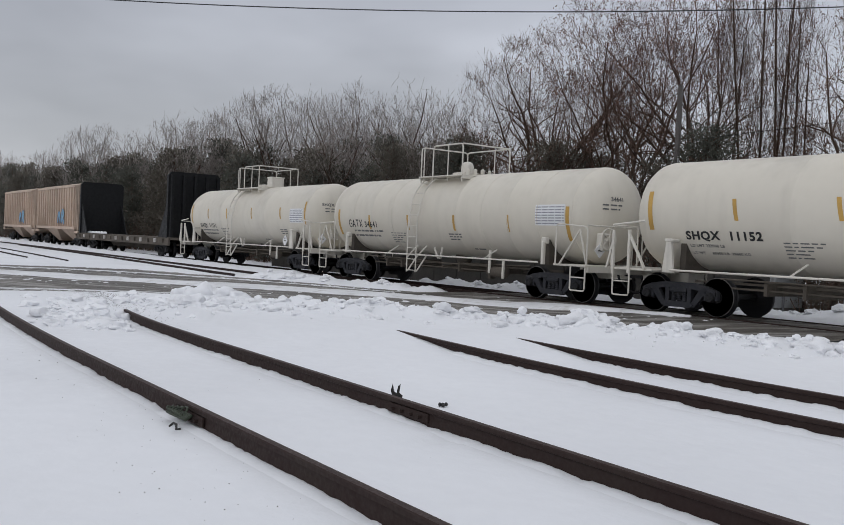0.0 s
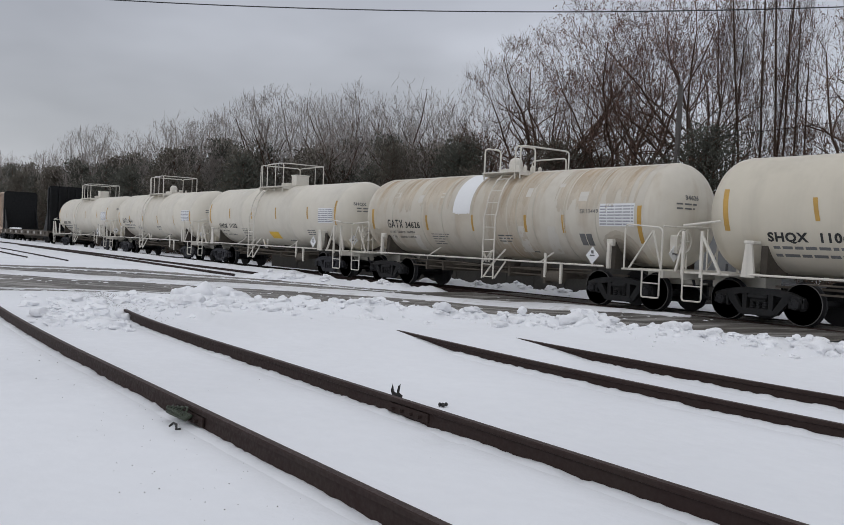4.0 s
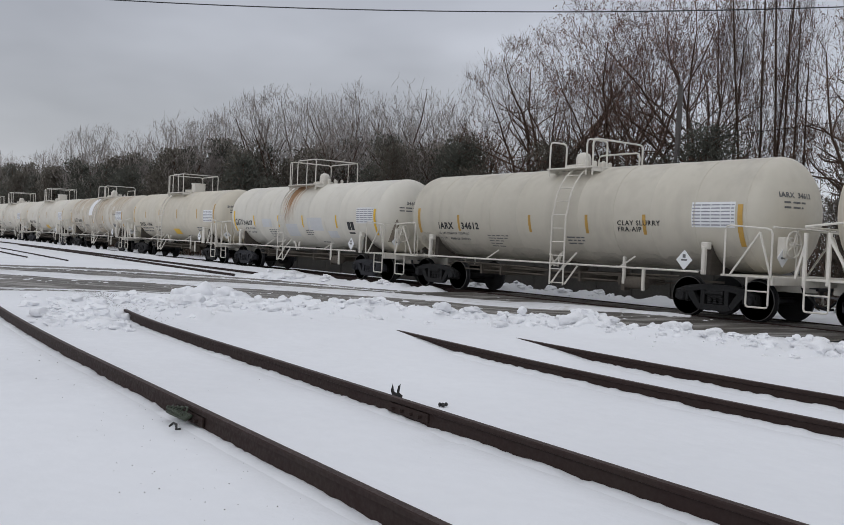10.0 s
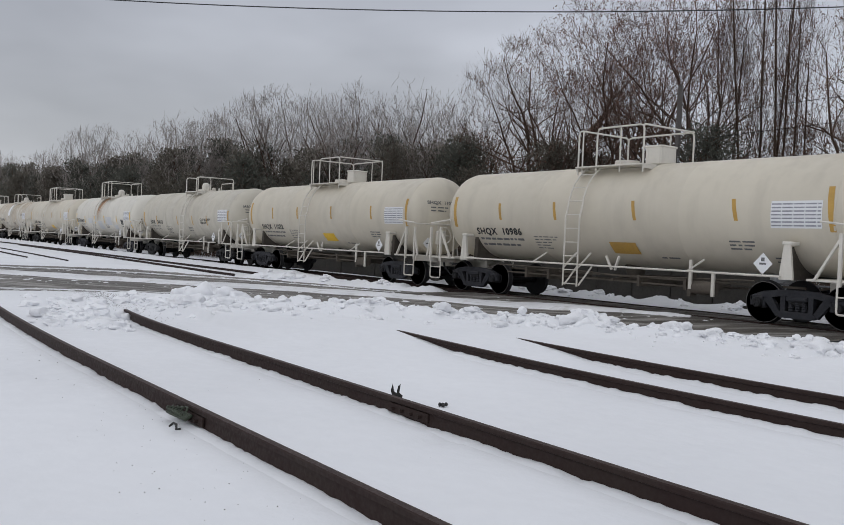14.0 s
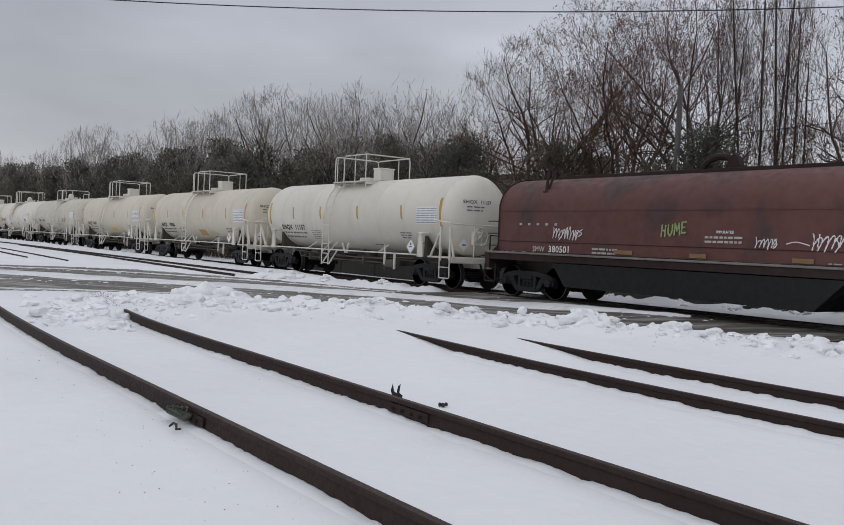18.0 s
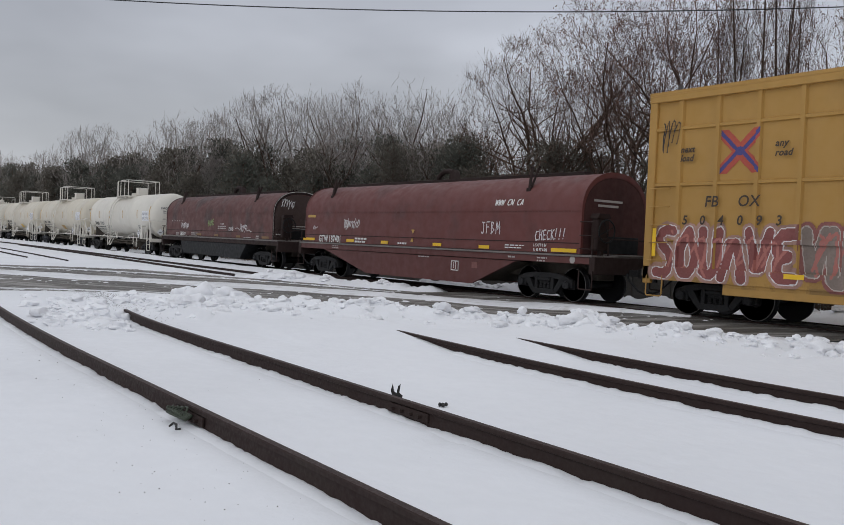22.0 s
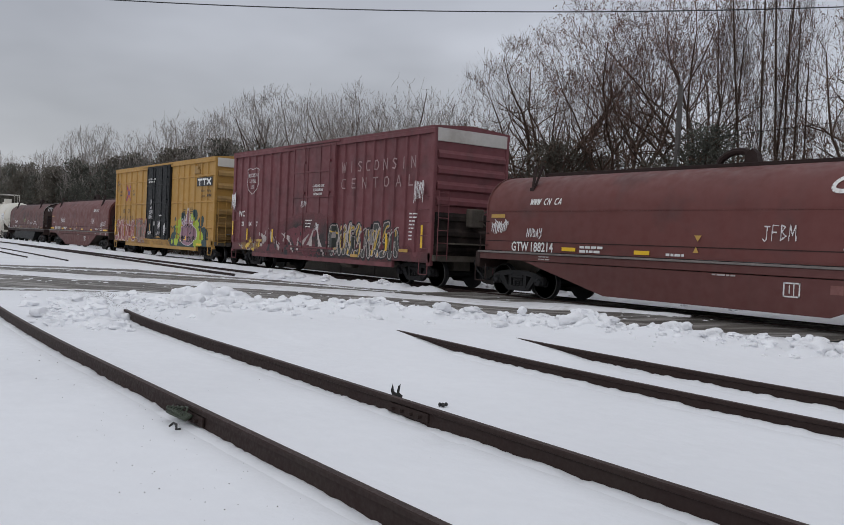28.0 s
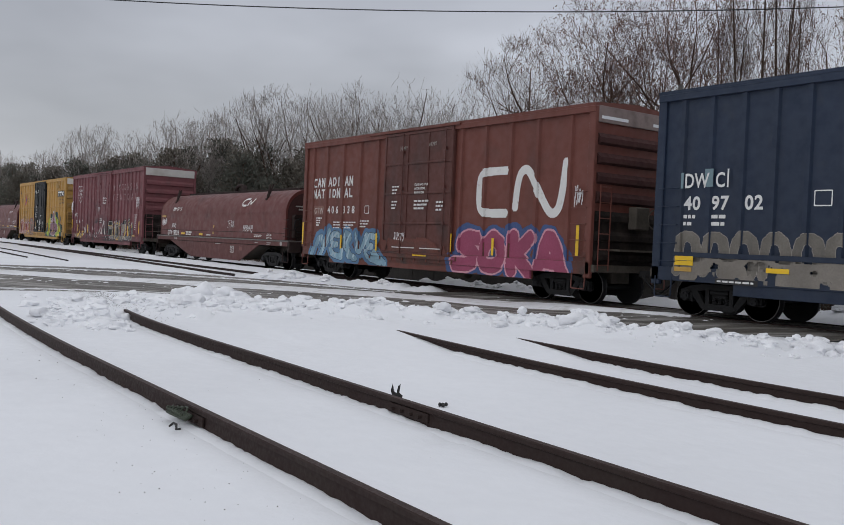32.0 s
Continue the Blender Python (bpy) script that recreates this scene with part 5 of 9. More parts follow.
def extras_orange(car):
    tank_cells("soot_stain", car, -6.1, 1.12, 1.5, 0.8, fading(lambda U, Z: 0.95 * np.clip(1 - np.hypot((U + 5.35) / 0.75, (Z - 1.3) / 0.7), 0, 1) * (0.3 + 1.1 * fbm(U * 4, Z * 1.5, 28, 4))), WHITE_SOOT, 0.02, "brown soot round the saddle")
    tank_cells("rust_run", car, -1.4, 1.9, 1.7, 1.72, fading(lambda U, Z: 1.7 * np.clip(1 - (3.62 - Z) / 1.7, 0, 1) ** 0.8 * np.clip(1.4 - np.abs(U + 0.6) / 0.55, 0, 1) * np.clip(fbm(U * 8, Z * 0.6, 23, 3) * 2.0 - 0.3, 0, 1.2)), WHITE_RUST, 0.016, "orange rust runs below the valve dome")
    for u0, u1, z0, z1 in ((-3.1, -2.2, 1.85, 2.2), (-0.9, 0.1, 1.5, 2.0), (1.0, 2.2, 1.75, 2.25), (2.5, 3.2, 1.5, 1.75)):
        g = Geo()
        tank_patch(g, u0, u1, z0, z1)
        part("paint_patch", g, PATCH_GREY, car, "pale grey touched-up panels")
    g = Geo()
    tank_patch(g, 4.1, 4.31, 1.80, 2.10)
    tank_patch(g, 4.34, 4.55, 1.80, 2.10)
    tank_patch(g, 4.1, 4.5, 1.66, 1.72)
    part("notice", g, BLACK_PAINT, car, "black printed notice panel")
    g = Geo()
    n = 26
    hd = lambda y, z: 6.2 + 0.64 * math.sqrt(max(0, 1 - ((y ** 2 + (z - TANK_Z) ** 2) / TANK_R ** 2))) + 0.007
    rows = []
    for i in range(n + 1):
        t = i / n
        z, w = 1.42 + 0.8 * t, 0.13 * math.sin(math.pi * min(1, 0.22 + t * 0.78)) ** 0.7 + 0.012 * math.sin(i * 2.1)
        rows.append([(hd(y, z), y, z) for y in (-0.80 - w, -0.80, -0.80 + w * 0.8)])
    g.add([q for r in rows for q in r], [(3 * i + k, 3 * i + k + 1, 3 * i + k + 4, 3 * i + k + 3) for i in range(n) for k in range(2)])
    part("soot_stain", g, SOOT, car, "dark brown streak on the tank head")


def extras_clay(car):
    g = Geo()
    tank_text(g, "CLAY SLURRY", 2.55, 2.08, 0.17, 1.15, 0.003)
    tank_text(g, "FRA-AIP", 2.55, 1.93, 0.17, 1.15, 0.003)
    part("content_lettering", g, BLACK_PAINT, car, "black stencil lettering naming the load")
    tank_cells("soot_stain", car, -6.15, 1.15, 2.2, 0.9, fading(lambda U, Z: 1.1 * np.clip(1 - np.hypot((U + 5.4) / 1.2, (Z - 1.25) / 0.7), 0, 1) * (0.35 + 1.1 * fbm(U * 3, Z * 2, 18, 4))), WARM_SOOT, 0.02)
    tank_cells("soot_stain", car, -4.1, 1.12, 10.0, 0.5, fading(lambda U, Z: 0.7 * np.clip(1 - (Z - 1.12) / 0.45, 0, 1) * fbm(U * 1.5, Z * 2, 19, 4) * 1.3), WARM_SOOT, 0.025)


# box cars
BOX_HALF, BOX_Y, EAVE = 7.72, 1.50, 5.21


def paint_cells(name, car, u0, z0, w, h, fn, mats, surface, cell=0.025, label=""):
    """Sprayed or stencilled paint laid over a side: fn(u, z) gives a colour slot, or -1 for none, over a rectangle; surface(u, z) gives y, or None off the side."""
    nu, nz = int(w / cell), int(h / cell)
    us, zs = u0 + np.arange(nu) * cell, z0 + np.arange(nz) * cell
    U, Z = np.meshgrid(us + cell / 2, zs + cell / 2, indexing="ij")
    S = fn(U, Z)
    g = Geo()
    edge = np.append(us, us[-1] + cell)
    for j in range(nz):
        i = 0
        raw = [surface(e, zs[j] + cell / 2) for e in edge]
        S[np.array([q is None for q in raw[:-1]]), j] = -1
        ye = np.array([-1.5 if q is None else q for q in raw])
        while i < nu:
            s = S[i, j]
            if s < 0:
                i += 1
                continue
            k = i + 1
            while k < nu and S[k, j] == s and abs(ye[k] - ye[i]) < 1e-6 and abs(ye[k + 1] - ye[i]) < 1e-6:
                k += 1
            g.add([(edge[i], ye[i], zs[j]), (edge[k], ye[k], zs[j]), (edge[k], ye[k], zs[j] + cell), (edge[i], ye[i], zs[j] + cell)], [(0, 1, 2, 3)], int(s))
            i = k
    if g.f:
        part(name, g, mats, car, label)


def stroke_distance(U, Z, paths):
    d = np.full(U.shape, 1e9)
    for path in paths:
        for (ax, az), (bx, bz) in zip(path[:-1], path[1:]):
            dx, dz = bx - ax, bz - az
            L = dx * dx + dz * dz + 1e-12
            t = np.clip(((U - ax) * dx + (Z - az) * dz) / L, 0, 1)
            d = np.minimum(d, np.hypot(U - ax - t * dx, Z - az - t * dz))
    return d


def scrawl(rng, u0, z0, w, h, n):
    """One looping hand-drawn line in the manner of a sprayed tag, with no letters, and a few loose strokes."""
    pts, m = [], n * 14
    lobes = [(rng.uniform(0.35, 1.0), rng.uniform(0.55, 1.1), rng.uniform(-0.12, 0.12)) for _ in range(n + 2)]
    for k in range(m):
        t = k / (m - 1)
        i, f = int(t * n), t * n - int(t * n)
        la, lb, lc = (lobes[i][j] * (1 - f) + lobes[i + 1][j] * f for j in range(3))
        p = 6.2832 * n * t * 1.15
        pts.append((u0 + w * (0.08 + 0.84 * t) + w / n * 0.42 * la * math.sin(p + 1.1), z0 + h * (0.5 + lc + 0.44 * lb * math.cos(p))))
    out = [pts]
    for k in range(n // 2):
        x = u0 + w * rng.uniform(0.05, 0.9)
        out.append(smooth_line([(x, z0 + h * rng.uniform(0, 0.3)), (x + rng.uniform(-0.1, 0.2) * w, z0 + h * rng.uniform(0.4, 0.6)), (x + rng.uniform(-0.1, 0.2) * w, z0 + h * rng.uniform(0.7, 1.05))], 1))
    return out


def graffiti(car, u0, z0, w, h, n, mats, surface, seed, cloud=0.10, fat=0.13, line=0.035, cell=0.025, label="sprayed graffiti in bulging shapes", shapes=None, angular=False):
    """A row of bulging sprayed shapes: cloud behind (slot 2), outline (1), fill (0), streaks (3)."""
    rng = random.Random(seed)
    paths = []
    for path in shapes or ():
        paths.append(smooth_line([(u0 + w * a, z0 + h * b) for a, b in path], 1))
    for k in range(0 if shapes else n):
        cx, ww = u0 + w * (k + 0.5) / n, w / n
        if angular:
            # crooked, pointed strokes that lean across each other
            for j in range(3):
                pts = [(cx + ww * rng.uniform(-0.7, 0.7), z0 + h * (0.1 if (i + j) % 2 else 0.9) * rng.uniform(0.75, 1.1)) for i in range(rng.choice((2, 3)))]
                paths.append(pts + [(pts[-1][0] + ww * rng.uniform(-0.4, 0.4), z0 + h * rng.uniform(0.3, 0.7))])
            continue
        kind = rng.choice((0, 1, 2, 3))
        lo, hi = z0 + h * 0.16, z0 + h * rng.uniform(0.74, 0.86)
        if kind == 0:
            pts = [(cx - ww * 0.25, lo), (cx - ww * 0.28, hi), (cx + ww * 0.22, hi * 0.97 + lo * 0.03), (cx + ww * 0.2, (lo + hi) / 2), (cx - ww * 0.1, (lo + hi) / 2), (cx + ww * 0.28, lo)]
        elif kind == 1:
            pts = [(cx + ww * 0.26, hi), (cx - ww * 0.25, hi), (cx - ww * 0.28, lo), (cx + ww * 0.27, lo), (cx + ww * 0.27, (lo + hi) / 2)]
        elif kind == 2:
            pts = [(cx - ww * 0.3, lo), (cx - ww * 0.12, hi), (cx + ww * 0.05, (lo + hi) / 2), (cx + ww * 0.16, hi), (cx + ww * 0.32, lo)]
        else:
            pts = [(cx + ww * 0.25, hi), (cx - ww * 0.2, hi), (cx - ww * 0.2, (lo + hi) / 2), (cx + ww * 0.22, (lo + hi) / 2), (cx + ww * 0.22, lo), (cx - ww * 0.25, lo)]
        paths.append(smooth_line([(a + rng.uniform(-0.06, 0.06) * ww, b + rng.uniform(-0.05, 0.05) * h) for a, b in pts], 1))
    tags = scrawl(rng, u0, z0, w, h, n)

    def fn(U, Z):
        wob = 0.05 * (fbm(U * 4 + seed, Z * 4, seed, 3) - 0.5)
        d = stroke_distance(U, Z, paths) + wob
        s = np.full(U.shape, -1)
        big = fbm(U * 1.6 + seed, Z * 1.6, seed + 5, 3)
        s[(d < fat + line + cloud * (0.3 + 1.8 * big)) & (len(mats) > 2)] = 2
        s[d < fat + line] = 1
        s[d < fat] = 0
        if len(mats) > 3:
            s[(d < fat) & (stroke_distance(U, Z, tags) < 0.03)] = 3
        return s
    paint_cells("graffiti", car, u0 - 0.35, z0 - 0.1, w + 0.7, h + 0.35, fn, mats, surface, cell, label)


def shards(car, u0, z0, w, h, n, mats, surface, seed, label, cloud=0.55, slim=0.16):
    """Sprayed graffiti of slender pointed pieces over a ragged cloud: cloud in slot 0, pieces in the other slots."""
    rng = random.Random(seed)
    pieces = []
    for k in range(n):
        a = (u0 + w * (k + rng.uniform(0.1, 0.9)) / n, z0 + h * rng.uniform(0.0, 0.5))
        ang, ln = rng.choice((0.5, 1.1, 1.5, 2.0, 2.7)) + rng.uniform(-0.25, 0.25), h * rng.uniform(0.4, 0.85)
        b = (a[0] + ln * math.cos(ang), a[1] + ln * math.sin(ang))
        c = (a[0] + ln * slim * 2.2 * math.cos(ang - 1.2), a[1] + ln * slim * 2.2 * math.sin(ang - 1.2))
        pieces.append((a, b, c, 1 + k % (len(mats) - 1)))

    def fn(U, Z):
        e = np.maximum(np.abs(U - u0 - w / 2) / (w / 2), np.abs(Z - z0 - h / 2) / (h / 2))
        s = np.where((e + 0.9 * (fbm(U * 2.2, Z * 2.2, seed, 4) - 0.5) < cloud + 0.3) & (fbm(U * 7, Z * 7, seed + 3, 3) > 0.30), 0, -1)
        wob = 0.05 * (fbm(U * 6, Z * 6, seed + 9, 3) - 0.5)
        for a, b, c, slot in pieces:
            inside_ = np.ones(U.shape, bool)
            turn = (b[0] - a[0]) * (c[1] - a[1]) - (b[1] - a[1]) * (c[0] - a[0])
            for q, r in ((a, b), (b, c), (c, a)):
                inside_ &= ((r[0] - q[0]) * (Z - q[1]) - (r[1] - q[1]) * (U - q[0])) * (1 if turn > 0 else -1) > wob
            s[inside_] = slot
        return s
    paint_cells("graffiti", car, u0 - 0.2, z0 - 0.1, w + 0.5, h + 0.3, fn, mats, surface, 0.02, label)


def tag_lines(car, u0, z0, w, h, n, material, surface, seed, thick=0.014, cell=0.02):
    rng = random.Random(seed)
    paths = scrawl(rng, u0, z0, w, h, n)

    def fn(U, Z):
        s = np.full(U.shape, -1)
        s[stroke_distance(U, Z, paths) < thick] = 0
        return s
    paint_cells("sprayed_tag", car, u0 - 0.1, z0 - 0.1, w + 0.2, h + 0.2, fn, [material], surface, cell, "thin looping sprayed scribble")


STROKES = {"J": [[(0.2, 1), (0.8, 1)], [(0.5, 1), (0.5, 0.15), (0.3, 0), (0.05, 0.15)]], "F": [[(0.8, 1), (0.15, 1), (0.1, 0)], [(0.12, 0.55), (0.6, 0.55)]], "B": [[(0.15, 0), (0.15, 1), (0.6, 0.9), (0.2, 0.55), (0.75, 0.3), (0.1, 0)]],
           "M": [[(0.05, 0), (0.15, 1), (0.45, 0.35), (0.75, 1), (0.9, 0)]], "C": [[(0.8, 0.95), (0.3, 0.95), (0.05, 0.5), (0.25, 0.05), (0.8, 0.1)]], "H": [[(0.15, 0), (0.2, 1)], [(0.7, 0), (0.75, 1)], [(0.15, 0.5), (0.75, 0.55)]],
           "E": [[(0.75, 1), (0.15, 0.95), (0.1, 0), (0.7, 0.05)], [(0.12, 0.5), (0.6, 0.52)]], "K": [[(0.15, 0), (0.2, 1)], [(0.8, 1), (0.2, 0.5), (0.8, 0)]], "!": [[(0.2, 0.3), (0.45, 1.05)], [(0.1, 0.02), (0.13, 0.06)]],
           "N": [[(0.05, 0), (0.15, 1), (0.65, 0.05), (0.8, 1)]], "U": [[(0.15, 1), (0.1, 0.3), (0.4, 0), (0.7, 0.3), (0.75, 1)]], "D": [[(0.15, 0), (0.2, 1), (0.75, 0.6), (0.6, 0.1), (0.1, 0)]],
           "A": [[(0.05, 0), (0.45, 1), (0.75, 0)], [(0.2, 0.4), (0.65, 0.4)]], "Y": [[(0.1, 1), (0.2, 0.55), (0.65, 0.6)], [(0.75, 1), (0.6, 0.1), (0.1, -0.25)]], "I": [[(0.4, 0), (0.45, 1)]], "R": [[(0.12, 0), (0.15, 1), (0.7, 0.8), (0.2, 0.5), (0.8, 0)]], "T": [[(0.05, 1), (0.9, 0.95)], [(0.5, 1), (0.45, 0)]],
           "O": [[(0.45, 1), (0.1, 0.6), (0.2, 0.1), (0.6, 0.05), (0.85, 0.5), (0.7, 0.95), (0.45, 1)]], "V": [[(0.05, 1), (0.4, 0), (0.85, 1)]], "L": [[(0.15, 1), (0.12, 0.05), (0.75, 0)]],
           "S": [[(0.8, 0.9), (0.35, 1), (0.15, 0.75), (0.7, 0.4), (0.6, 0.05), (0.1, 0.08)]], "P": [[(0.15, 0), (0.18, 1), (0.75, 0.8), (0.2, 0.45)]]}


def word_paths(word, u0, z0, w, h):
    step = w / len(word)
    return [[(u0 + step * (k + a * 0.9), z0 + h * b) for a, b in path] for k, c in enumerate(word) if c in STROKES for path in STROKES[c]]


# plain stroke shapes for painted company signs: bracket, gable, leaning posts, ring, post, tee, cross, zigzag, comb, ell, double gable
SHAPES = {"q": [[(0.9, 0.85), (0.7, 0.97), (0.3, 0.95), (0.1, 0.7), (0.1, 0.3), (0.3, 0.05), (0.9, 0.08), (0.9, 0.48), (0.55, 0.48)]], "b": [[(0.9, 0.95), (0.3, 0.95), (0.1, 0.7), (0.1, 0.3), (0.3, 0.05), (0.9, 0.05)]], "g": [[(0.03, 0), (0.48, 1), (0.93, 0)], [(0.2, 0.33), (0.76, 0.33)]], "p": [[(0.1, 0), (0.1, 1), (0.85, 0), (0.85, 1)]],
          "r": [[(0.1, 0.1), (0.1, 0.9), (0.6, 0.95), (0.9, 0.65), (0.9, 0.35), (0.6, 0.05), (0.1, 0.1)]], "i": [[(0.45, 0), (0.45, 1)]], "t": [[(0.05, 0.95), (0.95, 0.95)], [(0.5, 0.95), (0.5, 0)]],
          "x": [[(0.05, 0), (0.95, 1)], [(0.05, 1), (0.95, 0)]], "s": [[(0.85, 0.9), (0.4, 0.97), (0.12, 0.75), (0.8, 0.35), (0.6, 0.03), (0.1, 0.1)]], "e": [[(0.85, 0.95), (0.12, 0.95), (0.12, 0.05), (0.85, 0.05)], [(0.12, 0.5), (0.7, 0.5)]],
          "l": [[(0.15, 1), (0.15, 0.05), (0.85, 0.05)]], "w": [[(0.0, 1), (0.25, 0), (0.5, 0.9), (0.75, 0), (1.0, 1)]]}


def sign_shapes(pattern, u, z, h, w, pitch):
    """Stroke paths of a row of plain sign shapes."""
    return [[(u + pitch * k + w * a, z + h * b) for a, b in path] for k, c in enumerate(pattern) if c in SHAPES for path in SHAPES[c]]


def sign_row(car, pattern, u, z, h, w, pitch, thick, material, y):
    for k, c in enumerate(pattern):
        if c in SHAPES:
            g = Geo()
            for path in sign_shapes(c, u + pitch * k, z, h, w, 0):
                for (a, b), (c_, d) in zip(path[:-1], path[1:]):
                    L = math.hypot(c_ - a, d - b)
                    ex, ez = (c_ - a) / L * thick * 0.4, (d - b) / L * thick * 0.4
                    nx, nz = -(d - b) / L * thick / 2, (c_ - a) / L * thick / 2
                    yk = y - 0.0015 * (len(g.f) % 6)
                    g.add([(a - ex + nx, yk, b - ez + nz), (c_ + ex + nx, yk, d + ez + nz), (c_ + ex - nx, yk, d + ez - nz), (a - ex - nx, yk, b - ez - nz)], [(0, 1, 2, 3)])
            part("company_lettering", g, material, car)


def tag_word(car, word, u0, z0, w, h, material, y, seed, thick=0.02, slope=0.0):
    """A short sprayed word in crooked single strokes."""
    rng = random.Random(seed)
    step = w / len(word)
    paths = []
    for k, c in enumerate(word):
        tilt, lift = rng.uniform(0.0, 0.2), rng.uniform(-0.06, 0.06) * h + slope * k * step
        for path in STROKES[c]:
            paths.append([(u0 + step * (k + a * 0.95) + tilt * b * step * 0.4, z0 + lift + h * b) for a, b in path])

    def fn(U, Z):
        return np.where(stroke_distance(U, Z, paths) + 0.006 * (fbm(U * 9, Z * 9, seed, 2) - 0.5) < thick, 0, -1)
    paint_cells("sprayed_tag", car, u0 - 0.1, z0 - 0.25 * h - 0.1, w + 0.3, h * 1.4 + 0.2, fn, [material], lambda q, z=0: y, 0.015, "short sprayed white word")


def side_text(car, body, u, z, size, material, y, wide=1.0, bold=0.004, slant=0.0, name="lettering", spacing=1.05):
    v, f = text_mesh(body, size, bold, spacing, wide, slant)
    return part(name, Geo().add([(u + a, y, z + b) for a, b in v], f), material, car)


def side_bars(car, rows, material, y, name="lettering"):
    """Plain bars of paint: (u0, u1, z0, z1)."""
    for u0, u1, z0, z1 in rows:
        part(name, Geo().add([(u0, y, z0), (u1, y, z0), (u1, y, z1), (u0, y, z1)], [(0, 1, 2, 3)]), material, car)


def tank_cells(name, car, u0, z0, w, h, fn, mats, cell=0.03, label="", lift=0.0075):
    """Stains and patches with ragged edges on the near side of a tank; fn(u, z) gives a slot or -1."""
    a0, a1 = arc_of(z0), arc_of(z0 + h)
    nu, nz = int(w / cell), int((a1 - a0) / cell)
    U, A = np.meshgrid(u0 + (np.arange(nu) + 0.5) * cell, a0 + (np.arange(nz) + 0.5) * cell, indexing="ij")
    S = fn(U, TANK_Z + TANK_R * np.sin(A / TANK_R))
    g = Geo()
    for j in range(nz):
        i = 0
        while i < nu:
            if S[i, j] < 0:
                i += 1
                continue
            k = i + 1
            while k < nu and S[k, j] == S[i, j]:
                k += 1
            a, b, lo, hi = u0 + i * cell, u0 + k * cell, a0 + j * cell, a0 + (j + 1) * cell
            g.add([tank_point(a, lo, lift), tank_point(b, lo, lift), tank_point(b, hi, lift), tank_point(a, hi, lift)], [(0, 1, 2, 3)], int(S[i, j]))
            i = k
    if g.f:
        part(name, g, mats, car, label)


def blended(name, paint, stain, n=6):
    """Paint that is tinted more and more by a stain."""
    return [mat("%s_%s" % (name, w), tuple(p + (q - p) * (k + 0.6) / n for p, q in zip(paint, stain)), 0.7, var=0.12, scale=4, streak=(4, 0.25, tuple(q * 0.8 for q in stain))) for k, w in enumerate(("trace", "faint", "light", "medium", "strong", "full")[:n])]


def fading(density, n=6):
    """Turns a density between 0 and 1 into steps of a stain."""
    def fn(U, Z):
        return np.clip(np.floor(density(U, Z) * (n + 1)).astype(int) - 1, -1, n - 1)
    return fn


WARM_SOOT = blended("sooty_warm_grey_paint", (0.54, 0.505, 0.425), (0.10, 0.085, 0.07))
CREAM_SOOT = blended("sooty_cream_paint", (0.57, 0.515, 0.425), (0.12, 0.095, 0.07))
CREAM_RUST = blended("rusty_cream_paint", (0.57, 0.515, 0.425), (0.33, 0.21, 0.10))
WHITE_SOOT = blended("sooty_white_paint", (0.67, 0.64, 0.565), (0.20, 0.13, 0.09))
WHITE_RUST = blended("rusty_white_paint", (0.67, 0.64, 0.565), (0.34, 0.17, 0.06))


def line_bars(u, z, w, n, pitch, h, seed):
    rng = random.Random(seed)
    out = []
    for k in range(n):
        x = u
        while x < u + w - 0.03:
            b = rng.uniform(0.06, 0.22)
            out.append((x, min(x + b, u + w), z - k * pitch, z - k * pitch + h))
            x += b + 0.03
        w *= rng.uniform(0.75, 1.0)
    return out


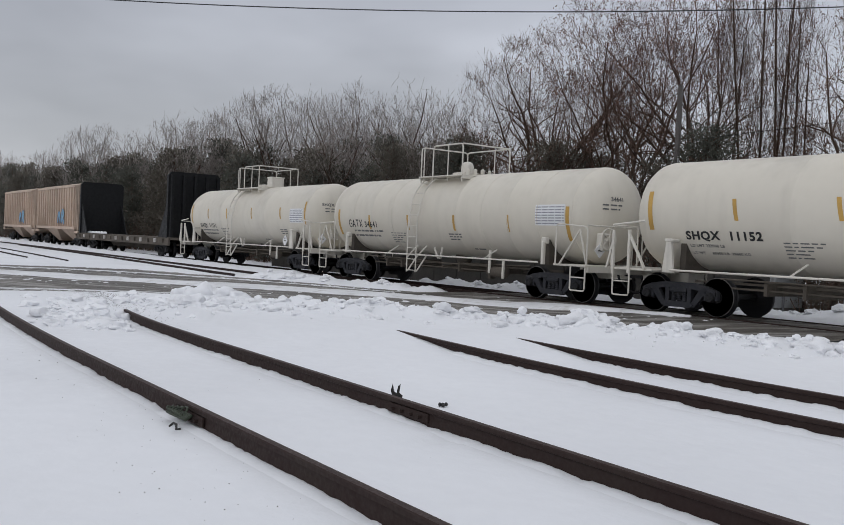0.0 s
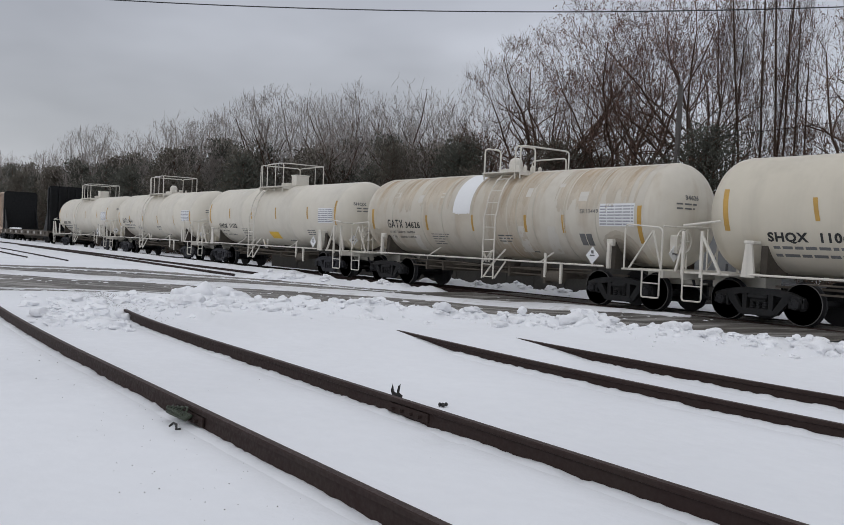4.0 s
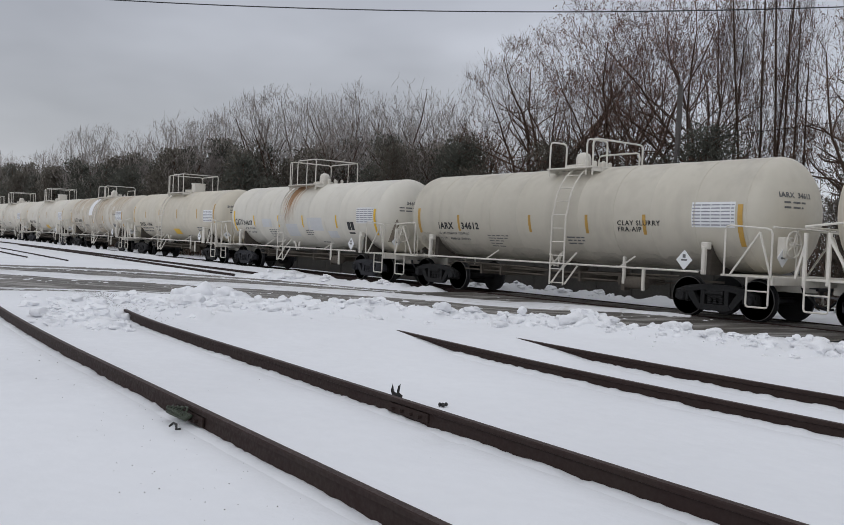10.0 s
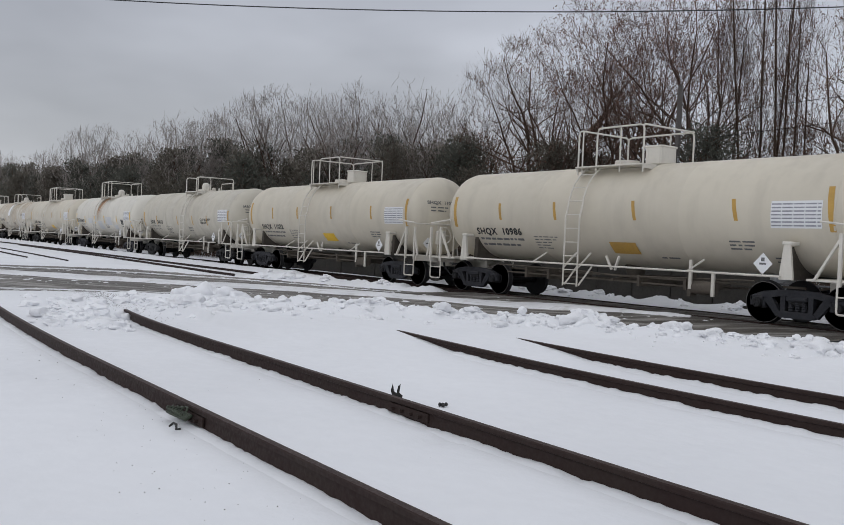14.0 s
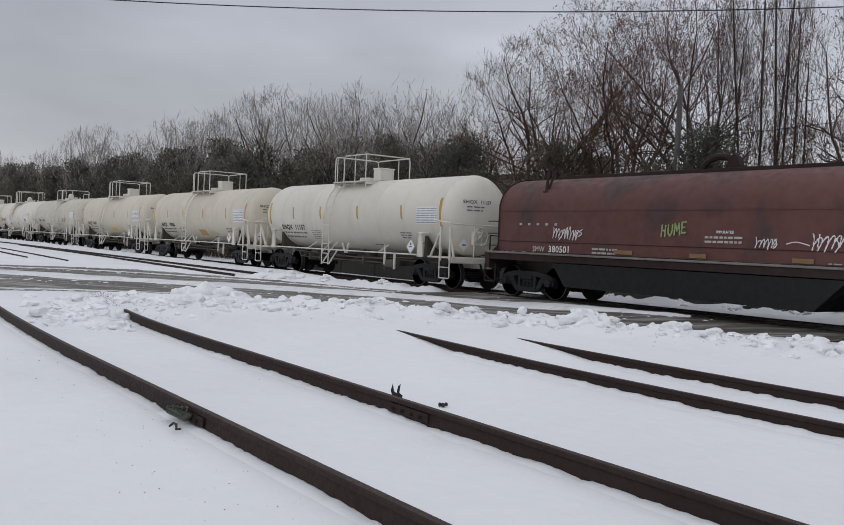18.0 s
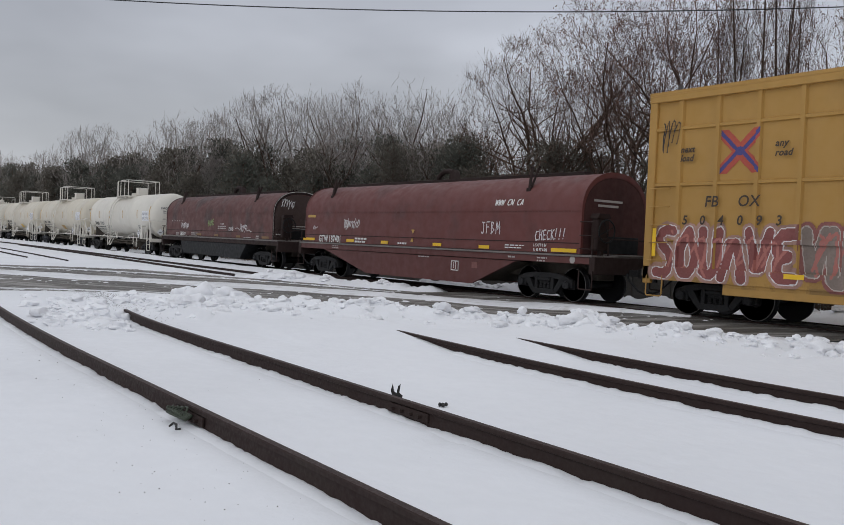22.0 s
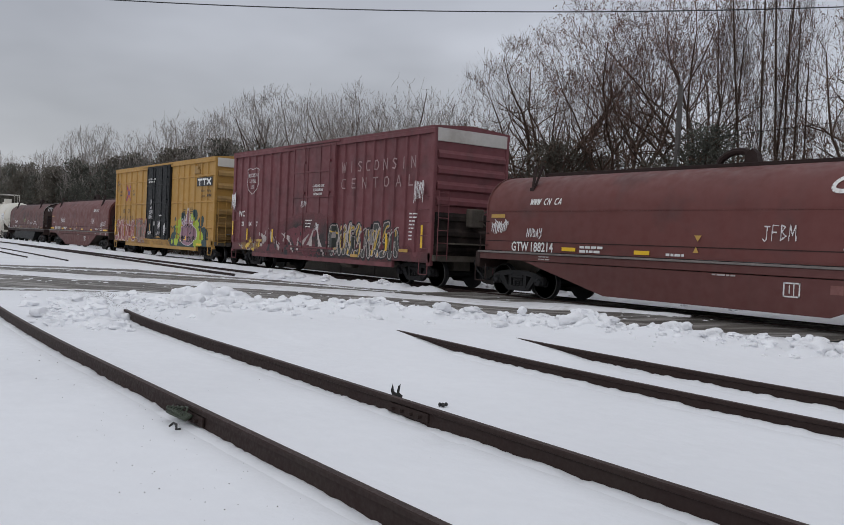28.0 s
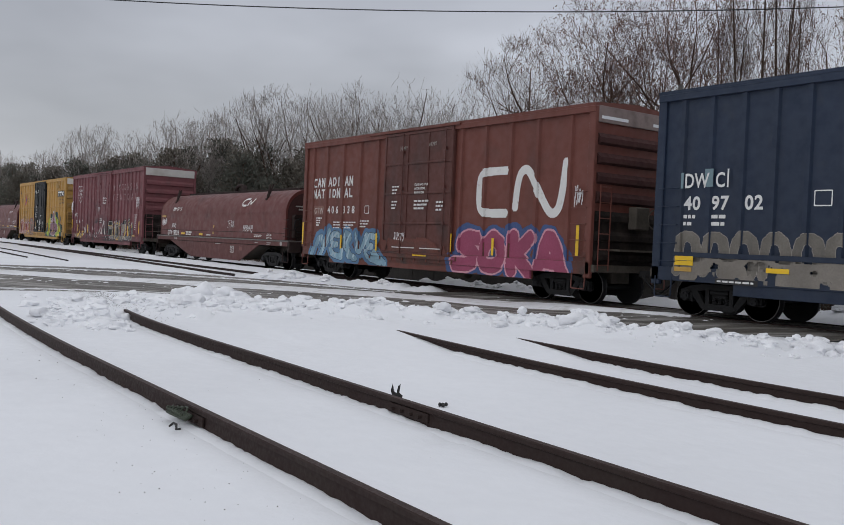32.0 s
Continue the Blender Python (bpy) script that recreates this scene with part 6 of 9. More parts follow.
def box_car(x, paint, label, posts, door, door_paint, end_paint, girts=(), rib_w=0.09, sill=0.70, roof=None, half=BOX_HALF, pitch=0.50):
    """A high box car. posts: places of the side posts from the middle; door: (from, to); girts: heights of level rails."""
    car = car_empty("box_car", x, label, "box car")
    g = Geo()
    g.box(-half + 0.04, half - 0.04, -BOX_Y, BOX_Y, 0.95, EAVE - 0.08)
    part("body", g, paint, car)
    g = Geo()
    g.prism([(-1.60, EAVE - 0.10), (-1.60, EAVE - 0.02), (0, EAVE + 0.10), (1.60, EAVE - 0.02), (1.60, EAVE - 0.10)], "x", -half, half)
    for k in range(13):
        u = -half + 0.6 + (2 * half - 1.2) * k / 12
        g.prism([(-1.58, EAVE - 0.02), (0, EAVE + 0.13), (1.58, EAVE - 0.02), (0, EAVE + 0.09)], "x", u - 0.04, u + 0.04)
    part("roof", g, roof or paint, car)
    for y in (-1, 1):
        g = Geo()
        g.box(-half, half, min(y * 1.48, y * 1.60), max(y * 1.48, y * 1.60), EAVE - 0.26, EAVE - 0.10, 0.01)
        part("top_chord", g, paint, car)
        g = Geo()
        g.box(-half, half, min(y * 1.46, y * 1.575), max(y * 1.46, y * 1.575), sill + 0.10, 1.12, 0.01)
        g.box(-half + 2.2, half - 2.2, min(y * 1.42, y * 1.55), max(y * 1.42, y * 1.55), sill - 0.14, sill + 0.12, 0.01)
        part("side_sill", g, paint, car)
        for u in posts:
            g = Geo()
            g.prism([(u - rib_w, BOX_Y * y), (u + rib_w, BOX_Y * y), (u + rib_w * 0.6, y * (BOX_Y + 0.065)), (u - rib_w * 0.6, y * (BOX_Y + 0.065))], "z", 1.10, EAVE - 0.24)
            part("side_post", g, paint, car)
        for u in (-half + 0.10, half - 0.10):
            g = Geo()
            g.box(u - 0.11, u + 0.11, min(y * 1.44, y * 1.575), max(y * 1.44, y * 1.575), sill, EAVE - 0.1, 0.02)
            part("corner_post", g, paint, car)
        for z in girts:
            for a, b in ((-half + 0.2, door[0] - 0.15), (door[1] + 0.15, half - 0.2)):
                g = Geo()
                g.prism([(y * BOX_Y, z - 0.05), (y * BOX_Y, z + 0.05), (y * (BOX_Y + 0.05), z + 0.03), (y * (BOX_Y + 0.05), z - 0.03)], "x", a, b)
                part("girt", g, paint, car)
    # doors
    for y in (-1, 1):
        d0, d1 = door
        g = Geo()
        g.box(d0, d1, min(y * 1.47, y * 1.612), max(y * 1.47, y * 1.612), 1.0, EAVE - 0.13, 0.012)
        dr = part("door", g, door_paint, car)
        for k in range(5):
            z = 1.08 + (EAVE - 0.13 - 1.16) * k / 4
            part("door_rib", Geo().box(d0 + 0.05, d1 - 0.05, min(y * 1.605, y * 1.645), max(y * 1.605, y * 1.645), z - 0.035, z + 0.035, 0.01), door_paint, dr)
        for u in (d0 + 0.05, d0 + (d1 - d0) * 0.36, d0 + (d1 - d0) * 0.66, d1 - 0.05):
            part("door_rib", Geo().box(u - 0.04, u + 0.04, min(y * 1.605, y * 1.643), max(y * 1.605, y * 1.643), 1.03, EAVE - 0.15, 0.01), door_paint, dr)
        for u in (d0 + (d1 - d0) * 0.30, d1 - 0.35):
            g = Geo().tube([(u, y * 1.665, 1.05), (u, y * 1.665, EAVE - 0.2)], 0.018, 6)
            for z in (1.3, 2.06, 3.2, 4.4):
                g.box(u - 0.05, u + 0.05, min(y * 1.61, y * 1.69), max(y * 1.61, y * 1.69), z - 0.05, z + 0.05)
            part("lock_rod", g, door_paint, dr)
        g = Geo()
        g.box(d0 - 1.0, d1 + 0.3, min(y * 1.50, y * 1.625), max(y * 1.50, y * 1.625), 0.94, 1.02, 0.008)
        part("door_track", Geo().box(d0 - 1.0, d1 + 0.3, min(y * 1.50, y * 1.66), max(y * 1.50, y * 1.66), EAVE - 0.13, EAVE - 0.06, 0.008), paint, car)
        for k in range(8):
            u = d0 - 0.8 + (d1 - d0 + 0.9) * k / 7
            g.box(u - 0.03, u + 0.03, min(y * 1.45, y * 1.6), max(y * 1.45, y * 1.6), 0.82, 0.95)
        part("door_track", g, paint, car)
    # ends with pressed ribs
    # Lower ends darkened in the paint, for soot and the shade between cars.
    soot = YELLOW_SOOT if paint is YELLOW_CAR else SHADED_SOOT_END
    for s in (-1, 1):
        for k in range(int((EAVE - 0.66 - 1.25) / pitch) + 1):
            z = 1.25 + pitch * k
            g = Geo()
            g.prism([(s * (half - 0.05), z - 0.12), (s * (half + 0.06), z - 0.06), (s * (half + 0.06), z + 0.07), (s * (half - 0.05), z + 0.20)], "y", -1.40, 1.40)
            part("end_rib", g, soot if z < 2.4 else (paint if s < 0 else end_paint[0]), car)
        g = Geo()
        g.box(min(s * (half - 0.06), s * (half - 0.025)), max(s * (half - 0.06), s * (half - 0.025)), -1.43, 1.43, 1.05, 2.42, 0.004)
        part("end_sheet", g, soot, car, "lower part of the end darkened by soot and painted shade")
        g = Geo()
        g.box(min(s * (half - 0.06), s * (half + 0.012)), max(s * (half - 0.06), s * (half + 0.012)), -1.46, 1.46, EAVE - 0.50, EAVE - 0.08, 0.005)
        part("end_panel", g, end_paint[1], car, "pale painted band across the top of the end")
        g = Geo()
        g.box(min(s * (half - 0.2), s * (half + 0.10)), max(s * (half - 0.2), s * (half + 0.10)), -1.5, 1.5, 0.86, 1.05, 0.01)
        part("end_sill", g, UNDER, car)
        for y in (-1.42, 1.42):
            g = Geo()
            for yy in (y * 0.70, y * 0.98):
                g.tube([(s * (half + 0.13), yy, 0.9), (s * (half + 0.13), yy, 3.1)], 0.016, 5)
            for k in range(6):
                z = 1.05 + 0.4 * k
                g.tube([(s * (half + 0.13), y * 0.70, z), (s * (half + 0.13), y * 0.98, z)], 0.014, 5)
            part("end_ladder", g, paint, car)
    for s in (-1, 1):
        for y in (-1.62, 1.62):
            for k in range(5):
                z = 1.25 + 0.42 * k
                g = Geo()
                g.tube(bent([(s * (half - 0.15), y * 0.96, z), (s * (half - 0.15), y, z), (s * (half - 0.68), y, z), (s * (half - 0.68), y * 0.96, z)], 0.03), 0.013, 5)
                part("grab_iron", g, paint, car)
            g = Geo()
            g.tube(bent([(s * (half - 0.12), y * 0.97, 0.9), (s * (half - 0.12), y * 0.98, 0.42), (s * (half - 0.58), y * 0.98, 0.42), (s * (half - 0.58), y * 0.97, 0.9)], 0.05), 0.018, 5)
            part("sill_step", g, paint, car)
    g = Geo()
    g.box(half + 0.02, half + 0.30, -0.2, 0.35, 2.0, 2.6, 0.03)
    g.tube([(half + 0.34, 0.5 + 0.26 * math.cos(a), 2.3 + 0.26 * math.sin(a)) for a in [0.3927 * k for k in range(17)]], 0.02, 6)
    g.box(half, half + 0.42, -0.9, 1.3, 1.42, 1.47)
    part("hand_brake", g, UNDER, car)
    g = Geo()
    g.box(-half + 0.3, half - 0.3, -0.35, 0.35, 0.55, 0.95, 0.02)
    for k in range(9):
        u = -5.0 + 1.25 * k
        g.box(u - 0.06, u + 0.06, -1.4, 1.4, 0.74, 0.95)
    g.bar((-5.6, -0.8, 0.62), (5.6, -0.8, 0.58), 0.05, 0.05)
    g.lathe([(-0.45, 0.02), (-0.40, 0.19), (0.40, 0.19), (0.45, 0.02)], "x", 12, (1.4, -0.7, 0.56))
    part("underframe", g, UNDER, car)
    for s in (-1, 1):
        add_truck(car, s * 6.2, IRON)
    add_couplers(car, 8.82)
    lower = [(p_, rib_w * 0.8) for p_ in posts]

    def surface(u, z=2.0):
        if z < sill - 0.13:
            return None
        if z < sill + 0.10:
            return -1.557 if abs(u) < half - 2.2 else None
        if z < 1.12:
            return -1.632 if door[0] - 1.0 < u < door[1] + 0.3 and 0.93 < z < 1.03 else -1.582
        if abs(u) > half - 0.21:
            return -1.582
        if door[0] <= u <= door[1]:
            return -1.650
        for p_, w_ in lower:
            if abs(u - p_) < w_:
                return -1.570
        if any(abs(z - q) < 0.05 for q in girts):
            return -1.556
        return -1.508
    return car, surface


def vertical_tape(car, places, y=-1.60):
    for u, z0, z1 in places:
        g = Geo()
        g.box(u - 0.05, u + 0.05, y, y + 0.008, z0, z1)
        part("reflector", g, YELLOW, car)


def level_tape(car, places, y, material=None):
    for u0, u1, z in places:
        g = Geo()
        g.box(u0, u1, y, y + 0.008, z, z + 0.10)
        part("reflector", g, material or YELLOW, car)


def outline_bars(car, pts, thick, material, y, name="emblem"):
    g = Geo()
    for (a, b), (c, d) in zip(pts[:-1], pts[1:]):
        L = math.hypot(c - a, d - b)
        nx, nz = -(d - b) / L * thick / 2, (c - a) / L * thick / 2
        yk = y - 0.0015 * (len(g.f) % 4)
        g.add([(a + nx, yk, b + nz), (c + nx, yk, d + nz), (c - nx, yk, d - nz), (a - nx, yk, b - nz)], [(0, 1, 2, 3)])
    return part(name, g, material, car)


# covered coil cars
HOOD_Y, KNEE = 1.28, 2.45


def hood_profile(top, knee, foot, y=HOOD_Y):
    prof = [(-y, foot), (-y, knee)]
    for k in range(1, 10):
        a = math.pi / 2 * k / 10
        prof.append((-y * math.cos(a) ** 0.9, knee + (top - knee) * math.sin(a) ** 0.92))
    prof.append((-0.0, top))
    return prof + [(-a, b) for a, b in prof[-2::-1]]


def hood_side(z, top, off=0.006):
    """How far out the near side of a hood lies at a height."""
    k = min(1.0, max(0.0, (z - KNEE) / (top - KNEE))) ** (1 / 0.92)
    return -HOOD_Y * max(0.0, 1 - k * k) ** 0.45 - off


def coil_car(x, half, trucks, hood, hood_paint, body_paint, top, foot, belly, label, pull, tail=0.0):
    car = car_empty("coil_car", x, label, "coil car")
    h0, h1 = hood
    prof = hood_profile(top, 2.45, foot)
    g = Geo()
    n = len(prof)
    stations = [h0] + [h0 + (h1 - h0) * k / 12 for k in range(1, 12)] + [h1]
    v = [(u, a, b) for u in stations for a, b in prof]
    f = [(i * n + k, i * n + k + 1, (i + 1) * n + k + 1, (i + 1) * n + k) for i in range(len(stations) - 1) for k in range(n - 1)]
    f += [tuple(range(n)), tuple((len(stations) - 1) * n + k for k in range(n - 1, -1, -1))]
    g.add(v, f)
    part("hood", g, hood_paint, car, smooth=True)
    g = Geo()
    for y in (-HOOD_Y - 0.012, HOOD_Y + 0.012):
        part("hood_seam", Geo().box(h0, h1, min(y, y * 0.985), max(y, y * 0.985), 2.44, 2.462), hood_paint, car)
        part("hood_foot", Geo().box(h0, h1, min(y, y * 0.985), max(y, y * 0.985), foot + 0.27, foot + 0.29), COIL_DARK, car)
    # stacking posts and the lifting bracket along the ridge
    for u in (h0 + 1.65, h1 - 2.3):
        for y in (-1, 1):
            g = Geo()
            g.bar((u + 0.02, y * 1.06, top - 0.45), (u - 0.10, y * 0.86, top + 0.22), 0.07, 0.06)
            g.bar((u + 0.06, y * 1.06, top - 0.45), (u + 0.20, y * 0.86, top + 0.22), 0.07, 0.06)
            g.box(u - 0.05, u + 0.12, min(y * 1.0, y * 1.12), max(y * 1.0, y * 1.12), top - 0.55, top - 0.40, 0.01)
            part("stacking_post", g, COIL_DARK, car)
    g = Geo()
    g.box(h0 + 1.2, h1 - 1.0, -0.16, 0.16, top - 0.03, top + 0.09, 0.01)
    part("ridge_walk", g, COIL_DARK, car)
    mid = (h0 + h1) / 2
    g = Geo()
    g.tube(bent([(mid - 0.55, 0, top), (mid - 0.45, 0, top + 0.24), (mid - 0.1, 0, top + 0.40), (mid + 0.25, 0, top + 0.36), (mid + 0.3, 0, top + 0.2)], 0.15), 0.085, 8)
    g.prism([(mid + 0.12, top), (mid + 0.62, top), (mid + 0.55, top + 0.30), (mid + 0.42, top + 0.42), (mid + 0.30, top + 0.34), (mid + 0.22, top + 0.12)], "y", -0.10, 0.10)
    part("lifting_bracket", g, COIL_DARK, car, smooth=True)
    for s, hu in ((-1, h0), (1, h1)):
        g = Geo()
        m = len(prof)
        v = [(u, a * k, (b - foot) * k + foot) for u in (hu - s * 0.02, hu + s * 0.03) for k in (1.012,) for a, b in prof] + [(hu + s * 0.03, a * 0.95, (b - foot) * 0.95 + foot) for a, b in prof]
        g.add(v, [(k, k + 1, m + k + 1, m + k) for k in range(m - 1)] + [(m + k, m + k + 1, 2 * m + k + 1, 2 * m + k) for k in range(m - 1)])
        part("hood_rim", g, hood_paint if belly else COIL_DARK, car)
        if s > 0 and not belly:
            v = [(hu + 0.034, a * k, (b - foot) * k + foot) for k in (1.010, 0.999) for a, b in prof]
            part("rim_line", Geo().add(v, [(k, k + 1, m + k + 1, m + k) for k in range(m - 1)]), PALE_END, car, "thin pale worn line round the hood end")
        if s > 0:
            g = Geo()
            inner = [(a * 0.94, (b - foot) * 0.94 + foot) for a, b in prof]
            g.prism(inner, "x", hu, hu + 0.02)
            part("hood_end", g, SHADED_DIRTY_END if belly else COIL_END, car)
    # deck and frame
    g = Geo()
    g.box(-half, half + tail, -1.42, 1.42, foot - 0.075, foot - 0.02, 0.01)
    part("side_ledge", g, LEDGE, car)
    g = Geo()
    g.box(-half, half + tail, -1.38, 1.38, foot - 0.26, foot - 0.075, 0.01)
    part("side_sill", g, body_paint, car)
    if belly:
        b0, b1, b2, b3, low = belly
        for y in (-1.36, 1.30):
            g = Geo()
            g.prism([(b0, foot - 0.28), (b1, low), (b2, low), (b3, foot - 0.28)], "y", y, y + 0.06)
            part("side_plate", g, body_paint, car)
        g = Geo()
        g.prism([(b0 + 0.3, foot - 0.3), (b1 + 0.2, low + 0.08), (b2 - 0.2, low + 0.08), (b3 - 0.3, foot - 0.3)], "y", -1.28, 1.28)
        part("trough", g, UNDER, car)
    else:
        g = Geo()
        g.prism([(-4.1, foot - 0.28), (-3.6, 0.42), (3.4, 0.36), (4.1, foot - 0.28)], "y", -1.34, 1.34)
        part("fishbelly_frame", g, NEAR_BLACK, car)
    g = Geo()
    g.box(-half + 0.1, half - 0.1, -0.34, 0.34, 0.60, foot - 0.2, 0.02)
    part("centre_sill", g, UNDER, car)
    near_half = half
    for s in (-1, 1):
        half = near_half + (tail if s > 0 else 0)
        add_truck(car, s * trucks, IRON)
        g = Geo()
        g.box(min(s * (half - 0.1), s * (half + 0.10)), max(s * (half - 0.1), s * (half + 0.10)), -1.4, 1.4, 0.80, foot - 0.06, 0.01)
        part("end_sill", g, COIL_DARK, car)
        for y in (-1.42, 1.42):
            g = Geo()
            g.tube(bent([(s * (half + 0.05), y, 0.9), (s * (half + 0.05), y, 0.40), (s * (half - 0.42), y, 0.40), (s * (half - 0.42), y, 0.9)], 0.05), 0.02, 6)
            part("sill_step", g, COIL_DARK, car)
            for k in range(3):
                g = Geo()
                g.tube(bent([(s * (half - 0.02), y * 0.97, 1.45 + 0.35 * k), (s * (half - 0.02), y, 1.45 + 0.35 * k), (s * (half - 0.45), y, 1.45 + 0.35 * k), (s * (half - 0.45), y * 0.97, 1.45 + 0.35 * k)], 0.03), 0.014, 5)
                part("grab_iron", g, COIL_DARK, car)
        g = Geo()
        for y in (-1.35, -0.75, 0.75, 1.35):
            g.tube([(s * (half - 0.05), y, foot - 0.1), (s * (half - 0.05), y, foot + 0.42)], 0.022, 6)
        for z in (foot + 0.42,):
            g.tube([(s * (half - 0.05), -1.35, z), (s * (half - 0.05), 1.35, z)], 0.02, 6)
        part("end_rail", g, COIL_DARK, car)
    g = Geo()
    g.box(half - 0.40, half - 0.16, -1.08, -0.60, foot + 0.10, foot + 0.95, 0.04)
    g.box(half - 0.30, half - 0.18, -0.90, -0.78, foot - 0.05, foot + 0.12, 0.01)
    g.prism([(-1.10, foot + 0.95), (-0.58, foot + 0.95), (-0.66, foot + 1.08), (-1.02, foot + 1.08)], "x", half - 0.42, half - 0.14)
    brake = part("hand_brake", g, COIL_DARK, car)
    g = Geo().tube([(half - 0.04, -0.84 + 0.30 * math.cos(a), foot + 0.62 + 0.30 * math.sin(a)) for a in [0.3927 * k for k in range(17)]], 0.022, 6)
    for k in range(4):
        g.tube([(half - 0.05, -0.84, foot + 0.62), (half - 0.05, -0.84 + 0.29 * math.cos(1.5708 * k + 0.4), foot + 0.62 + 0.29 * math.sin(1.5708 * k + 0.4))], 0.014, 5)
    part("brake_wheel", g, NEAR_BLACK, brake)
    # Black panel on the hood end stands for a shaded opening.
    part("end_recess", Geo().box(h1 + 0.02, h1 + 0.045, -0.50, 0.95, foot + 0.04, foot + 0.50, 0.008), NEAR_BLACK, car, "flat black panel painted in for the shaded opening below the hood end")
    part("walk_board", Geo().box(h1 + 0.06, half + 0.04, -0.45, 1.35, foot - 0.02, foot + 0.02, 0.006), LEDGE, car)
    for y in (0.98, 1.20):
        part("end_ladder_post", Geo().tube([(half - 0.02, y, 0.75), (half - 0.02, y, foot + 1.0)], 0.018, 5), COIL_DARK, car)
    add_couplers(car, pull)
    return car


# ---- leading cars ----
def covered_hopper(x, label):
    car = car_empty("covered_hopper", x, label, "hopper car")
    g = Geo()
    g.prism([(-1.45, 1.55), (-1.52, 4.45), (-1.1, 4.70), (1.1, 4.70), (1.52, 4.45), (1.45, 1.55)], "x", -5.6, 5.6)
    part("body", g, HOPPER_TAN, car)
    for y in (-1, 1):
        for k in range(16):
            u = -5.4 + 10.8 * k / 15
            g = Geo()
            g.box(u - 0.06, u + 0.06, min(y * 1.44, y * 1.60), max(y * 1.44, y * 1.60), 1.55, 4.42, 0.01)
            part("side_stake", g, HOPPER_TAN, car)
        g = Geo()
        g.box(-5.8, 5.8, min(y * 1.40, y * 1.62), max(y * 1.40, y * 1.62), 1.36, 1.56, 0.01)
        g.box(-5.7, 5.7, min(y * 1.40, y * 1.62), max(y * 1.40, y * 1.62), 4.40, 4.55, 0.01)
        part("side_sill", g, HOPPER_TAN, car)
    for u in (-2.4, 2.4):
        g = Geo()
        g.add([(u - 2.0, -1.3, 1.5), (u + 2.0, -1.3, 1.5), (u + 2.0, 1.3, 1.5), (u - 2.0, 1.3, 1.5), (u - 0.4, -0.5, 0.45), (u + 0.4, -0.5, 0.45), (u + 0.4, 0.5, 0.45), (u - 0.4, 0.5, 0.45)],
              [(0, 1, 5, 4), (1, 2, 6, 5), (2, 3, 7, 6), (3, 0, 4, 7), (4, 5, 6, 7), (0, 3, 2, 1)])
        part("hopper_bay", g, HOPPER_TAN, car)
    for s in (-1, 1):
        g = Geo()
        g.box(min(s * 5.5, s * 6.4), max(s * 5.5, s * 6.4), -1.5, 1.5, 1.1, 1.25, 0.01)
        for y in (-1.45, 1.45):
            g.tube([(s * 6.3, y, 1.2), (s * 6.3, y, 4.4)], 0.03, 6)
            g.bar((s * 6.3, y, 1.3), (s * 5.6, y, 3.4), 0.08, 0.08)
        part("end_frame", g, HOPPER_TAN, car)
        add_truck(car, s * 4.7)
    g = Geo()
    g.box(-5.5, 5.5, -0.3, 0.3, 4.72, 4.78)
    for u in (-4, -1.3, 1.3, 4):
        g.lathe([(4.68, 0.4), (4.80, 0.4), (4.84, 0.1)], "z", 12, (u, 0, 0))
    part("roof_hatch", g, HOPPER_TAN, car)
    add_couplers(car, 6.8)
    graffiti(car, 1.0, 1.75, 2.2, 1.1, 2, [G_SKY, G_BLUE], lambda u, z=0: -1.62, 77, cell=0.05)
    return car


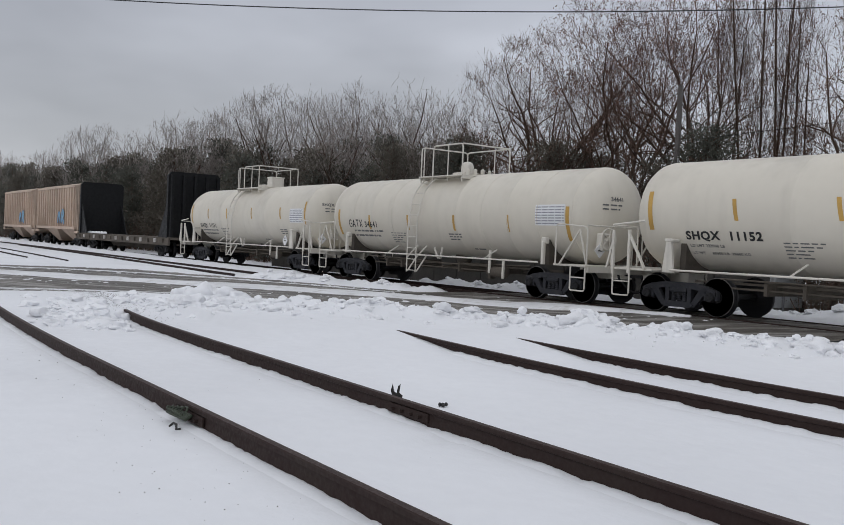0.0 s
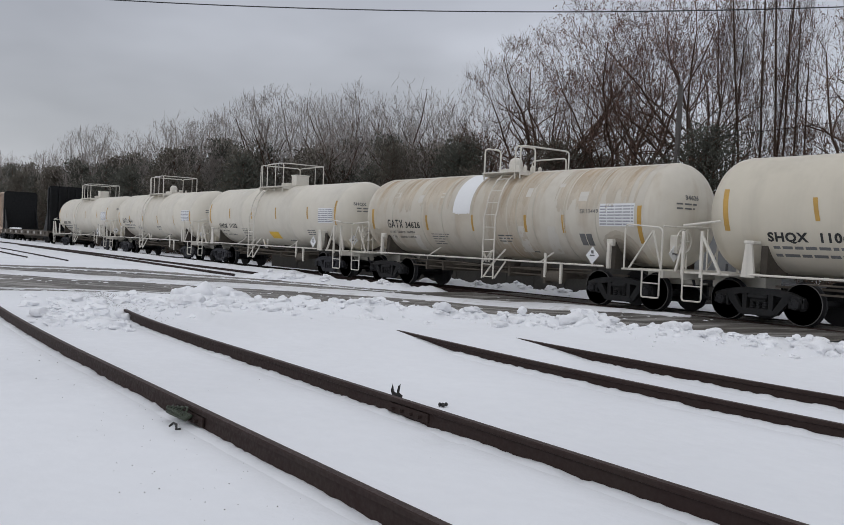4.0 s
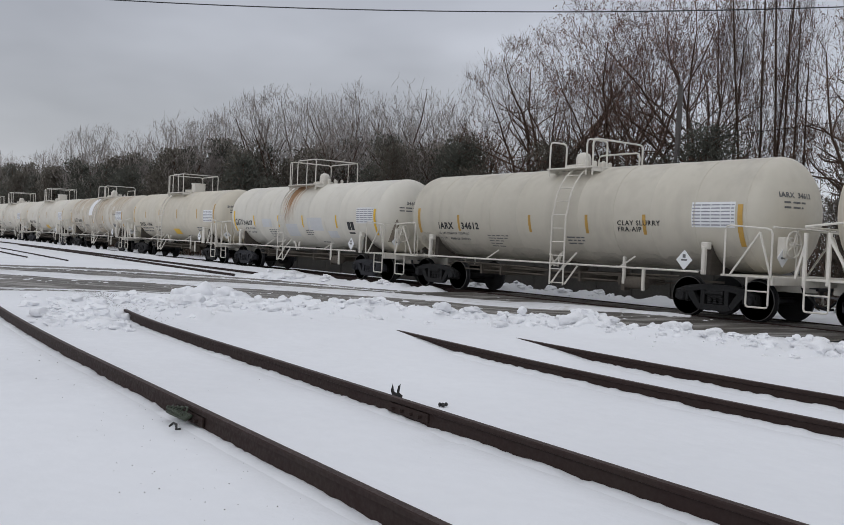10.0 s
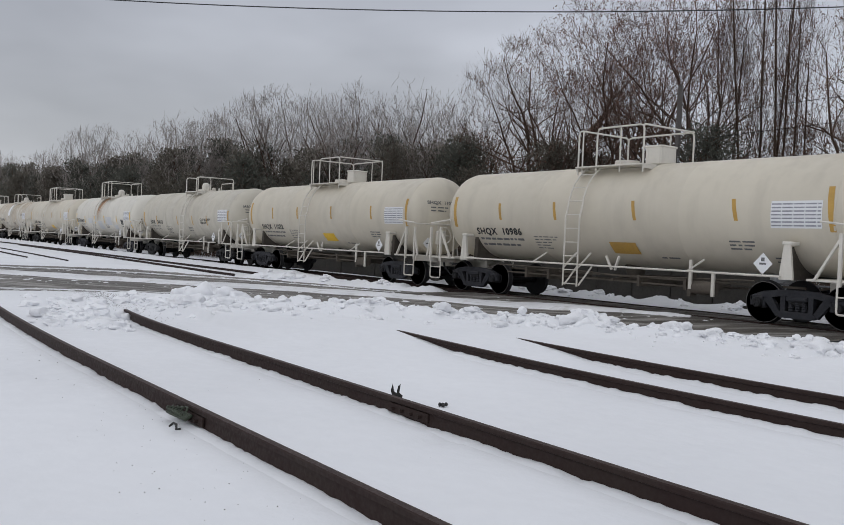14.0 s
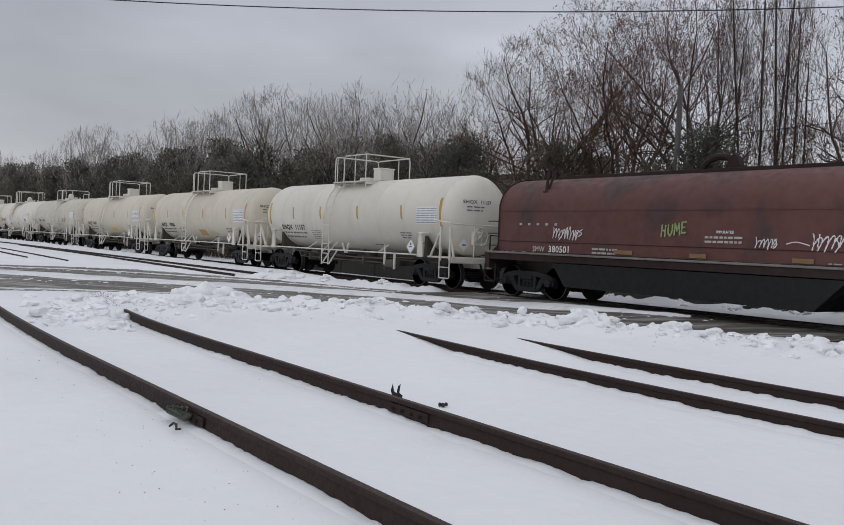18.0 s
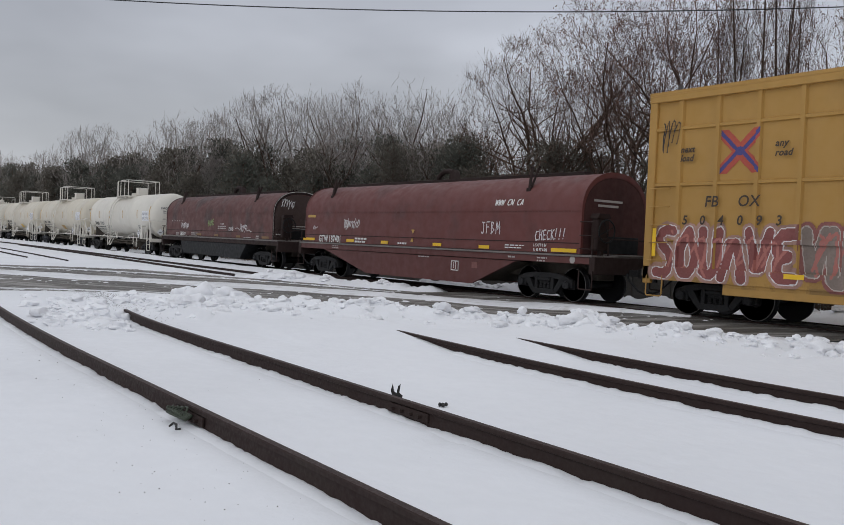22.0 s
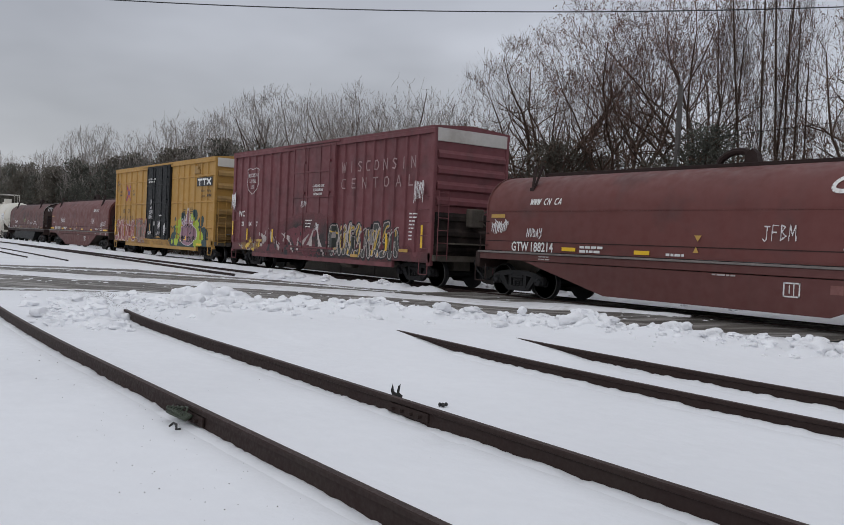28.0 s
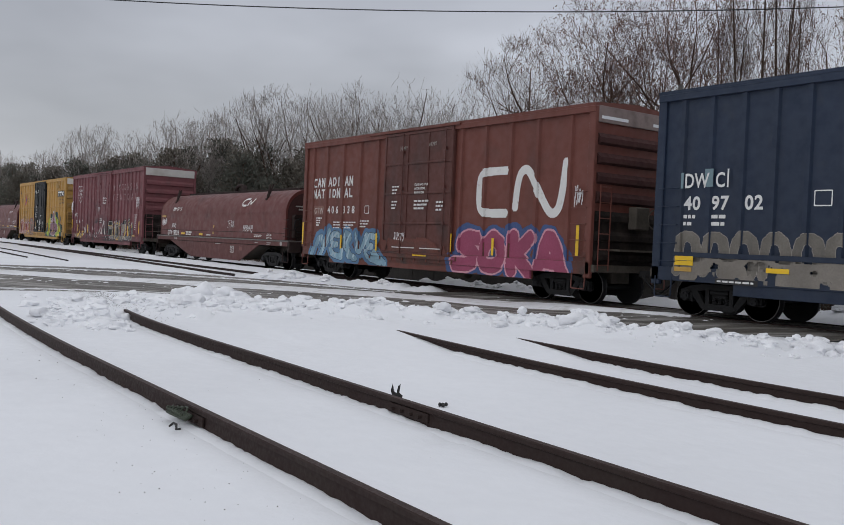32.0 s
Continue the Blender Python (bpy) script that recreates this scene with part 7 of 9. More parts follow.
def bulkhead_flat(x, label):
    car = car_empty("bulkhead_flat_car", x, label, "flat car")
    g = Geo()
    g.box(-9.2, 9.2, -1.45, 1.45, 1.02, 1.16, 0.01)
    part("deck", g, UNDER, car)
    for y in (-1, 1):
        g = Geo()
        g.box(-9.2, 9.2, min(y * 1.40, y * 1.50), max(y * 1.40, y * 1.50), 0.72, 1.12, 0.01)
        part("side_sill", g, UNDER, car)
        for k in range(15):
            u = -8.4 + 1.2 * k
            g = Geo()
            g.box(u - 0.08, u + 0.08, min(y * 1.50, y * 1.60), max(y * 1.50, y * 1.60), 0.85, 1.08, 0.01)
            part("stake_pocket", g, PALE_END if k % 2 else UNDER, car)
    for s in (-1, 1):
        g = Geo()
        g.prism([(-1.48, 1.1), (-1.48, 4.55), (-1.3, 4.75), (1.3, 4.75), (1.48, 4.55), (1.48, 1.1)], "x", s * 8.75 - 0.12, s * 8.75 + 0.12)
        part("bulkhead", g, NEAR_BLACK, car, "black steel bulkhead")
        for y in (-1.3, -0.65, 0, 0.65, 1.3):
            g = Geo()
            g.box(min(s * 8.85, s * 9.1), max(s * 8.85, s * 9.1), y - 0.07, y + 0.07, 1.1, 4.6, 0.01)
            part("bulkhead_post", g, NEAR_BLACK, car)
        for y in (-1, 1):
            g = Geo()
            g.prism([(s * 8.6, 1.1), (s * 7.2, 1.1), (s * 8.6, 3.2)], "y", y * 1.36 - 0.03, y * 1.36 + 0.03)
            part("gusset", g, NEAR_BLACK, car)
        add_truck(car, s * 6.9)
    g = Geo()
    g.prism([(-5.4, 0.75), (-4.2, 0.42), (4.2, 0.42), (5.4, 0.75)], "y", -0.4, 0.4)
    part("centre_sill", g, UNDER, car)
    g = Geo()
    rng = random.Random(3)
    for k in range(6):
        u = -7.9 + 0.35 * k
        g.lathe([(-0.3, 0.02), (-0.2, 0.12), (0.2, 0.14), (0.32, 0.02)], "x", 8, (u, -1.0 + 0.1 * k, 1.18))
    part("snow_patch", g, SNOW_LUMP, car, "patch of old snow on the deck")
    add_couplers(car, 10.1)
    return car


def make_consist():
    covered_hopper(-84.7, "rusty tan covered hopper car")
    covered_hopper(-71.1, "rusty tan covered hopper car with blue graffiti")
    bulkhead_flat(-55.5, "empty black flat car with tall end bulkheads")
    white = "clean white tank car with a railed walkway on top"
    tank_car(-37.40, "white", "boxed", "SHQX", "11151", white, iron=IRON_BLUE)
    tank_car(-22.67, "white", "domed", None, "34641", "clean white tank car with a domed valve cover", iron=IRON_BLUE)
    tank_car(-7.85, "white", "boxed", "SHQX", "11152", "white tank car with a square valve box", iron=IRON_BLUE, plate="yellow")
    tank_car(6.86, "cream", "domed", None, "34626", "rust-stained cream tank car with fresh white patches", extras_rusty)
    tank_car(21.40, "grey", "boxed", "SHQX", "11066", "greyish white tank car with a yellow side panel", plate="yellow")
    tank_car(36.00, "cool", "domed", None, "34607", "white tank car with orange rust runs below the dome", extras_orange, iron=IRON_BLUE)
    tank_car(50.68, "warm", "domed", "IARX", "34612", "dirty warm grey tank car lettered for clay slurry", extras_clay)
    tank_car(65.36, "grey", "boxed", "SHQX", "11032", "greyish white tank car with a yellow side panel", iron=IRON_BLUE, plate="yellow")
    tank_car(80.18, "grey", "boxed", "SHQX", "10986", "greyish white tank car with an amber side panel", iron=IRON_BLUE, plate="amber")
    tank_car(94.91, "cool", "boxed", "SHQX", "11157", "clean cool white tank car with a square valve box")

    # first coil car, brown hood on a black frame
    c1 = coil_car(110.25, 6.75, 5.37, (-6.40, 6.63), BROWN_CAR, COIL_DARK, 3.42, 1.31, None, "brown hooded coil car on a black frame with sprayed tags", 7.85, 0.55)
    y = -HOOD_Y - 0.024
    flat = lambda q, z=0: y
    side_text(c1, "380501", -4.30, 1.325, 0.25, WHITE_PAINT, y, 1.05, name="car_number")
    side_text(c1, "SMW", -4.92, 1.325, 0.21, GREY_WHITE, y, 0.95, name="car_mark")
    side_bars(c1, line_bars(-2.70, 1.43, 0.85, 2, 0.10, 0.05, 2), GREY_WHITE, y)
    side_text(c1, "INSULATED", 1.02, 1.92, 0.085, WHITE_PAINT, y, 1.0, 0.002)
    side_bars(c1, line_bars(0.72, 1.80, 1.0, 2, 0.10, 0.05, 4), GREY_WHITE, y)
    side_bars(c1, line_bars(3.66, 1.33, 0.8, 2, 0.07, 0.03, 14) + line_bars(5.0, 1.40, 0.3, 2, 0.09, 0.05, 15) + [(-5.5 + 0.35 * k, -5.4 + 0.35 * k, 2.05, 2.11) for k in range(5)], GREY_WHITE, y)
    level_tape(c1, [(-1.96, -1.36, 1.35), (0.33, 0.78, 1.34), (2.88, 3.35, 1.33), (5.6, 6.3, 1.33)], y - 0.006, AMBER_DULL)
    tag_lines(c1, -4.25, 1.66, 1.15, 0.34, 8, G_WHITE, flat, 11, 0.012, 0.015)
    tag_word(c1, "HUME", -0.53, 1.82, 0.78, 0.26, mat("olive_green_spray", (0.22, 0.30, 0.12), 0.7, var=0.2), y, 12, 0.020, 0.14)
    tag_lines(c1, 1.94, 1.58, 0.65, 0.28, 5, G_WHITE, flat, 13, 0.010, 0.015)
    tag_lines(c1, 3.2, 1.56, 0.95, 0.40, 5, G_WHITE, flat, 14, 0.013, 0.015)
    outline_bars(c1, smooth_line([(2.73, 1.72), (2.95, 1.78), (3.25, 1.70)], 2), 0.022, G_WHITE, y, "sprayed_tag")
    outline_bars(c1, smooth_line([(4.05, 1.64), (4.25, 1.70), (4.45, 1.60), (4.55, 1.62)], 2), 0.022, G_WHITE, y, "sprayed_tag")
    rng = random.Random(5)
    for path in scrawl(rng, -1.0, 2.66, 0.75, 0.42, 5):
        g = Geo()
        g.tube([(6.665, q, z) for q, z in path], 0.013, 4)
        part("sprayed_tag", g, G_WHITE, c1)
    part("end_stripe", Geo().box(6.655, 6.662, -1.15, 0.9, 1.52, 1.56), WHITE_PAINT, c1)
    for k in range(2):
        part("lettering", Geo().box(6.655, 6.662, -0.75, 0.35 - 0.1 * k, 1.90 - 0.1 * k, 1.94 - 0.1 * k), GREY_WHITE, c1)

    def big_coil(x, digits, label, tags, words, web, tapes):
        c = coil_car(x, 7.60, 6.18, (-7.36, 7.70), COIL_RED, COIL_BODY, 3.52, 1.31, (-5.6, -2.6, 3.35, 5.3, 0.27), label, 8.85, 0.65)
        yy = -HOOD_Y - 0.024
        side_text(c, "GTW", -6.22, 1.325, 0.36, WHITE_PAINT, yy, 0.80, 0.008, name="car_mark")
        side_text(c, digits, -5.46, 1.325, 0.36, WHITE_PAINT, yy, 0.82, 0.008, name="car_number")
        side_bars(c, line_bars(-3.55, 1.46, 0.8, 2, 0.11, 0.065, 5), WHITE_PAINT, yy)
        level_tape(c, tapes, yy - 0.004)
        level_tape(c, [(-7.15, -6.55, 2.26)], yy - 0.004, AMBER)
        side_text(c, "L 53 FT 0 IN" if digits == "187401" else "L 52 FT 6 IN", 5.95, 1.47, 0.11, WHITE_PAINT, yy, 0.85)
        side_text(c, "IL 48 FT 0 IN", 5.95, 1.34, 0.11, WHITE_PAINT, yy, 0.85)
        side_bars(c, line_bars(4.75, 1.46, 0.8, 2, 0.07, 0.03, 6) + line_bars(-0.76, 1.36, 0.56, 1, 0.1, 0.06, 7), WHITE_PAINT, yy)
        for pts in ([(0.02, 1.86), (0.22, 1.86), (0.12, 1.72)], [(0.0, 1.46), (0.16, 1.46), (0.08, 1.60)]):
            part("warning_triangle", Geo().add([(a, yy, b) for a, b in pts], [(0, 1, 2)]), AMBER, c, "small amber warning triangle")
        side_bars(c, line_bars(0.6, 0.98, 0.6, 1, 0.1, 0.035, 8) + line_bars(-5.0, 1.17, 0.45, 2, 0.07, 0.03, 9) + line_bars(5.0, 1.12, 0.3, 1, 0.1, 0.05, 10) + line_bars(6.2, 1.14, 0.4, 2, 0.08, 0.04, 12), GREY_WHITE, -1.388)
        g = Geo()
        for u0, u1, z0, z1 in ((2.33, 2.71, 0.90, 0.93), (2.33, 2.71, 0.62, 0.65), (2.33, 2.36, 0.62, 0.93), (2.68, 2.71, 0.62, 0.93), (2.46, 2.48, 0.70, 0.88), (2.56, 2.58, 0.66, 0.93)):
            g.box(u0, u1, -1.368, -1.362, z0, z1)
        part("clearance_mark", g, WHITE_PAINT, c, "small square clearance mark")
        part("paint_patch", Geo().box(3.35, 3.62, -1.368, -1.362, 0.74, 0.92), mat("faded_rose_patch", (0.20, 0.085, 0.075), 0.7, var=0.2), c)
        part("round_mark", Geo().lathe([(-1.392, 0.10), (-1.386, 0.10)], "y", 16, (7.55, 0, 1.15)), GREY_WHITE, c, "small round stencil mark")
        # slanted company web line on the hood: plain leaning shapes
        for k, p in enumerate("www" + " bp bg"):
            if p in SHAPES:
                g = Geo()
                for path in SHAPES[p]:
                    for (a, b), (c_, d) in zip(path[:-1], path[1:]):
                        L = math.hypot((c_ - a) * 0.12, (d - b) * 0.17)
                        nx, nz = -(d - b) * 0.17 / L * 0.017, (c_ - a) * 0.12 / L * 0.017
                        ends = [(web + 0.137 * k + a * 0.12 + b * 0.04, 2.62 + b * 0.17), (web + 0.137 * k + c_ * 0.12 + d * 0.04, 2.62 + d * 0.17)]
                        quad = [(ends[0][0] + nx, ends[0][1] + nz), (ends[1][0] + nx, ends[1][1] + nz), (ends[1][0] - nx, ends[1][1] - nz), (ends[0][0] - nx, ends[0][1] - nz)]
                        g.add([(q, hood_side(z, 3.52, 0.012 + 0.0015 * (len(g.f) % 5)), z) for q, z in quad], [(0, 1, 2, 3)])
                part("company_lettering", g, WHITE_PAINT, c)
        for k in range(2):
            part("lettering", Geo().box(7.725, 7.732, -0.85 + 0.15 * k, 0.25 - 0.15 * k, 2.72 - 0.13 * k, 2.78 - 0.13 * k), GREY_WHITE, c)
        for u, z, w, h, n, seed, th in tags:
            tag_lines(c, u, z, w, h, n, G_WHITE, lambda q, z=0: yy, seed, th, 0.014)
        for k, (word, u, z, w, h, th, sl) in enumerate(words):
            tag_word(c, word, u, z, w, h, G_WHITE, yy, 51 + k, th, sl)
        return c

    big_coil(127.18, "187401", "maroon coil car with a rounded hood and yellow tape", [(-4.45, 1.80, 1.2, 0.42, 8, 21, 0.013), (-6.75, 1.78, 0.4, 0.16, 3, 23, 0.010)], [("JFBM", 3.65, 1.78, 0.88, 0.34, 0.014, 0.03), ("CHECK!!!", 6.0, 1.64, 1.22, 0.27, 0.016, 0.06)], 4.2,
             [(-7.50, -6.57, 1.36), (-4.14, -3.62, 1.36), (-1.80, -1.34, 1.35), (1.25, 1.70, 1.35), (3.57, 4.05, 1.34), (6.65, 7.6, 1.34)])
    c3 = big_coil(180.35, "188214", "maroon coil car with a rounded hood and sprayed names", [(-7.2, 1.80, 0.85, 0.42, 8, 31, 0.013)], [("NUDAY", -5.6, 1.72, 0.62, 0.22, 0.015, 0.02), ("JFBM", 1.75, 1.78, 0.80, 0.32, 0.011, 0.03), ("NUDAY", 3.55, 1.62, 1.05, 0.26, 0.018, 0.03)], -5.55,
                  [(-4.20, -3.70, 1.37), (-1.72, -1.25, 1.36)])

    # slanted white company sign on the curve of the hood, as two plain bent bands
    g = Geo()
    for path in ([(4.05, 3.10), (3.55, 3.10), (3.42, 2.80), (3.95, 2.80)], [(4.08, 2.78), (4.2, 3.08), (4.4, 2.80), (4.58, 3.12)]):
        pts = smooth_line(path, 2)
        for (a, b), (c_, d) in zip(pts[:-1], pts[1:]):
            L = math.hypot(c_ - a, d - b)
            nx, nz = -(d - b) / L * 0.045, (c_ - a) / L * 0.045
            rows = []
            for u, z in ((a + nx, b + nz), (c_ + nx, d + nz), (c_ - nx, d - nz), (a - nx, b - nz)):
                rows.append((u - 0.25, hood_side(z, 3.52, 0.022), z))
            g.add(rows, [(0, 1, 2, 3)])
    part("company_sign", g, WHITE_PAINT, c3, "slanted white bent bands of a painted company sign")

    yellow, ys = box_car(145.10, YELLOW_CAR, "tall yellow box car with black doors and graffiti along its sills", [-6.97, -5.98, -4.97, -3.98, -2.95, 2.86, 3.62, 4.37, 5.2, 6.1, 6.85], (-1.82, 1.84), BLACK_DOOR, (DIRTY_YELLOW, PATCH_CREAM), (1.75, 3.02, 4.31), 0.075, half=7.86, pitch=0.62)
    wine, ws = box_car(162.86, WINE_CAR, "tall faded wine-red box car with a closed sliding door", [-6.9, -6.2, -5.48, -4.78, -3.96, -3.12, -2.4, 2.12, 2.89, 3.5, 4.11, 4.78, 5.46, 6.14, 6.77], (-1.72, 1.6), WINE_CAR, (WINE_CAR, PALE_END), (), 0.07)
    oxide, os_ = box_car(197.80, OXIDE_CAR, "tall oxide-brown box car with blue and magenta graffiti", [-7.02, -5.97, -4.76, -3.58, -2.42, 2.25, 3.38, 4.5, 5.6, 6.85], (-1.85, 1.95), OXIDE_DOOR, (SHADED_DIRTY_END, END_GREY), (), 0.085)
    navy, ns = box_car(215.25, NAVY_CAR, "tall dark navy box car with stone-coloured graffiti", [-7.02, -6.26, -5.45, -4.7, -3.95, -3.2, -2.45, 2.45, 3.2, 3.95, 4.7, 5.45, 6.26, 7.02], (-1.75, 1.80), NAVY_CAR, (NAVY_CAR, NAVY_CAR), (), 0.085)
    return yellow, ys, wine, ws, oxide, os_, navy, ns


BOXES = make_consist()


# ---- lettering and graffiti on the box cars ----
def paint_yellow(car, surf):
    ink = mat("brown_black_stencil", (0.045, 0.03, 0.02), 0.6, var=0.1)
    for word, u, z in (("next", -6.93, 3.74), ("load", -6.93, 3.54), ("any", -4.55, 3.74), ("road", -4.55, 3.54)):
        side_text(car, word, u, z, 0.20, ink, -1.572, 1.0, 0.006, 0.25)
    # crossed emblem in red and blue
    red, blue = flat_paint("emblem_red", (0.42, 0.075, 0.045)), flat_paint("emblem_blue", (0.06, 0.055, 0.20))
    def cross(U, Z):
        s = np.full(U.shape, -1)
        x, z = U + 5.42, Z - 3.70
        a, c = np.abs(z - x * 0.95), np.abs(z + x * 0.95)
        s[((a < 0.19) | (c < 0.19)) & (np.abs(x) < 0.50)] = 0
        s[(np.abs(z) < np.abs(x) * 0.95 + 0.02) & (np.minimum(a, c) < 0.19) & (np.abs(x) < 0.50) & (np.abs(z) > np.abs(x) * 0.95 - 0.10)] = 1
        s[np.abs(z) > 0.48] = -1
        s[(np.hypot(x, z) < 0.10)] = 1
        return s
    paint_cells("emblem", car, -5.97, 3.18, 1.1, 1.05, cross, [red, blue], surf, 0.0125, "crossed red and blue emblem")
    side_text(car, "FB", -6.22, 2.50, 0.34, ink, -1.572, 1.0, 0.004, 0.12, "car_mark")
    side_text(car, "OX", -5.38, 2.50, 0.34, ink, -1.572, 1.0, 0.004, 0.12, "car_mark")
    for d, u in zip("504093", (-6.80, -6.33, -5.86, -5.38, -4.92, -4.46)):
        side_text(car, d, u, 2.10, 0.29, ink, -1.572, 1.0, 0.006, 0.12, "car_number")
    # the dark sign near the end of the side
    side_bars(car, [(5.60, 7.56, 3.79, 4.22)], BLACK_PAINT, -1.578, "sign_panel")
    sign_row(car, "ttx", 5.74, 3.87, 0.26, 0.48, 0.58, 0.10, WHITE_PAINT, -1.583)
    for word, u, z in (("Railcar", 6.17, 3.50), ("Pooling", 6.92, 3.50), ("Experts", 6.17, 3.24)):
        side_text(car, word, u, z, 0.185, ink, -1.575, 0.82, 0.003, 0.2)
    side_bars(car, line_bars(6.93, 3.26, 0.54, 1, 0.1, 0.12, 4), ink, -1.575)
    g = Geo().box(5.26, 5.93, -1.60, -1.50, 4.44, 4.66, 0.02)
    g.box(5.42, 5.78, -1.64, -1.60, 4.62, 4.80, 0.01)
    part("vent_box", g, DIRTY_YELLOW, car, "small vent housing high on the side")
    side_text(car, "CLOSE AND LOCK DOORS", -1.50, 4.33, 0.12, WHITE_PAINT, -1.654, 0.80, 0.004)
    side_text(car, "BEFORE MOVING CAR", -1.44, 4.18, 0.12, WHITE_PAINT, -1.654, 0.80, 0.004)
    for word, u, z, w, h in (("DIRT", -1.2, 2.42, 0.62, 0.20), ("NOVEL", -1.26, 2.16, 0.66, 0.20), ("NOVEL", -1.34, 1.28, 0.72, 0.17), ("DIRT", 0.0, 1.26, 0.62, 0.17)):
        tag_word(car, word, u, z, w, h, G_WHITE, -1.658, int(z * 100), 0.013, 0.03)
    side_bars(car, [(-1.09, -1.0, 1.48, 1.88)], AMBER, -1.654, "reflector")
    side_bars(car, line_bars(0.4, 2.3, 0.4, 1, 0.1, 0.07, 14) + line_bars(1.2, 1.6, 0.4, 4, 0.1, 0.05, 15) + [(-0.42, -0.28, 1.78, 2.0)], WHITE_PAINT, -1.654)
    for u, z, w, h, n, sd in ((-1.1, 2.7, 0.4, 0.16, 3, 41), (-1.05, 2.95, 0.25, 0.3, 2, 42), (0.22, 1.55, 0.45, 0.5, 5, 44), (1.15, 1.3, 0.25, 0.6, 4, 47)):
        tag_lines(car, u, z, w, h, n, G_WHITE, lambda q, z=0: -1.654, sd, 0.014)
    tag_lines(car, -7.5, 3.7, 0.55, 0.9, 3, G_INK, lambda q, z=0: -1.585, 48, 0.011)
    sign = [[(0.85, 0.95), (0.35, 0.98), (0.12, 0.75), (0.78, 0.4), (0.62, 0.04), (0.1, 0.08)], [(0.5, 0.95), (0.12, 0.6), (0.2, 0.1), (0.7, 0.08), (0.86, 0.5), (0.5, 0.95)], [(0.12, 0.95), (0.15, 0.2), (0.5, 0.05), (0.8, 0.2), (0.85, 0.95)],
            [(0.05, 0.05), (0.45, 0.95), (0.9, 0.05)], [(0.08, 0.95), (0.45, 0.05), (0.88, 0.95)], [(0.85, 0.93), (0.2, 0.9), (0.15, 0.5), (0.7, 0.5), (0.15, 0.45), (0.2, 0.08), (0.88, 0.1)]]
    low = lambda q, z=0: None if surf(q, z) is None else surf(q, z) - 0.004
    graffiti(car, -7.55, 0.90, 3.62, 1.10, 6, [mat("dull_red_spray", (0.24, 0.072, 0.064), 0.6, var=0.25, scale=4), G_WHITE, mat("dusty_pink_spray", (0.37, 0.215, 0.17), 0.7, var=0.3, scale=5), G_SALMON], low, 61, 0.06, 0.115, 0.022, 0.02, "sprayed red letters edged in white",
             [[((k + 0.02 + a * 0.98) / 6, b) for a, b in path] for k, path in enumerate(sign)])
    graffiti(car, -3.85, 0.86, 2.15, 1.16, 4, [mat("brownish_grey_spray", (0.205, 0.16, 0.135), 0.7, var=0.25, scale=4), mat("pale_stone_spray", (0.42, 0.38, 0.34), 0.7, var=0.2, scale=5), mat("dark_brick_spray", (0.25, 0.092, 0.078), 0.7, var=0.3, scale=4), G_SALMON], lambda q, z=0: None if surf(q, z) is None else surf(q, z) - 0.009, 62, 0.06, 0.12, 0.022, 0.02, "sprayed grey-brown letters with pale edges",
             [[((k + 0.04 + a * 0.94) / 4, b) for a, b in sign[j]] for k, j in enumerate((4, 2, 3, 4))])
    # rounded clouds of teal and lime behind a mauve bulb with spikes
    rng = random.Random(8)
    teal = [(2.35, 1.05, 0.42), (2.75, 1.5, 0.40), (3.05, 0.95, 0.35), (3.75, 2.25, 0.26), (5.35, 2.35, 0.30), (6.05, 1.85, 0.38), (6.65, 1.35, 0.42), (6.75, 1.0, 0.35), (2.15, 1.7, 0.1), (2.55, 2.15, 0.11), (6.3, 2.1, 0.2)]
    lime = [(3.1, 1.75, 0.38), (2.95, 1.05, 0.30), (4.95, 2.15, 0.33), (5.55, 1.75, 0.36), (6.05, 1.15, 0.42), (5.65, 0.95, 0.3), (2.35, 0.95, 0.12), (3.35, 2.0, 0.25)]

    def bulb(U, Z):
        s = np.full(U.shape, -1)
        wob = 0.05 * (fbm(U * 3, Z * 3, 6, 3) - 0.5)
        for i, group in ((0, teal), (1, lime)):
            for a, b, r in group:
                s[np.hypot(U - a, (Z - b)) + wob < r] = i
        s[(Z < 0.98) & (U > 2.2) & (U < 6.9) & (s < 0)] = 0
        e = np.hypot((U - 4.5) / 1.08, (Z - 1.38) / 0.56) + wob * 0.5
        for k in range(7):
            a = -0.9 + 0.3 * k
            cx, top = 4.45 + 1.0 * math.sin(a), 1.75 + (0.95 if k == 3 else 0.62) * math.cos(a)
            base = 4.45 + 0.6 * math.sin(a)
            t = np.clip((Z - 1.6) / (top - 1.6), 0, 1)
            mid = base + (cx - base) * t
            half = 0.20 * (1 - t)
            s[(np.abs(U - mid) < half + 0.035) & (Z > 1.6) & (Z < top + 0.05)] = 3
            s[(np.abs(U - mid) < half) & (Z > 1.6) & (Z < top)] = 2
        s[e < 1.05] = 3
        s[e < 1.0] = 2
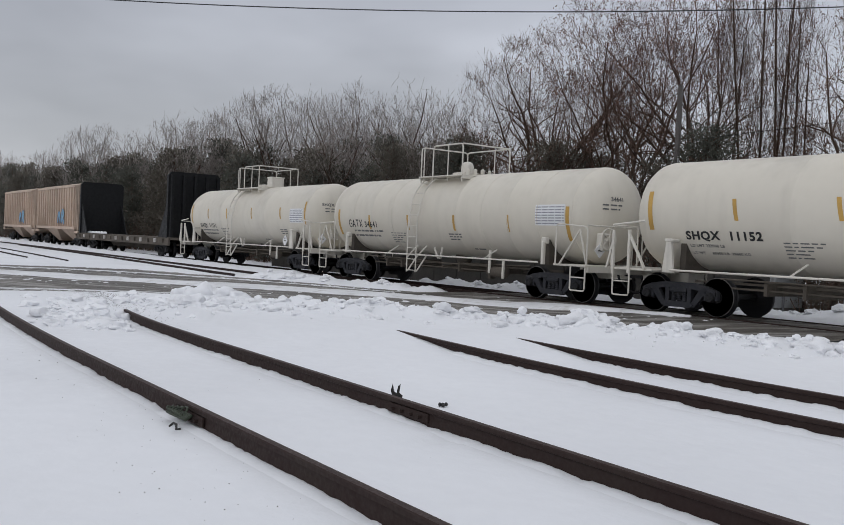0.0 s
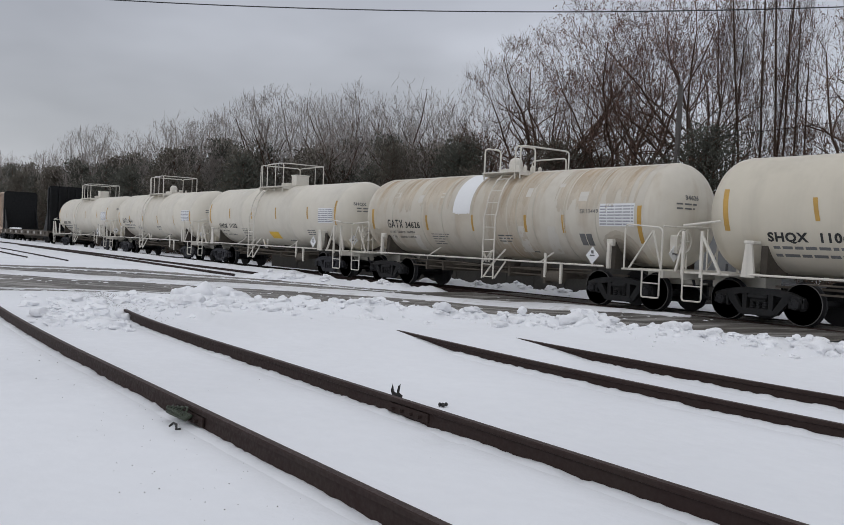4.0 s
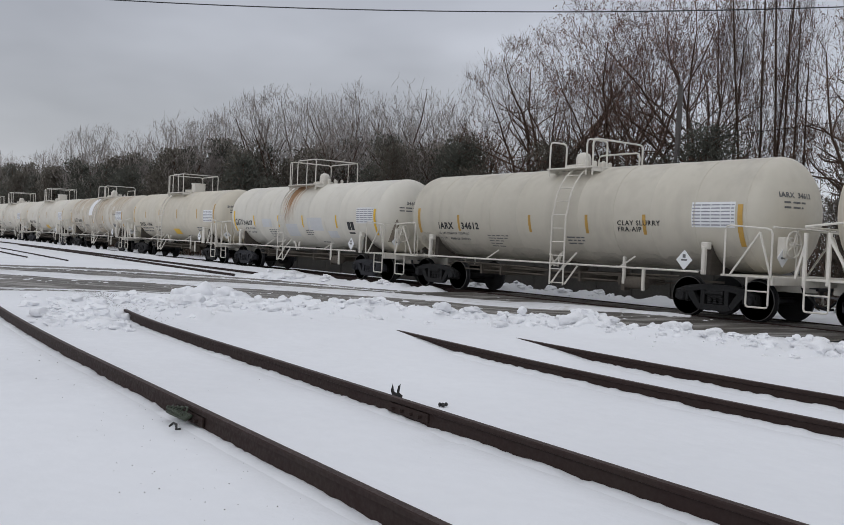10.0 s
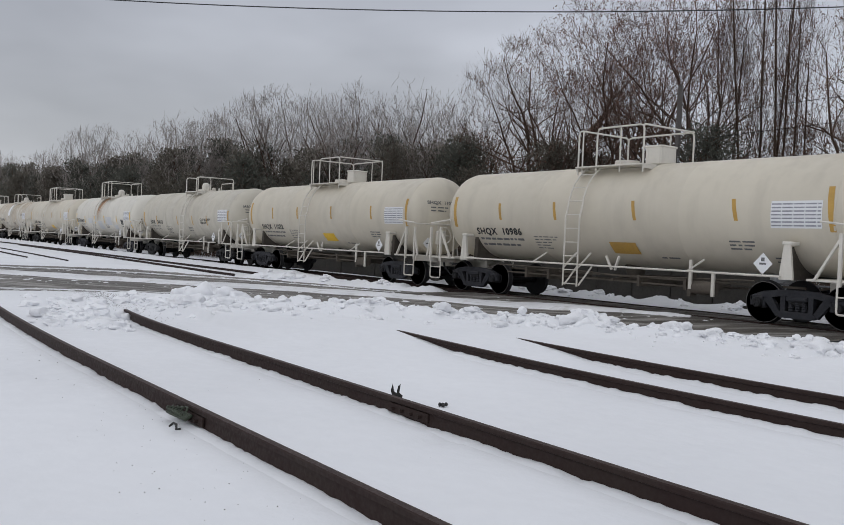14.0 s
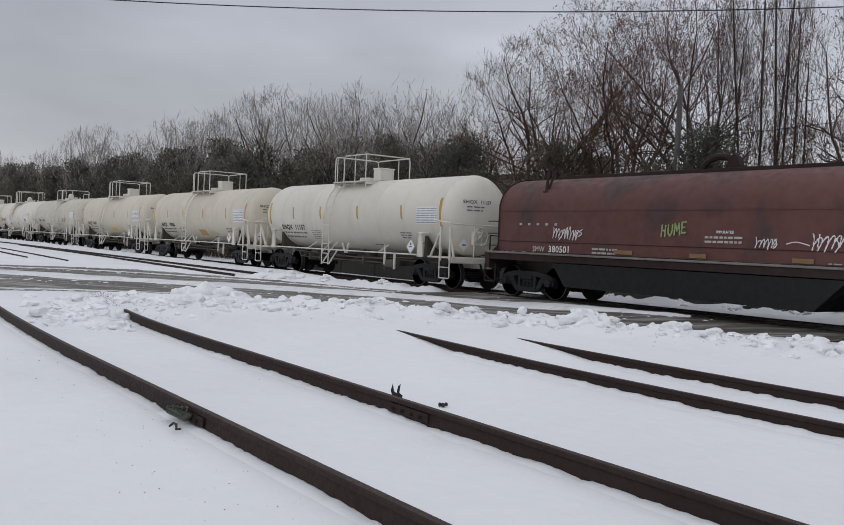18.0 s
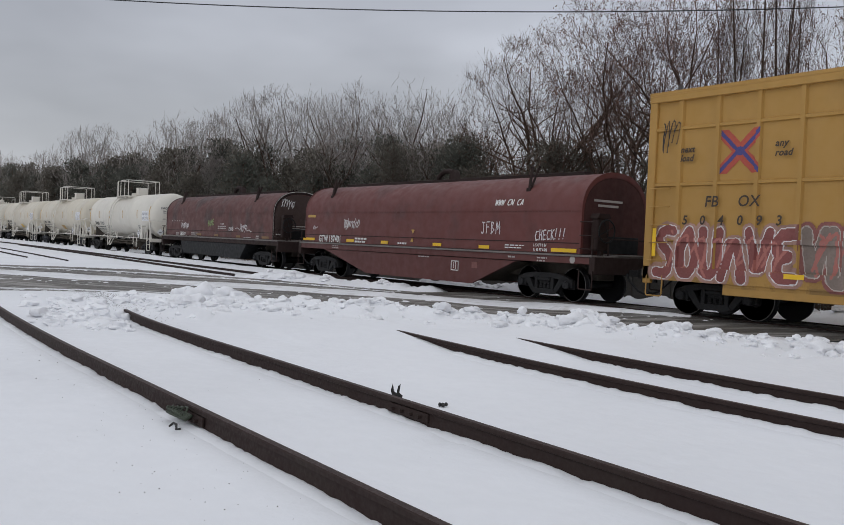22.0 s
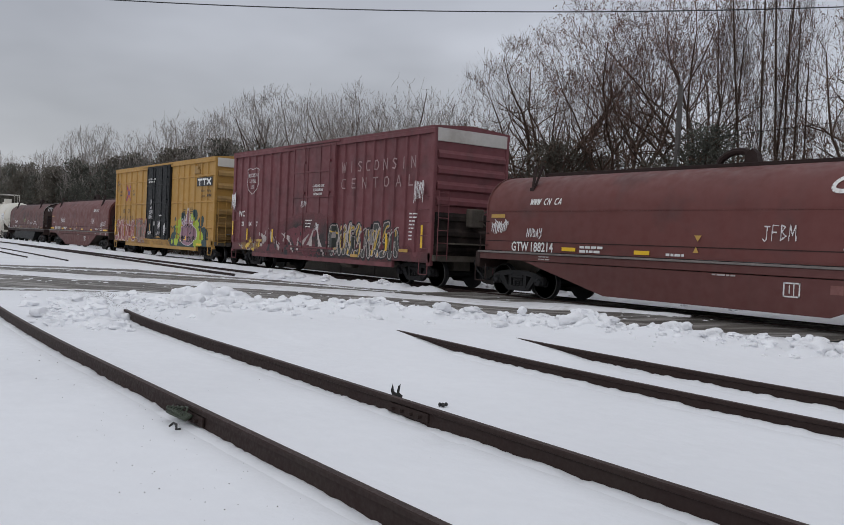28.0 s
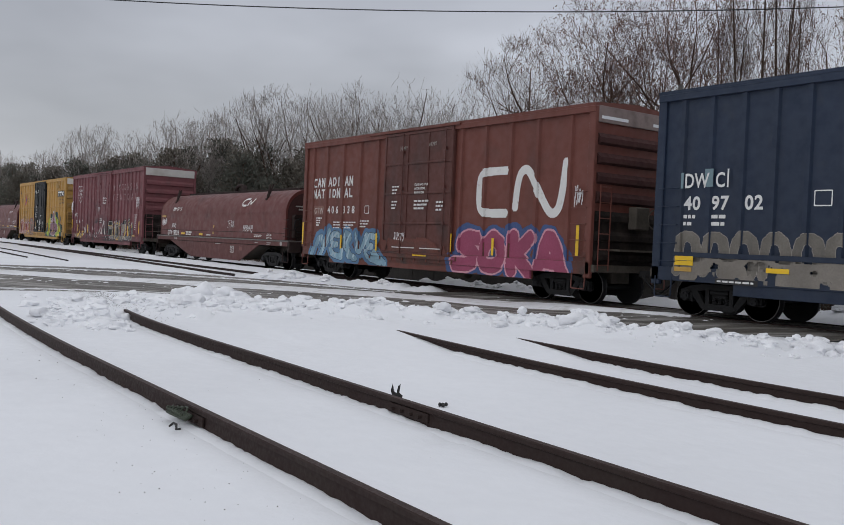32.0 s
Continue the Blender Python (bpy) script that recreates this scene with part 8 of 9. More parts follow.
        d = stroke_distance(U, Z, [[(4.02, 1.86), (4.22, 1.60), (4.46, 1.88)], [(4.22, 1.60), (4.18, 1.32)], smooth_line([(4.66, 1.84), (4.54, 1.68), (4.56, 1.46), (4.70, 1.38), (4.84, 1.50), (4.82, 1.74), (4.66, 1.84)], 1), [(5.02, 1.86), (5.0, 1.54)], [(5.0, 1.42), (5.0, 1.40)], [(3.72, 1.25), (3.9, 1.1), (3.75, 1.0)], [(4.7, 1.2), (4.72, 1.2)]] + word_paths("SE", 3.62, 1.02, 0.42, 0.24) + word_paths("SLAPS", 4.42, 1.0, 0.95, 0.26))
        s[(d < 0.035) & (e < 1)] = 4
        s[(np.abs(U - 4.2) < 0.16) & (np.abs(Z - 1.18) < 0.10)] = 5
        return s
    paint_cells("graffiti", car, 1.9, 0.72, 5.3, 2.1, bulb, [G_TEAL, G_LIME, G_MAUVE, G_WHITE, G_INK, YELLOW], surf, 0.02, "sprayed mauve bulb with spikes on teal and lime clouds")
    level_tape(car, [(-4.2, -3.75, 1.0), (5.8, 6.5, 0.84)], -1.594)
    vertical_tape(car, [(-7.55, 1.35, 2.0)], -1.60)
    side_bars(car, line_bars(3.6, 2.62, 0.5, 5, 0.09, 0.035, 9) + line_bars(4.6, 2.7, 0.5, 6, 0.09, 0.035, 10), ink, -1.512)


def paint_wine(car, surf):
    shield = [(-6.2, 4.36), (-5.95, 4.42), (-5.65, 4.34), (-5.35, 4.42), (-5.05, 4.34), (-5.12, 4.05), (-5.05, 3.75), (-5.25, 3.45), (-5.65, 3.26), (-6.05, 3.45), (-6.22, 3.75), (-6.14, 4.05), (-6.2, 4.36)]
    outline_bars(car, shield, 0.026, WHITE_PAINT, -1.572)
    for pattern, u, z in (("wisbrpsip", -6.06, 4.02), ("beptrgl", -5.96, 3.76), ("ltr", -5.80, 3.50)):
        sign_row(car, pattern, u, z, 0.15, 0.075, 0.098, 0.018, WHITE_PAINT, -1.574)
    sign_row(car, "wisbrpsip", 2.02, 3.90, 0.36, 0.30, 0.555, 0.045, FADED_SIGN, -1.573)
    sign_row(car, "beptrgl", 2.02, 3.30, 0.36, 0.32, 0.72, 0.045, FADED_SIGN, -1.573)
    side_text(car, "WC", -6.98, 2.29, 0.36, WHITE_PAINT, -1.572, 1.0, 0.006, name="car_mark")
    for d, u in (("21", -6.80), ("64", -6.05), ("7", -5.28)):
        side_text(car, d, u, 1.86, 0.28, WHITE_PAINT, -1.512, 1.0, 0.008, name="car_number")
    side_text(car, "CLOSE AND LOCK", -0.02, 3.42, 0.13, WHITE_PAINT, -1.654, 0.8, 0.004)
    side_text(car, "DOORS BEFORE", 0.02, 3.26, 0.13, WHITE_PAINT, -1.654, 0.8, 0.004)
    side_text(car, "MOVING CAR", 0.06, 3.10, 0.13, WHITE_PAINT, -1.654, 0.8, 0.004)
    side_bars(car, line_bars(-0.5, 2.1, 0.5, 5, 0.12, 0.05, 3) + line_bars(6.6, 2.35, 0.45, 8, 0.12, 0.045, 5), WHITE_PAINT, -1.654)
    vertical_tape(car, [(-7.56, 1.45, 2.1), (-6.0, 1.25, 1.75), (-3.5, 1.2, 1.75), (7.25, 1.25, 2.0), (5.2, 1.1, 1.7)])
    level_tape(car, [(-5.0, -4.5, 1.2), (2.9, 3.4, 0.82), (6.0, 6.5, 1.1)], -1.60, AMBER)
    def soot(U, Z):
        cloud = 1.35 * np.clip(1.1 - np.hypot((U + 0.3) / 3.4, (Z - 1.45) / 1.0), 0, 1)
        low = 0.55 * np.clip((1.5 - Z) / 0.8, 0, 1)
        return (cloud + low) * np.clip(fbm(U * 1.6, Z * 1.6, 31, 4) * 2.0 - 0.15, 0, 1.3)
    paint_cells("overspray", car, -7.6, 0.72, 15.2, 1.75, fading(soot), blended("sooty_wine_paint", (0.150, 0.044, 0.049), (0.028, 0.022, 0.023)), lambda q, z=0: None if surf(q, z) is None else surf(q, z) + 0.002, 0.04, "sooty black overspray along the lower side")
    chalk = mat("chalky_pink_white_spray", (0.46, 0.41, 0.39), 0.7, var=0.25, scale=4)
    shards(car, -6.9, 0.80, 2.3, 0.62, 12, [mat("worn_gold_spray", (0.20, 0.11, 0.045), 0.7, var=0.3, scale=5), G_GOLD, G_GOLD, G_STONE], surf, 71, "yellow sprayed scrawl over the lower side", 0.35, 0.22)
    shards(car, -4.7, 0.72, 5.6, 1.15, 20, [mat("dark_red_spray", (0.13, 0.026, 0.036), 0.6, var=0.2), chalk, chalk, G_INK], lambda q, z=0: None if surf(q, z) is None else surf(q, z) - 0.005, 72, "sprayed graffiti in jagged red and white shapes", 0.5, 0.13)
    tag_lines(car, 1.3, 0.85, 4.6, 1.25, 7, chalk, lambda q, z=0: None if surf(q, z) is None else surf(q, z) - 0.009, 75, 0.022)
    graffiti(car, 1.35, 0.74, 4.5, 1.45, 8, [mat("dark_green_spray", (0.05, 0.055, 0.05), 0.6, var=0.2), chalk, G_INK, G_GOLD], surf, 74, 0.05, 0.085, 0.034, 0.02, "sprayed dark graffiti in bulging shapes with pale edges")
    for u, z, w, h, n, sd in ((-0.98, 2.63, 0.55, 0.32, 5, 81), (0.25, 1.69, 0.33, 0.36, 4, 82), (-7.68, 2.55, 0.5, 0.9, 9, 83), (6.75, 2.75, 0.65, 0.75, 6, 84)):
        tag_lines(car, u, z, w, h, n, G_WHITE, lambda q, z=0: -1.656, sd, 0.011, 0.014)


def paint_oxide(car, surf):
    for pattern, u, z in (("bgp", -6.99, 3.43), ("gri", -5.84, 3.44), ("gp", -4.64, 3.44), ("pgt", -6.99, 3.01), ("irp", -5.84, 3.01), ("gl", -4.64, 3.01)):
        sign_row(car, pattern, u, z, 0.30, 0.25, 0.315, 0.068, WHITE_PAINT, -1.513)
    side_bars(car, [(-6.99, -6.18, 2.36, 2.70)], mat("pale_brown_patch_paint", (0.21, 0.10, 0.08), 0.7, var=0.2, scale=4), -1.512, "paint_patch")
    side_text(car, "GTW", -6.88, 2.40, 0.32, mat("worn_pale_stencil", (0.46, 0.38, 0.34), 0.7, var=0.3, scale=9), -1.517, 0.85, 0.006, name="car_mark", spacing=1.2)
    for d, u in zip("406338", (-5.86, -5.56, -5.25, -4.74, -4.42, -4.09)):
        side_text(car, d, u, 2.41, 0.37, WHITE_PAINT, -1.513, 1.0, 0.010, name="car_number")
    outline_bars(car, [(-3.2, 2.40), (-2.94, 2.40), (-2.94, 2.66), (-3.2, 2.66), (-3.2, 2.40)], 0.025, WHITE_PAINT, -1.512, "plate_mark")
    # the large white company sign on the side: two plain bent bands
    def band(U, Z):
        s = np.full(U.shape, -1)
        c = smooth_line([(4.15, 3.60), (3.25, 3.60), (3.0, 3.50), (2.93, 3.2), (2.93, 2.8), (3.0, 2.48), (3.25, 2.38), (4.2, 2.38)], 2)
        n = smooth_line([(4.55, 2.55), (4.62, 3.2), (4.75, 3.55), (5.0, 3.62), (5.2, 3.4), (5.75, 2.6), (6.0, 2.34), (6.25, 2.42), (6.38, 2.8), (6.5, 3.72)], 2)
        s[(stroke_distance(U - 0.2, Z, [c, n]) < 0.125)] = 0
        return s
    paint_cells("company_sign", car, 2.8, 2.1, 4.3, 1.8, band, [WHITE_PAINT], surf, 0.015, "large white bent bands of a painted company sign")
    side_bars(car, line_bars(-6.7, 2.2, 0.4, 4, 0.09, 0.05, 1) + line_bars(-5.4, 2.05, 1.6, 3, 0.1, 0.045, 2) + line_bars(-3.5, 2.1, 0.6, 3, 0.1, 0.05, 3), WHITE_PAINT, -1.512)
    side_text(car, "CLOSE AND LOCK", 0.0, 3.28, 0.10, WHITE_PAINT, -1.654, 0.85, 0.003)
    side_text(car, "DOOR BEFORE", 0.0, 3.15, 0.10, WHITE_PAINT, -1.654, 0.85, 0.003)
    side_text(car, "MOVING CAR", 0.0, 3.02, 0.10, WHITE_PAINT, -1.654, 0.85, 0.003)
    side_bars(car, line_bars(0.0, 2.75, 0.8, 3, 0.12, 0.06, 6) + line_bars(-1.3, 3.25, 0.4, 3, 0.11, 0.05, 7) + line_bars(-1.3, 2.75, 0.4, 3, 0.11, 0.05, 8) + line_bars(1.2, 2.7, 0.4, 3, 0.12, 0.06, 9) + [(-1.2, 0.1, 1.24, 1.27), (0.4, 1.5, 1.24, 1.27)], WHITE_PAINT, -1.654)
    vertical_tape(car, [(-7.6, 1.2, 2.05), (-4.65, 1.1, 1.6), (-2.25, 1.1, 1.7), (7.3, 1.25, 2.05), (3.95, 1.15, 1.65), (1.95, 1.2, 1.75)])
    level_tape(car, [(0.0, 0.75, 1.0)], -1.635)
    crooked = [[(0.02, 0.08), (0.13, 0.88), (0.19, 0.30), (0.26, 0.95)], [(0.16, 0.10), (0.24, 0.62)], [(0.42, 0.80), (0.30, 0.86), (0.30, 0.50), (0.40, 0.52), (0.30, 0.46), (0.34, 0.14), (0.46, 0.10)], [(0.47, 0.12), (0.48, 0.92), (0.58, 0.78), (0.50, 0.52), (0.62, 0.10)],
               [(0.56, 0.16), (0.66, 0.10)], [(0.64, 0.86), (0.70, 0.16), (0.78, 0.84)], [(0.90, 0.80), (0.80, 0.84), (0.79, 0.48), (0.87, 0.50), (0.79, 0.42), (0.82, 0.14), (0.98, 0.02)], [(0.90, 0.30), (0.99, 0.12), (1.03, 0.0)]]
    graffiti(car, -7.0, 0.68, 5.1, 1.12, 8, [mat("pale_blue_spray", (0.25, 0.41, 0.50), 0.6, var=0.35, scale=2.5, streak=(3, 0.6, (0.10, 0.22, 0.36))), G_INK, mat("blue_shade_spray", (0.085, 0.19, 0.33), 0.6, var=0.25), G_ICE], surf, 91, 0.10, 0.115, 0.018, 0.018, "sprayed graffiti in crooked pale blue shapes", crooked)
    graffiti(car, 1.98, 0.60, 4.95, 1.28, 4, [G_PINK, G_ROSE, G_BLUE], surf, 95, 0.12, 0.205, 0.055, cell=0.018, label="sprayed graffiti in bulging magenta letters on blue",
             shapes=[[(0.24, 0.80), (0.12, 0.84), (0.09, 0.58), (0.22, 0.50), (0.21, 0.20), (0.04, 0.18)], [(0.38, 0.84), (0.30, 0.62), (0.30, 0.24), (0.38, 0.16), (0.46, 0.28), (0.46, 0.68), (0.38, 0.84)],
                     [(0.56, 0.86), (0.56, 0.14)], [(0.70, 0.84), (0.58, 0.50), (0.70, 0.14)], [(0.78, 0.14), (0.83, 0.86), (0.87, 0.86), (0.97, 0.12)], [(0.80, 0.36), (0.93, 0.36)]])
    tag_lines(car, 7.08, 2.5, 0.36, 0.6, 3, G_WHITE, lambda q, z=0: -1.585, 96, 0.014)
    tag_word(car, "JUSTY", -1.08, 1.50, 0.62, 0.22, G_WHITE, -1.658, 97, 0.016)
    for u, z, sd in ((-0.95, 4.45, 98), (0.66, 4.5, 99)):
        tag_lines(car, u, z, 0.5, 0.16, 4, G_STONE, lambda q, z=0: -1.655, sd, 0.010)
    # lettering on the pale end band
    g = Geo()
    for y0, y1 in ((-1.35, -0.35), (0.65, 1.25)):
        g.box(7.735, 7.738, y0, y1, 4.80, 4.88)
    part("lettering", g, PATCH_WHITE, car, "white number patches on the end band")


def paint_navy(car, surf):
    side_text(car, "DW", -6.90, 2.93, 0.46, WHITE_PAINT, -1.574, 0.78, 0.008, name="car_mark")
    side_text(car, "C", -6.08, 2.93, 0.46, WHITE_PAINT, -1.574, 0.78, 0.008, name="car_mark")
    side_bars(car, [(-7.0, -6.93, 2.92, 3.28), (-6.36, -6.14, 2.94, 3.34)], mat("faded_teal_patch", (0.16, 0.24, 0.27), 0.6, var=0.15), -1.572, "paint_patch")
    side_bars(car, [(-5.78, -5.74, 2.92, 3.32)], WHITE_PAINT, -1.572)
    for d, u in (("40", -6.93), ("97", -6.20), ("02", -5.36)):
        side_text(car, d, u, 2.44, 0.42, WHITE_PAINT, -1.512, 1.0, 0.012, name="car_number", spacing=1.1)
    side_bars(car, line_bars(-6.93, 2.24, 0.32, 2, 0.16, 0.08, 4) + line_bars(-6.18, 2.24, 0.36, 2, 0.16, 0.08, 5), WHITE_PAINT, -1.512)
    outline_bars(car, [(-3.78, 2.50), (-3.42, 2.50), (-3.42, 2.80), (-3.78, 2.80), (-3.78, 2.50)], 0.025, WHITE_PAINT, -1.512, "plate_mark")
    old = mat("old_beige_spray", (0.165, 0.150, 0.128), 0.75, var=0.3, scale=4, streak=(4, 0.4, (0.07, 0.068, 0.065)))
    graffiti(car, -7.1, 0.95, 4.3, 1.0, 6, [old, G_STONE], surf, 101, 0.02, 0.12, 0.014, cell=0.015, label="old beige graffiti in rounded shapes",
             shapes=[[(a, 0.1), (a, 0.75), (a + 0.05, 0.92), (a + 0.11, 0.75), (a + 0.11, 0.1)] for a in (0.02, 0.19, 0.36, 0.53, 0.70, 0.86)])
    side_bars(car, [(-7.1, -2.0, 1.36, 1.47)], NAVY_CAR, -1.592, "painted_stripe")
    def grime(U, Z):
        s = np.full(U.shape, -1)
        s[(Z < 1.33 + 0.2 * (fbm(U * 2.3, Z * 2.3, 12, 4) - 0.5)) & (fbm(U * 3.5, Z * 3.5, 14, 4) > 0.40)] = 0
        return s
    paint_cells("flaking_paint", car, -6.9, 0.84, 6.0, 0.52, grime, [mat("stone_grey_flaking_paint", (0.20, 0.18, 0.155), 0.8, var=0.2, scale=5)], lambda u, z=0: -1.586, 0.03)
    level_tape(car, [(-7.05, -6.55, 1.17), (-4.72, -4.2, 1.10)], -1.60)
    level_tape(car, [(-7.05, -6.55, 1.28)], -1.60)
    level_tape(car, [(-7.05, -6.58, 1.03)], -1.60, AMBER)
    side_bars(car, [(-5.95, -4.9, 0.80, 0.92)], BLACK_PAINT, -1.592, "notice_plate")
    side_bars(car, line_bars(-5.9, 0.84, 0.9, 1, 0.1, 0.04, 3), WHITE_PAINT, -1.596)


def sill_dirt(car, surf, name, paint, seed, top=1.5, strength=0.7):
    """Road dirt thrown up along the lower side."""
    paint_cells("road_dirt", car, -7.6, 0.72, 15.2, 1.1, fading(lambda U, Z: strength * np.clip((top - Z) / 0.8, 0, 1) * np.clip(fbm(U * 1.8, Z * 1.2, seed, 4) * 2.2 - 0.35, 0, 1.2)),
                blended(name, paint, (0.045, 0.036, 0.030)), lambda q, z=0: None if surf(q, z) is None else surf(q, z) + 0.002, 0.04, "dark road dirt along the lower side")


def paint_boxes():
    yellow, ys, wine, ws, oxide, os_, navy, ns = BOXES
    paint_yellow(yellow, ys)
    paint_wine(wine, ws)
    paint_oxide(oxide, os_)
    sill_dirt(oxide, os_, "dirty_oxide_paint", (0.150, 0.044, 0.031), 57, 1.7, 0.8)
    sill_dirt(yellow, ys, "dirty_yellow_paint", (0.42, 0.236, 0.056), 58, 1.35, 0.6)
    paint_navy(navy, ns)


paint_boxes()


# ---- trees and things behind the line ----
# direction (x / y from the eye) against the slope up to the tree tops
CANOPY = [(-9.0, 0.42), (-5.663, 0.393), (-4.464, 0.34), (-4.072, 0.375), (-3.656, 0.395), (-3.234, 0.331), (-3.021, 0.286), (-2.792, 0.352), (-2.439, 0.363), (-2.023, 0.358), (-1.799, 0.314),
          (-1.569, 0.321), (-1.448, 0.292), (-1.349, 0.291), (-1.287, 0.241), (-1.237, 0.305), (-1.172, 0.331), (-1.08, 0.38), (-1.016, 0.348), (-0.947, 0.35), (-0.853, 0.362), (-0.797, 0.365),
          (-0.679, 0.382), (-0.614, 0.274), (-0.555, 0.284), (0.5, 0.3)]
EVERGREEN = [(-9.0, 0.36), (-5.661, 0.38), (-4.352, 0.288), (-3.645, 0.31), (-2.883, 0.256), (-2.644, 0.289), (-2.075, 0.25), (-1.896, 0.214), (-1.524, 0.225), (-1.459, 0.187), (-1.31, 0.21),
             (-1.235, 0.168), (-1.119, 0.171), (-1.002, 0.142), (-0.707, 0.150), (-0.665, 0.125), (0.5, 0.12)]


def sticks(segments, sides=4):
    """Tapered sticks from (start, end, radius, radius) as vertices and faces."""
    a = np.array([s[0] for s in segments], float)
    b = np.array([s[1] for s in segments], float)
    ra = np.array([s[2] for s in segments])[:, None]
    rb = np.array([s[3] for s in segments])[:, None]
    d = b - a
    d /= np.linalg.norm(d, axis=1)[:, None] + 1e-9
    ref = np.where(np.abs(d[:, 2:3]) < 0.9, np.array([[0, 0, 1.0]]), np.array([[1.0, 0, 0]]))
    u = np.cross(d, ref)
    u /= np.linalg.norm(u, axis=1)[:, None] + 1e-9
    w = np.cross(d, u)
    rings = []
    for c, r in ((a, ra), (b, rb)):
        for k in range(sides):
            t = 2 * math.pi * k / sides
            rings.append(c + r * (u * math.cos(t) + w * math.sin(t)))
    v = np.stack(rings, 1).reshape(-1, 3)
    n = len(segments)
    base = np.arange(n)[:, None] * 2 * sides
    f = np.concatenate([base + np.array([k, (k + 1) % sides, sides + (k + 1) % sides, sides + k]) for k in range(sides if sides > 2 else 1)])
    return v, f


def bare_tree(seed, stems, limbs, reach, rise, bark, twig, kids=(2.0, 1.6, 1.5), fine=0.0058, leaves=0, bend=0.10, lift=0.015, spread=(0.60, 1.05), twig_len=(0.22, 0.6), stout=0.013, sway=0.05, dome=None):
    """A leafless tree 10 m high at scale 1: trunk, limbs, branches and twigs, dry leaves; returns a thing without place.
    stems: (x, y, lean x, lean y, height); limbs on each stem; reach: limb length; rise: lowest and highest angle of the limbs."""
    rng = random.Random(seed)
    thick, thin, tips = [], [], []

    def count(k):
        return int(k) + (rng.random() < k - int(k))

    def limb(p, d, L, r, level, roll):
        n = (0, 8, 6, 4, 2)[level]
        for i in range(n):
            t = (i + 1) / n
            d = (d + Vector((rng.gauss(0, bend), rng.gauss(0, bend), rng.gauss(0, bend) + lift)) * (1.0 if level < 3 else 1.5)).normalized()
            q = p + d * L / n
            if dome and (q.x ** 2 + q.y ** 2) / dome[2] ** 2 + ((q.z - dome[0]) / dome[1]) ** 2 > rng.uniform(0.82, 1.12):
                break
            r0, r1 = max(fine, r * (1 - 0.85 * i / n)), max(fine * 0.6, r * (1 - 0.85 * t))
            (thick if r1 > fine * 2.6 else thin).append((tuple(p), tuple(q), r0, r1))
            p = q
            if level == 4:
                tips.append(tuple(q))
            elif t > 0.14:
                for _ in range(count(kids[level - 1])):
                    roll += 2.4 + rng.uniform(-0.5, 0.5)
                    a = d.cross(Vector((0.3, 0.2, 1)) if abs(d.z) < 0.95 else Vector((1, 0, 0))).normalized()
                    side = a * math.cos(roll) + d.cross(a) * math.sin(roll)
                    if side.z < -0.35 and level < 3:
                        side.z *= -0.6
                        side.normalize()
                    ang = rng.uniform(*spread)
                    if level == 3:
                        ln = rng.uniform(*twig_len)
                    else:
                        ln = (L * (1 - t) * (0.72 if level == 1 else 0.60) + L * 0.15) * rng.uniform(0.7, 1.2)
                    limb(p, (d * math.cos(ang) + side * math.sin(ang)).normalized(), ln, max(fine, r1 * 0.62), level + 1, rng.uniform(0, 6.3))

    for x, y, lx, ly, h in stems:
        way, p = Vector((lx, ly, 1)).normalized(), Vector((x, y, -0.3))
        m = max(4, int(h * 1.6))
        R = stout * 10 * (1.0 if len(stems) < 2 else 0.75)
        line = [p]
        for i in range(m):
            way = (way + Vector((rng.gauss(0, sway), rng.gauss(0, sway), 0.03))).normalized()
            line.append(line[-1] + way * (h + 0.3) / m)
        for i in range(m):
            thick.append((tuple(line[i]), tuple(line[i + 1]), R * (1 - 0.55 * i / m), R * (1 - 0.55 * (i + 1) / m)))
        roll = rng.uniform(0, 6.3)
        for k in range(limbs):
            t = 0.45 + 0.55 * k / max(1, limbs - 1) if reach > 3.5 else 0.10 + 0.90 * k / (limbs - 1)
            q = line[min(m, max(1, round(t * m)))]
            roll += 2.4 + rng.uniform(-0.4, 0.4)
            a = radians(rise[0] + (rise[1] - rise[0]) * (k / max(1, limbs - 1)) + rng.uniform(-8, 8))
            d = Vector((math.cos(roll) * math.cos(a), math.sin(roll) * math.cos(a), math.sin(a)))
            d = (d + way * 0.25).normalized()
            L = reach * rng.uniform(0.82, 1.1) * (0.72 + 0.28 * math.sin(a)) if reach > 3.5 else (reach * 0.45 + 0.30 * (10 - q.z)) * rng.uniform(0.7, 1.15)
            limb(q, d, L, R * (0.62 if reach > 3.5 else 0.34), 1, rng.uniform(0, 6.3))
    top = 10.0 / max(q[1][2] for q in thick + thin)
    thick, thin = ([(tuple(c * top for c in a), tuple(c * top for c in b), r0, r1) for a, b, r0, r1 in segs] for segs in (thick, thin))
    tips = [tuple(c * top for c in q) for q in tips]
    ob = new("tree")
    for name, segs, k, mt in (("trunk", thick, 5, bark), ("crown", thin, 2, twig)):
        v, f = sticks(segs, k)
        me = bpy.data.meshes.new(name)
        me.from_pydata(v.tolist(), [], f.tolist())
        me.materials.append(mt)
        if name == "trunk":
            me.polygons.foreach_set("use_smooth", [True] * len(me.polygons))
        part(name, me, None, ob)
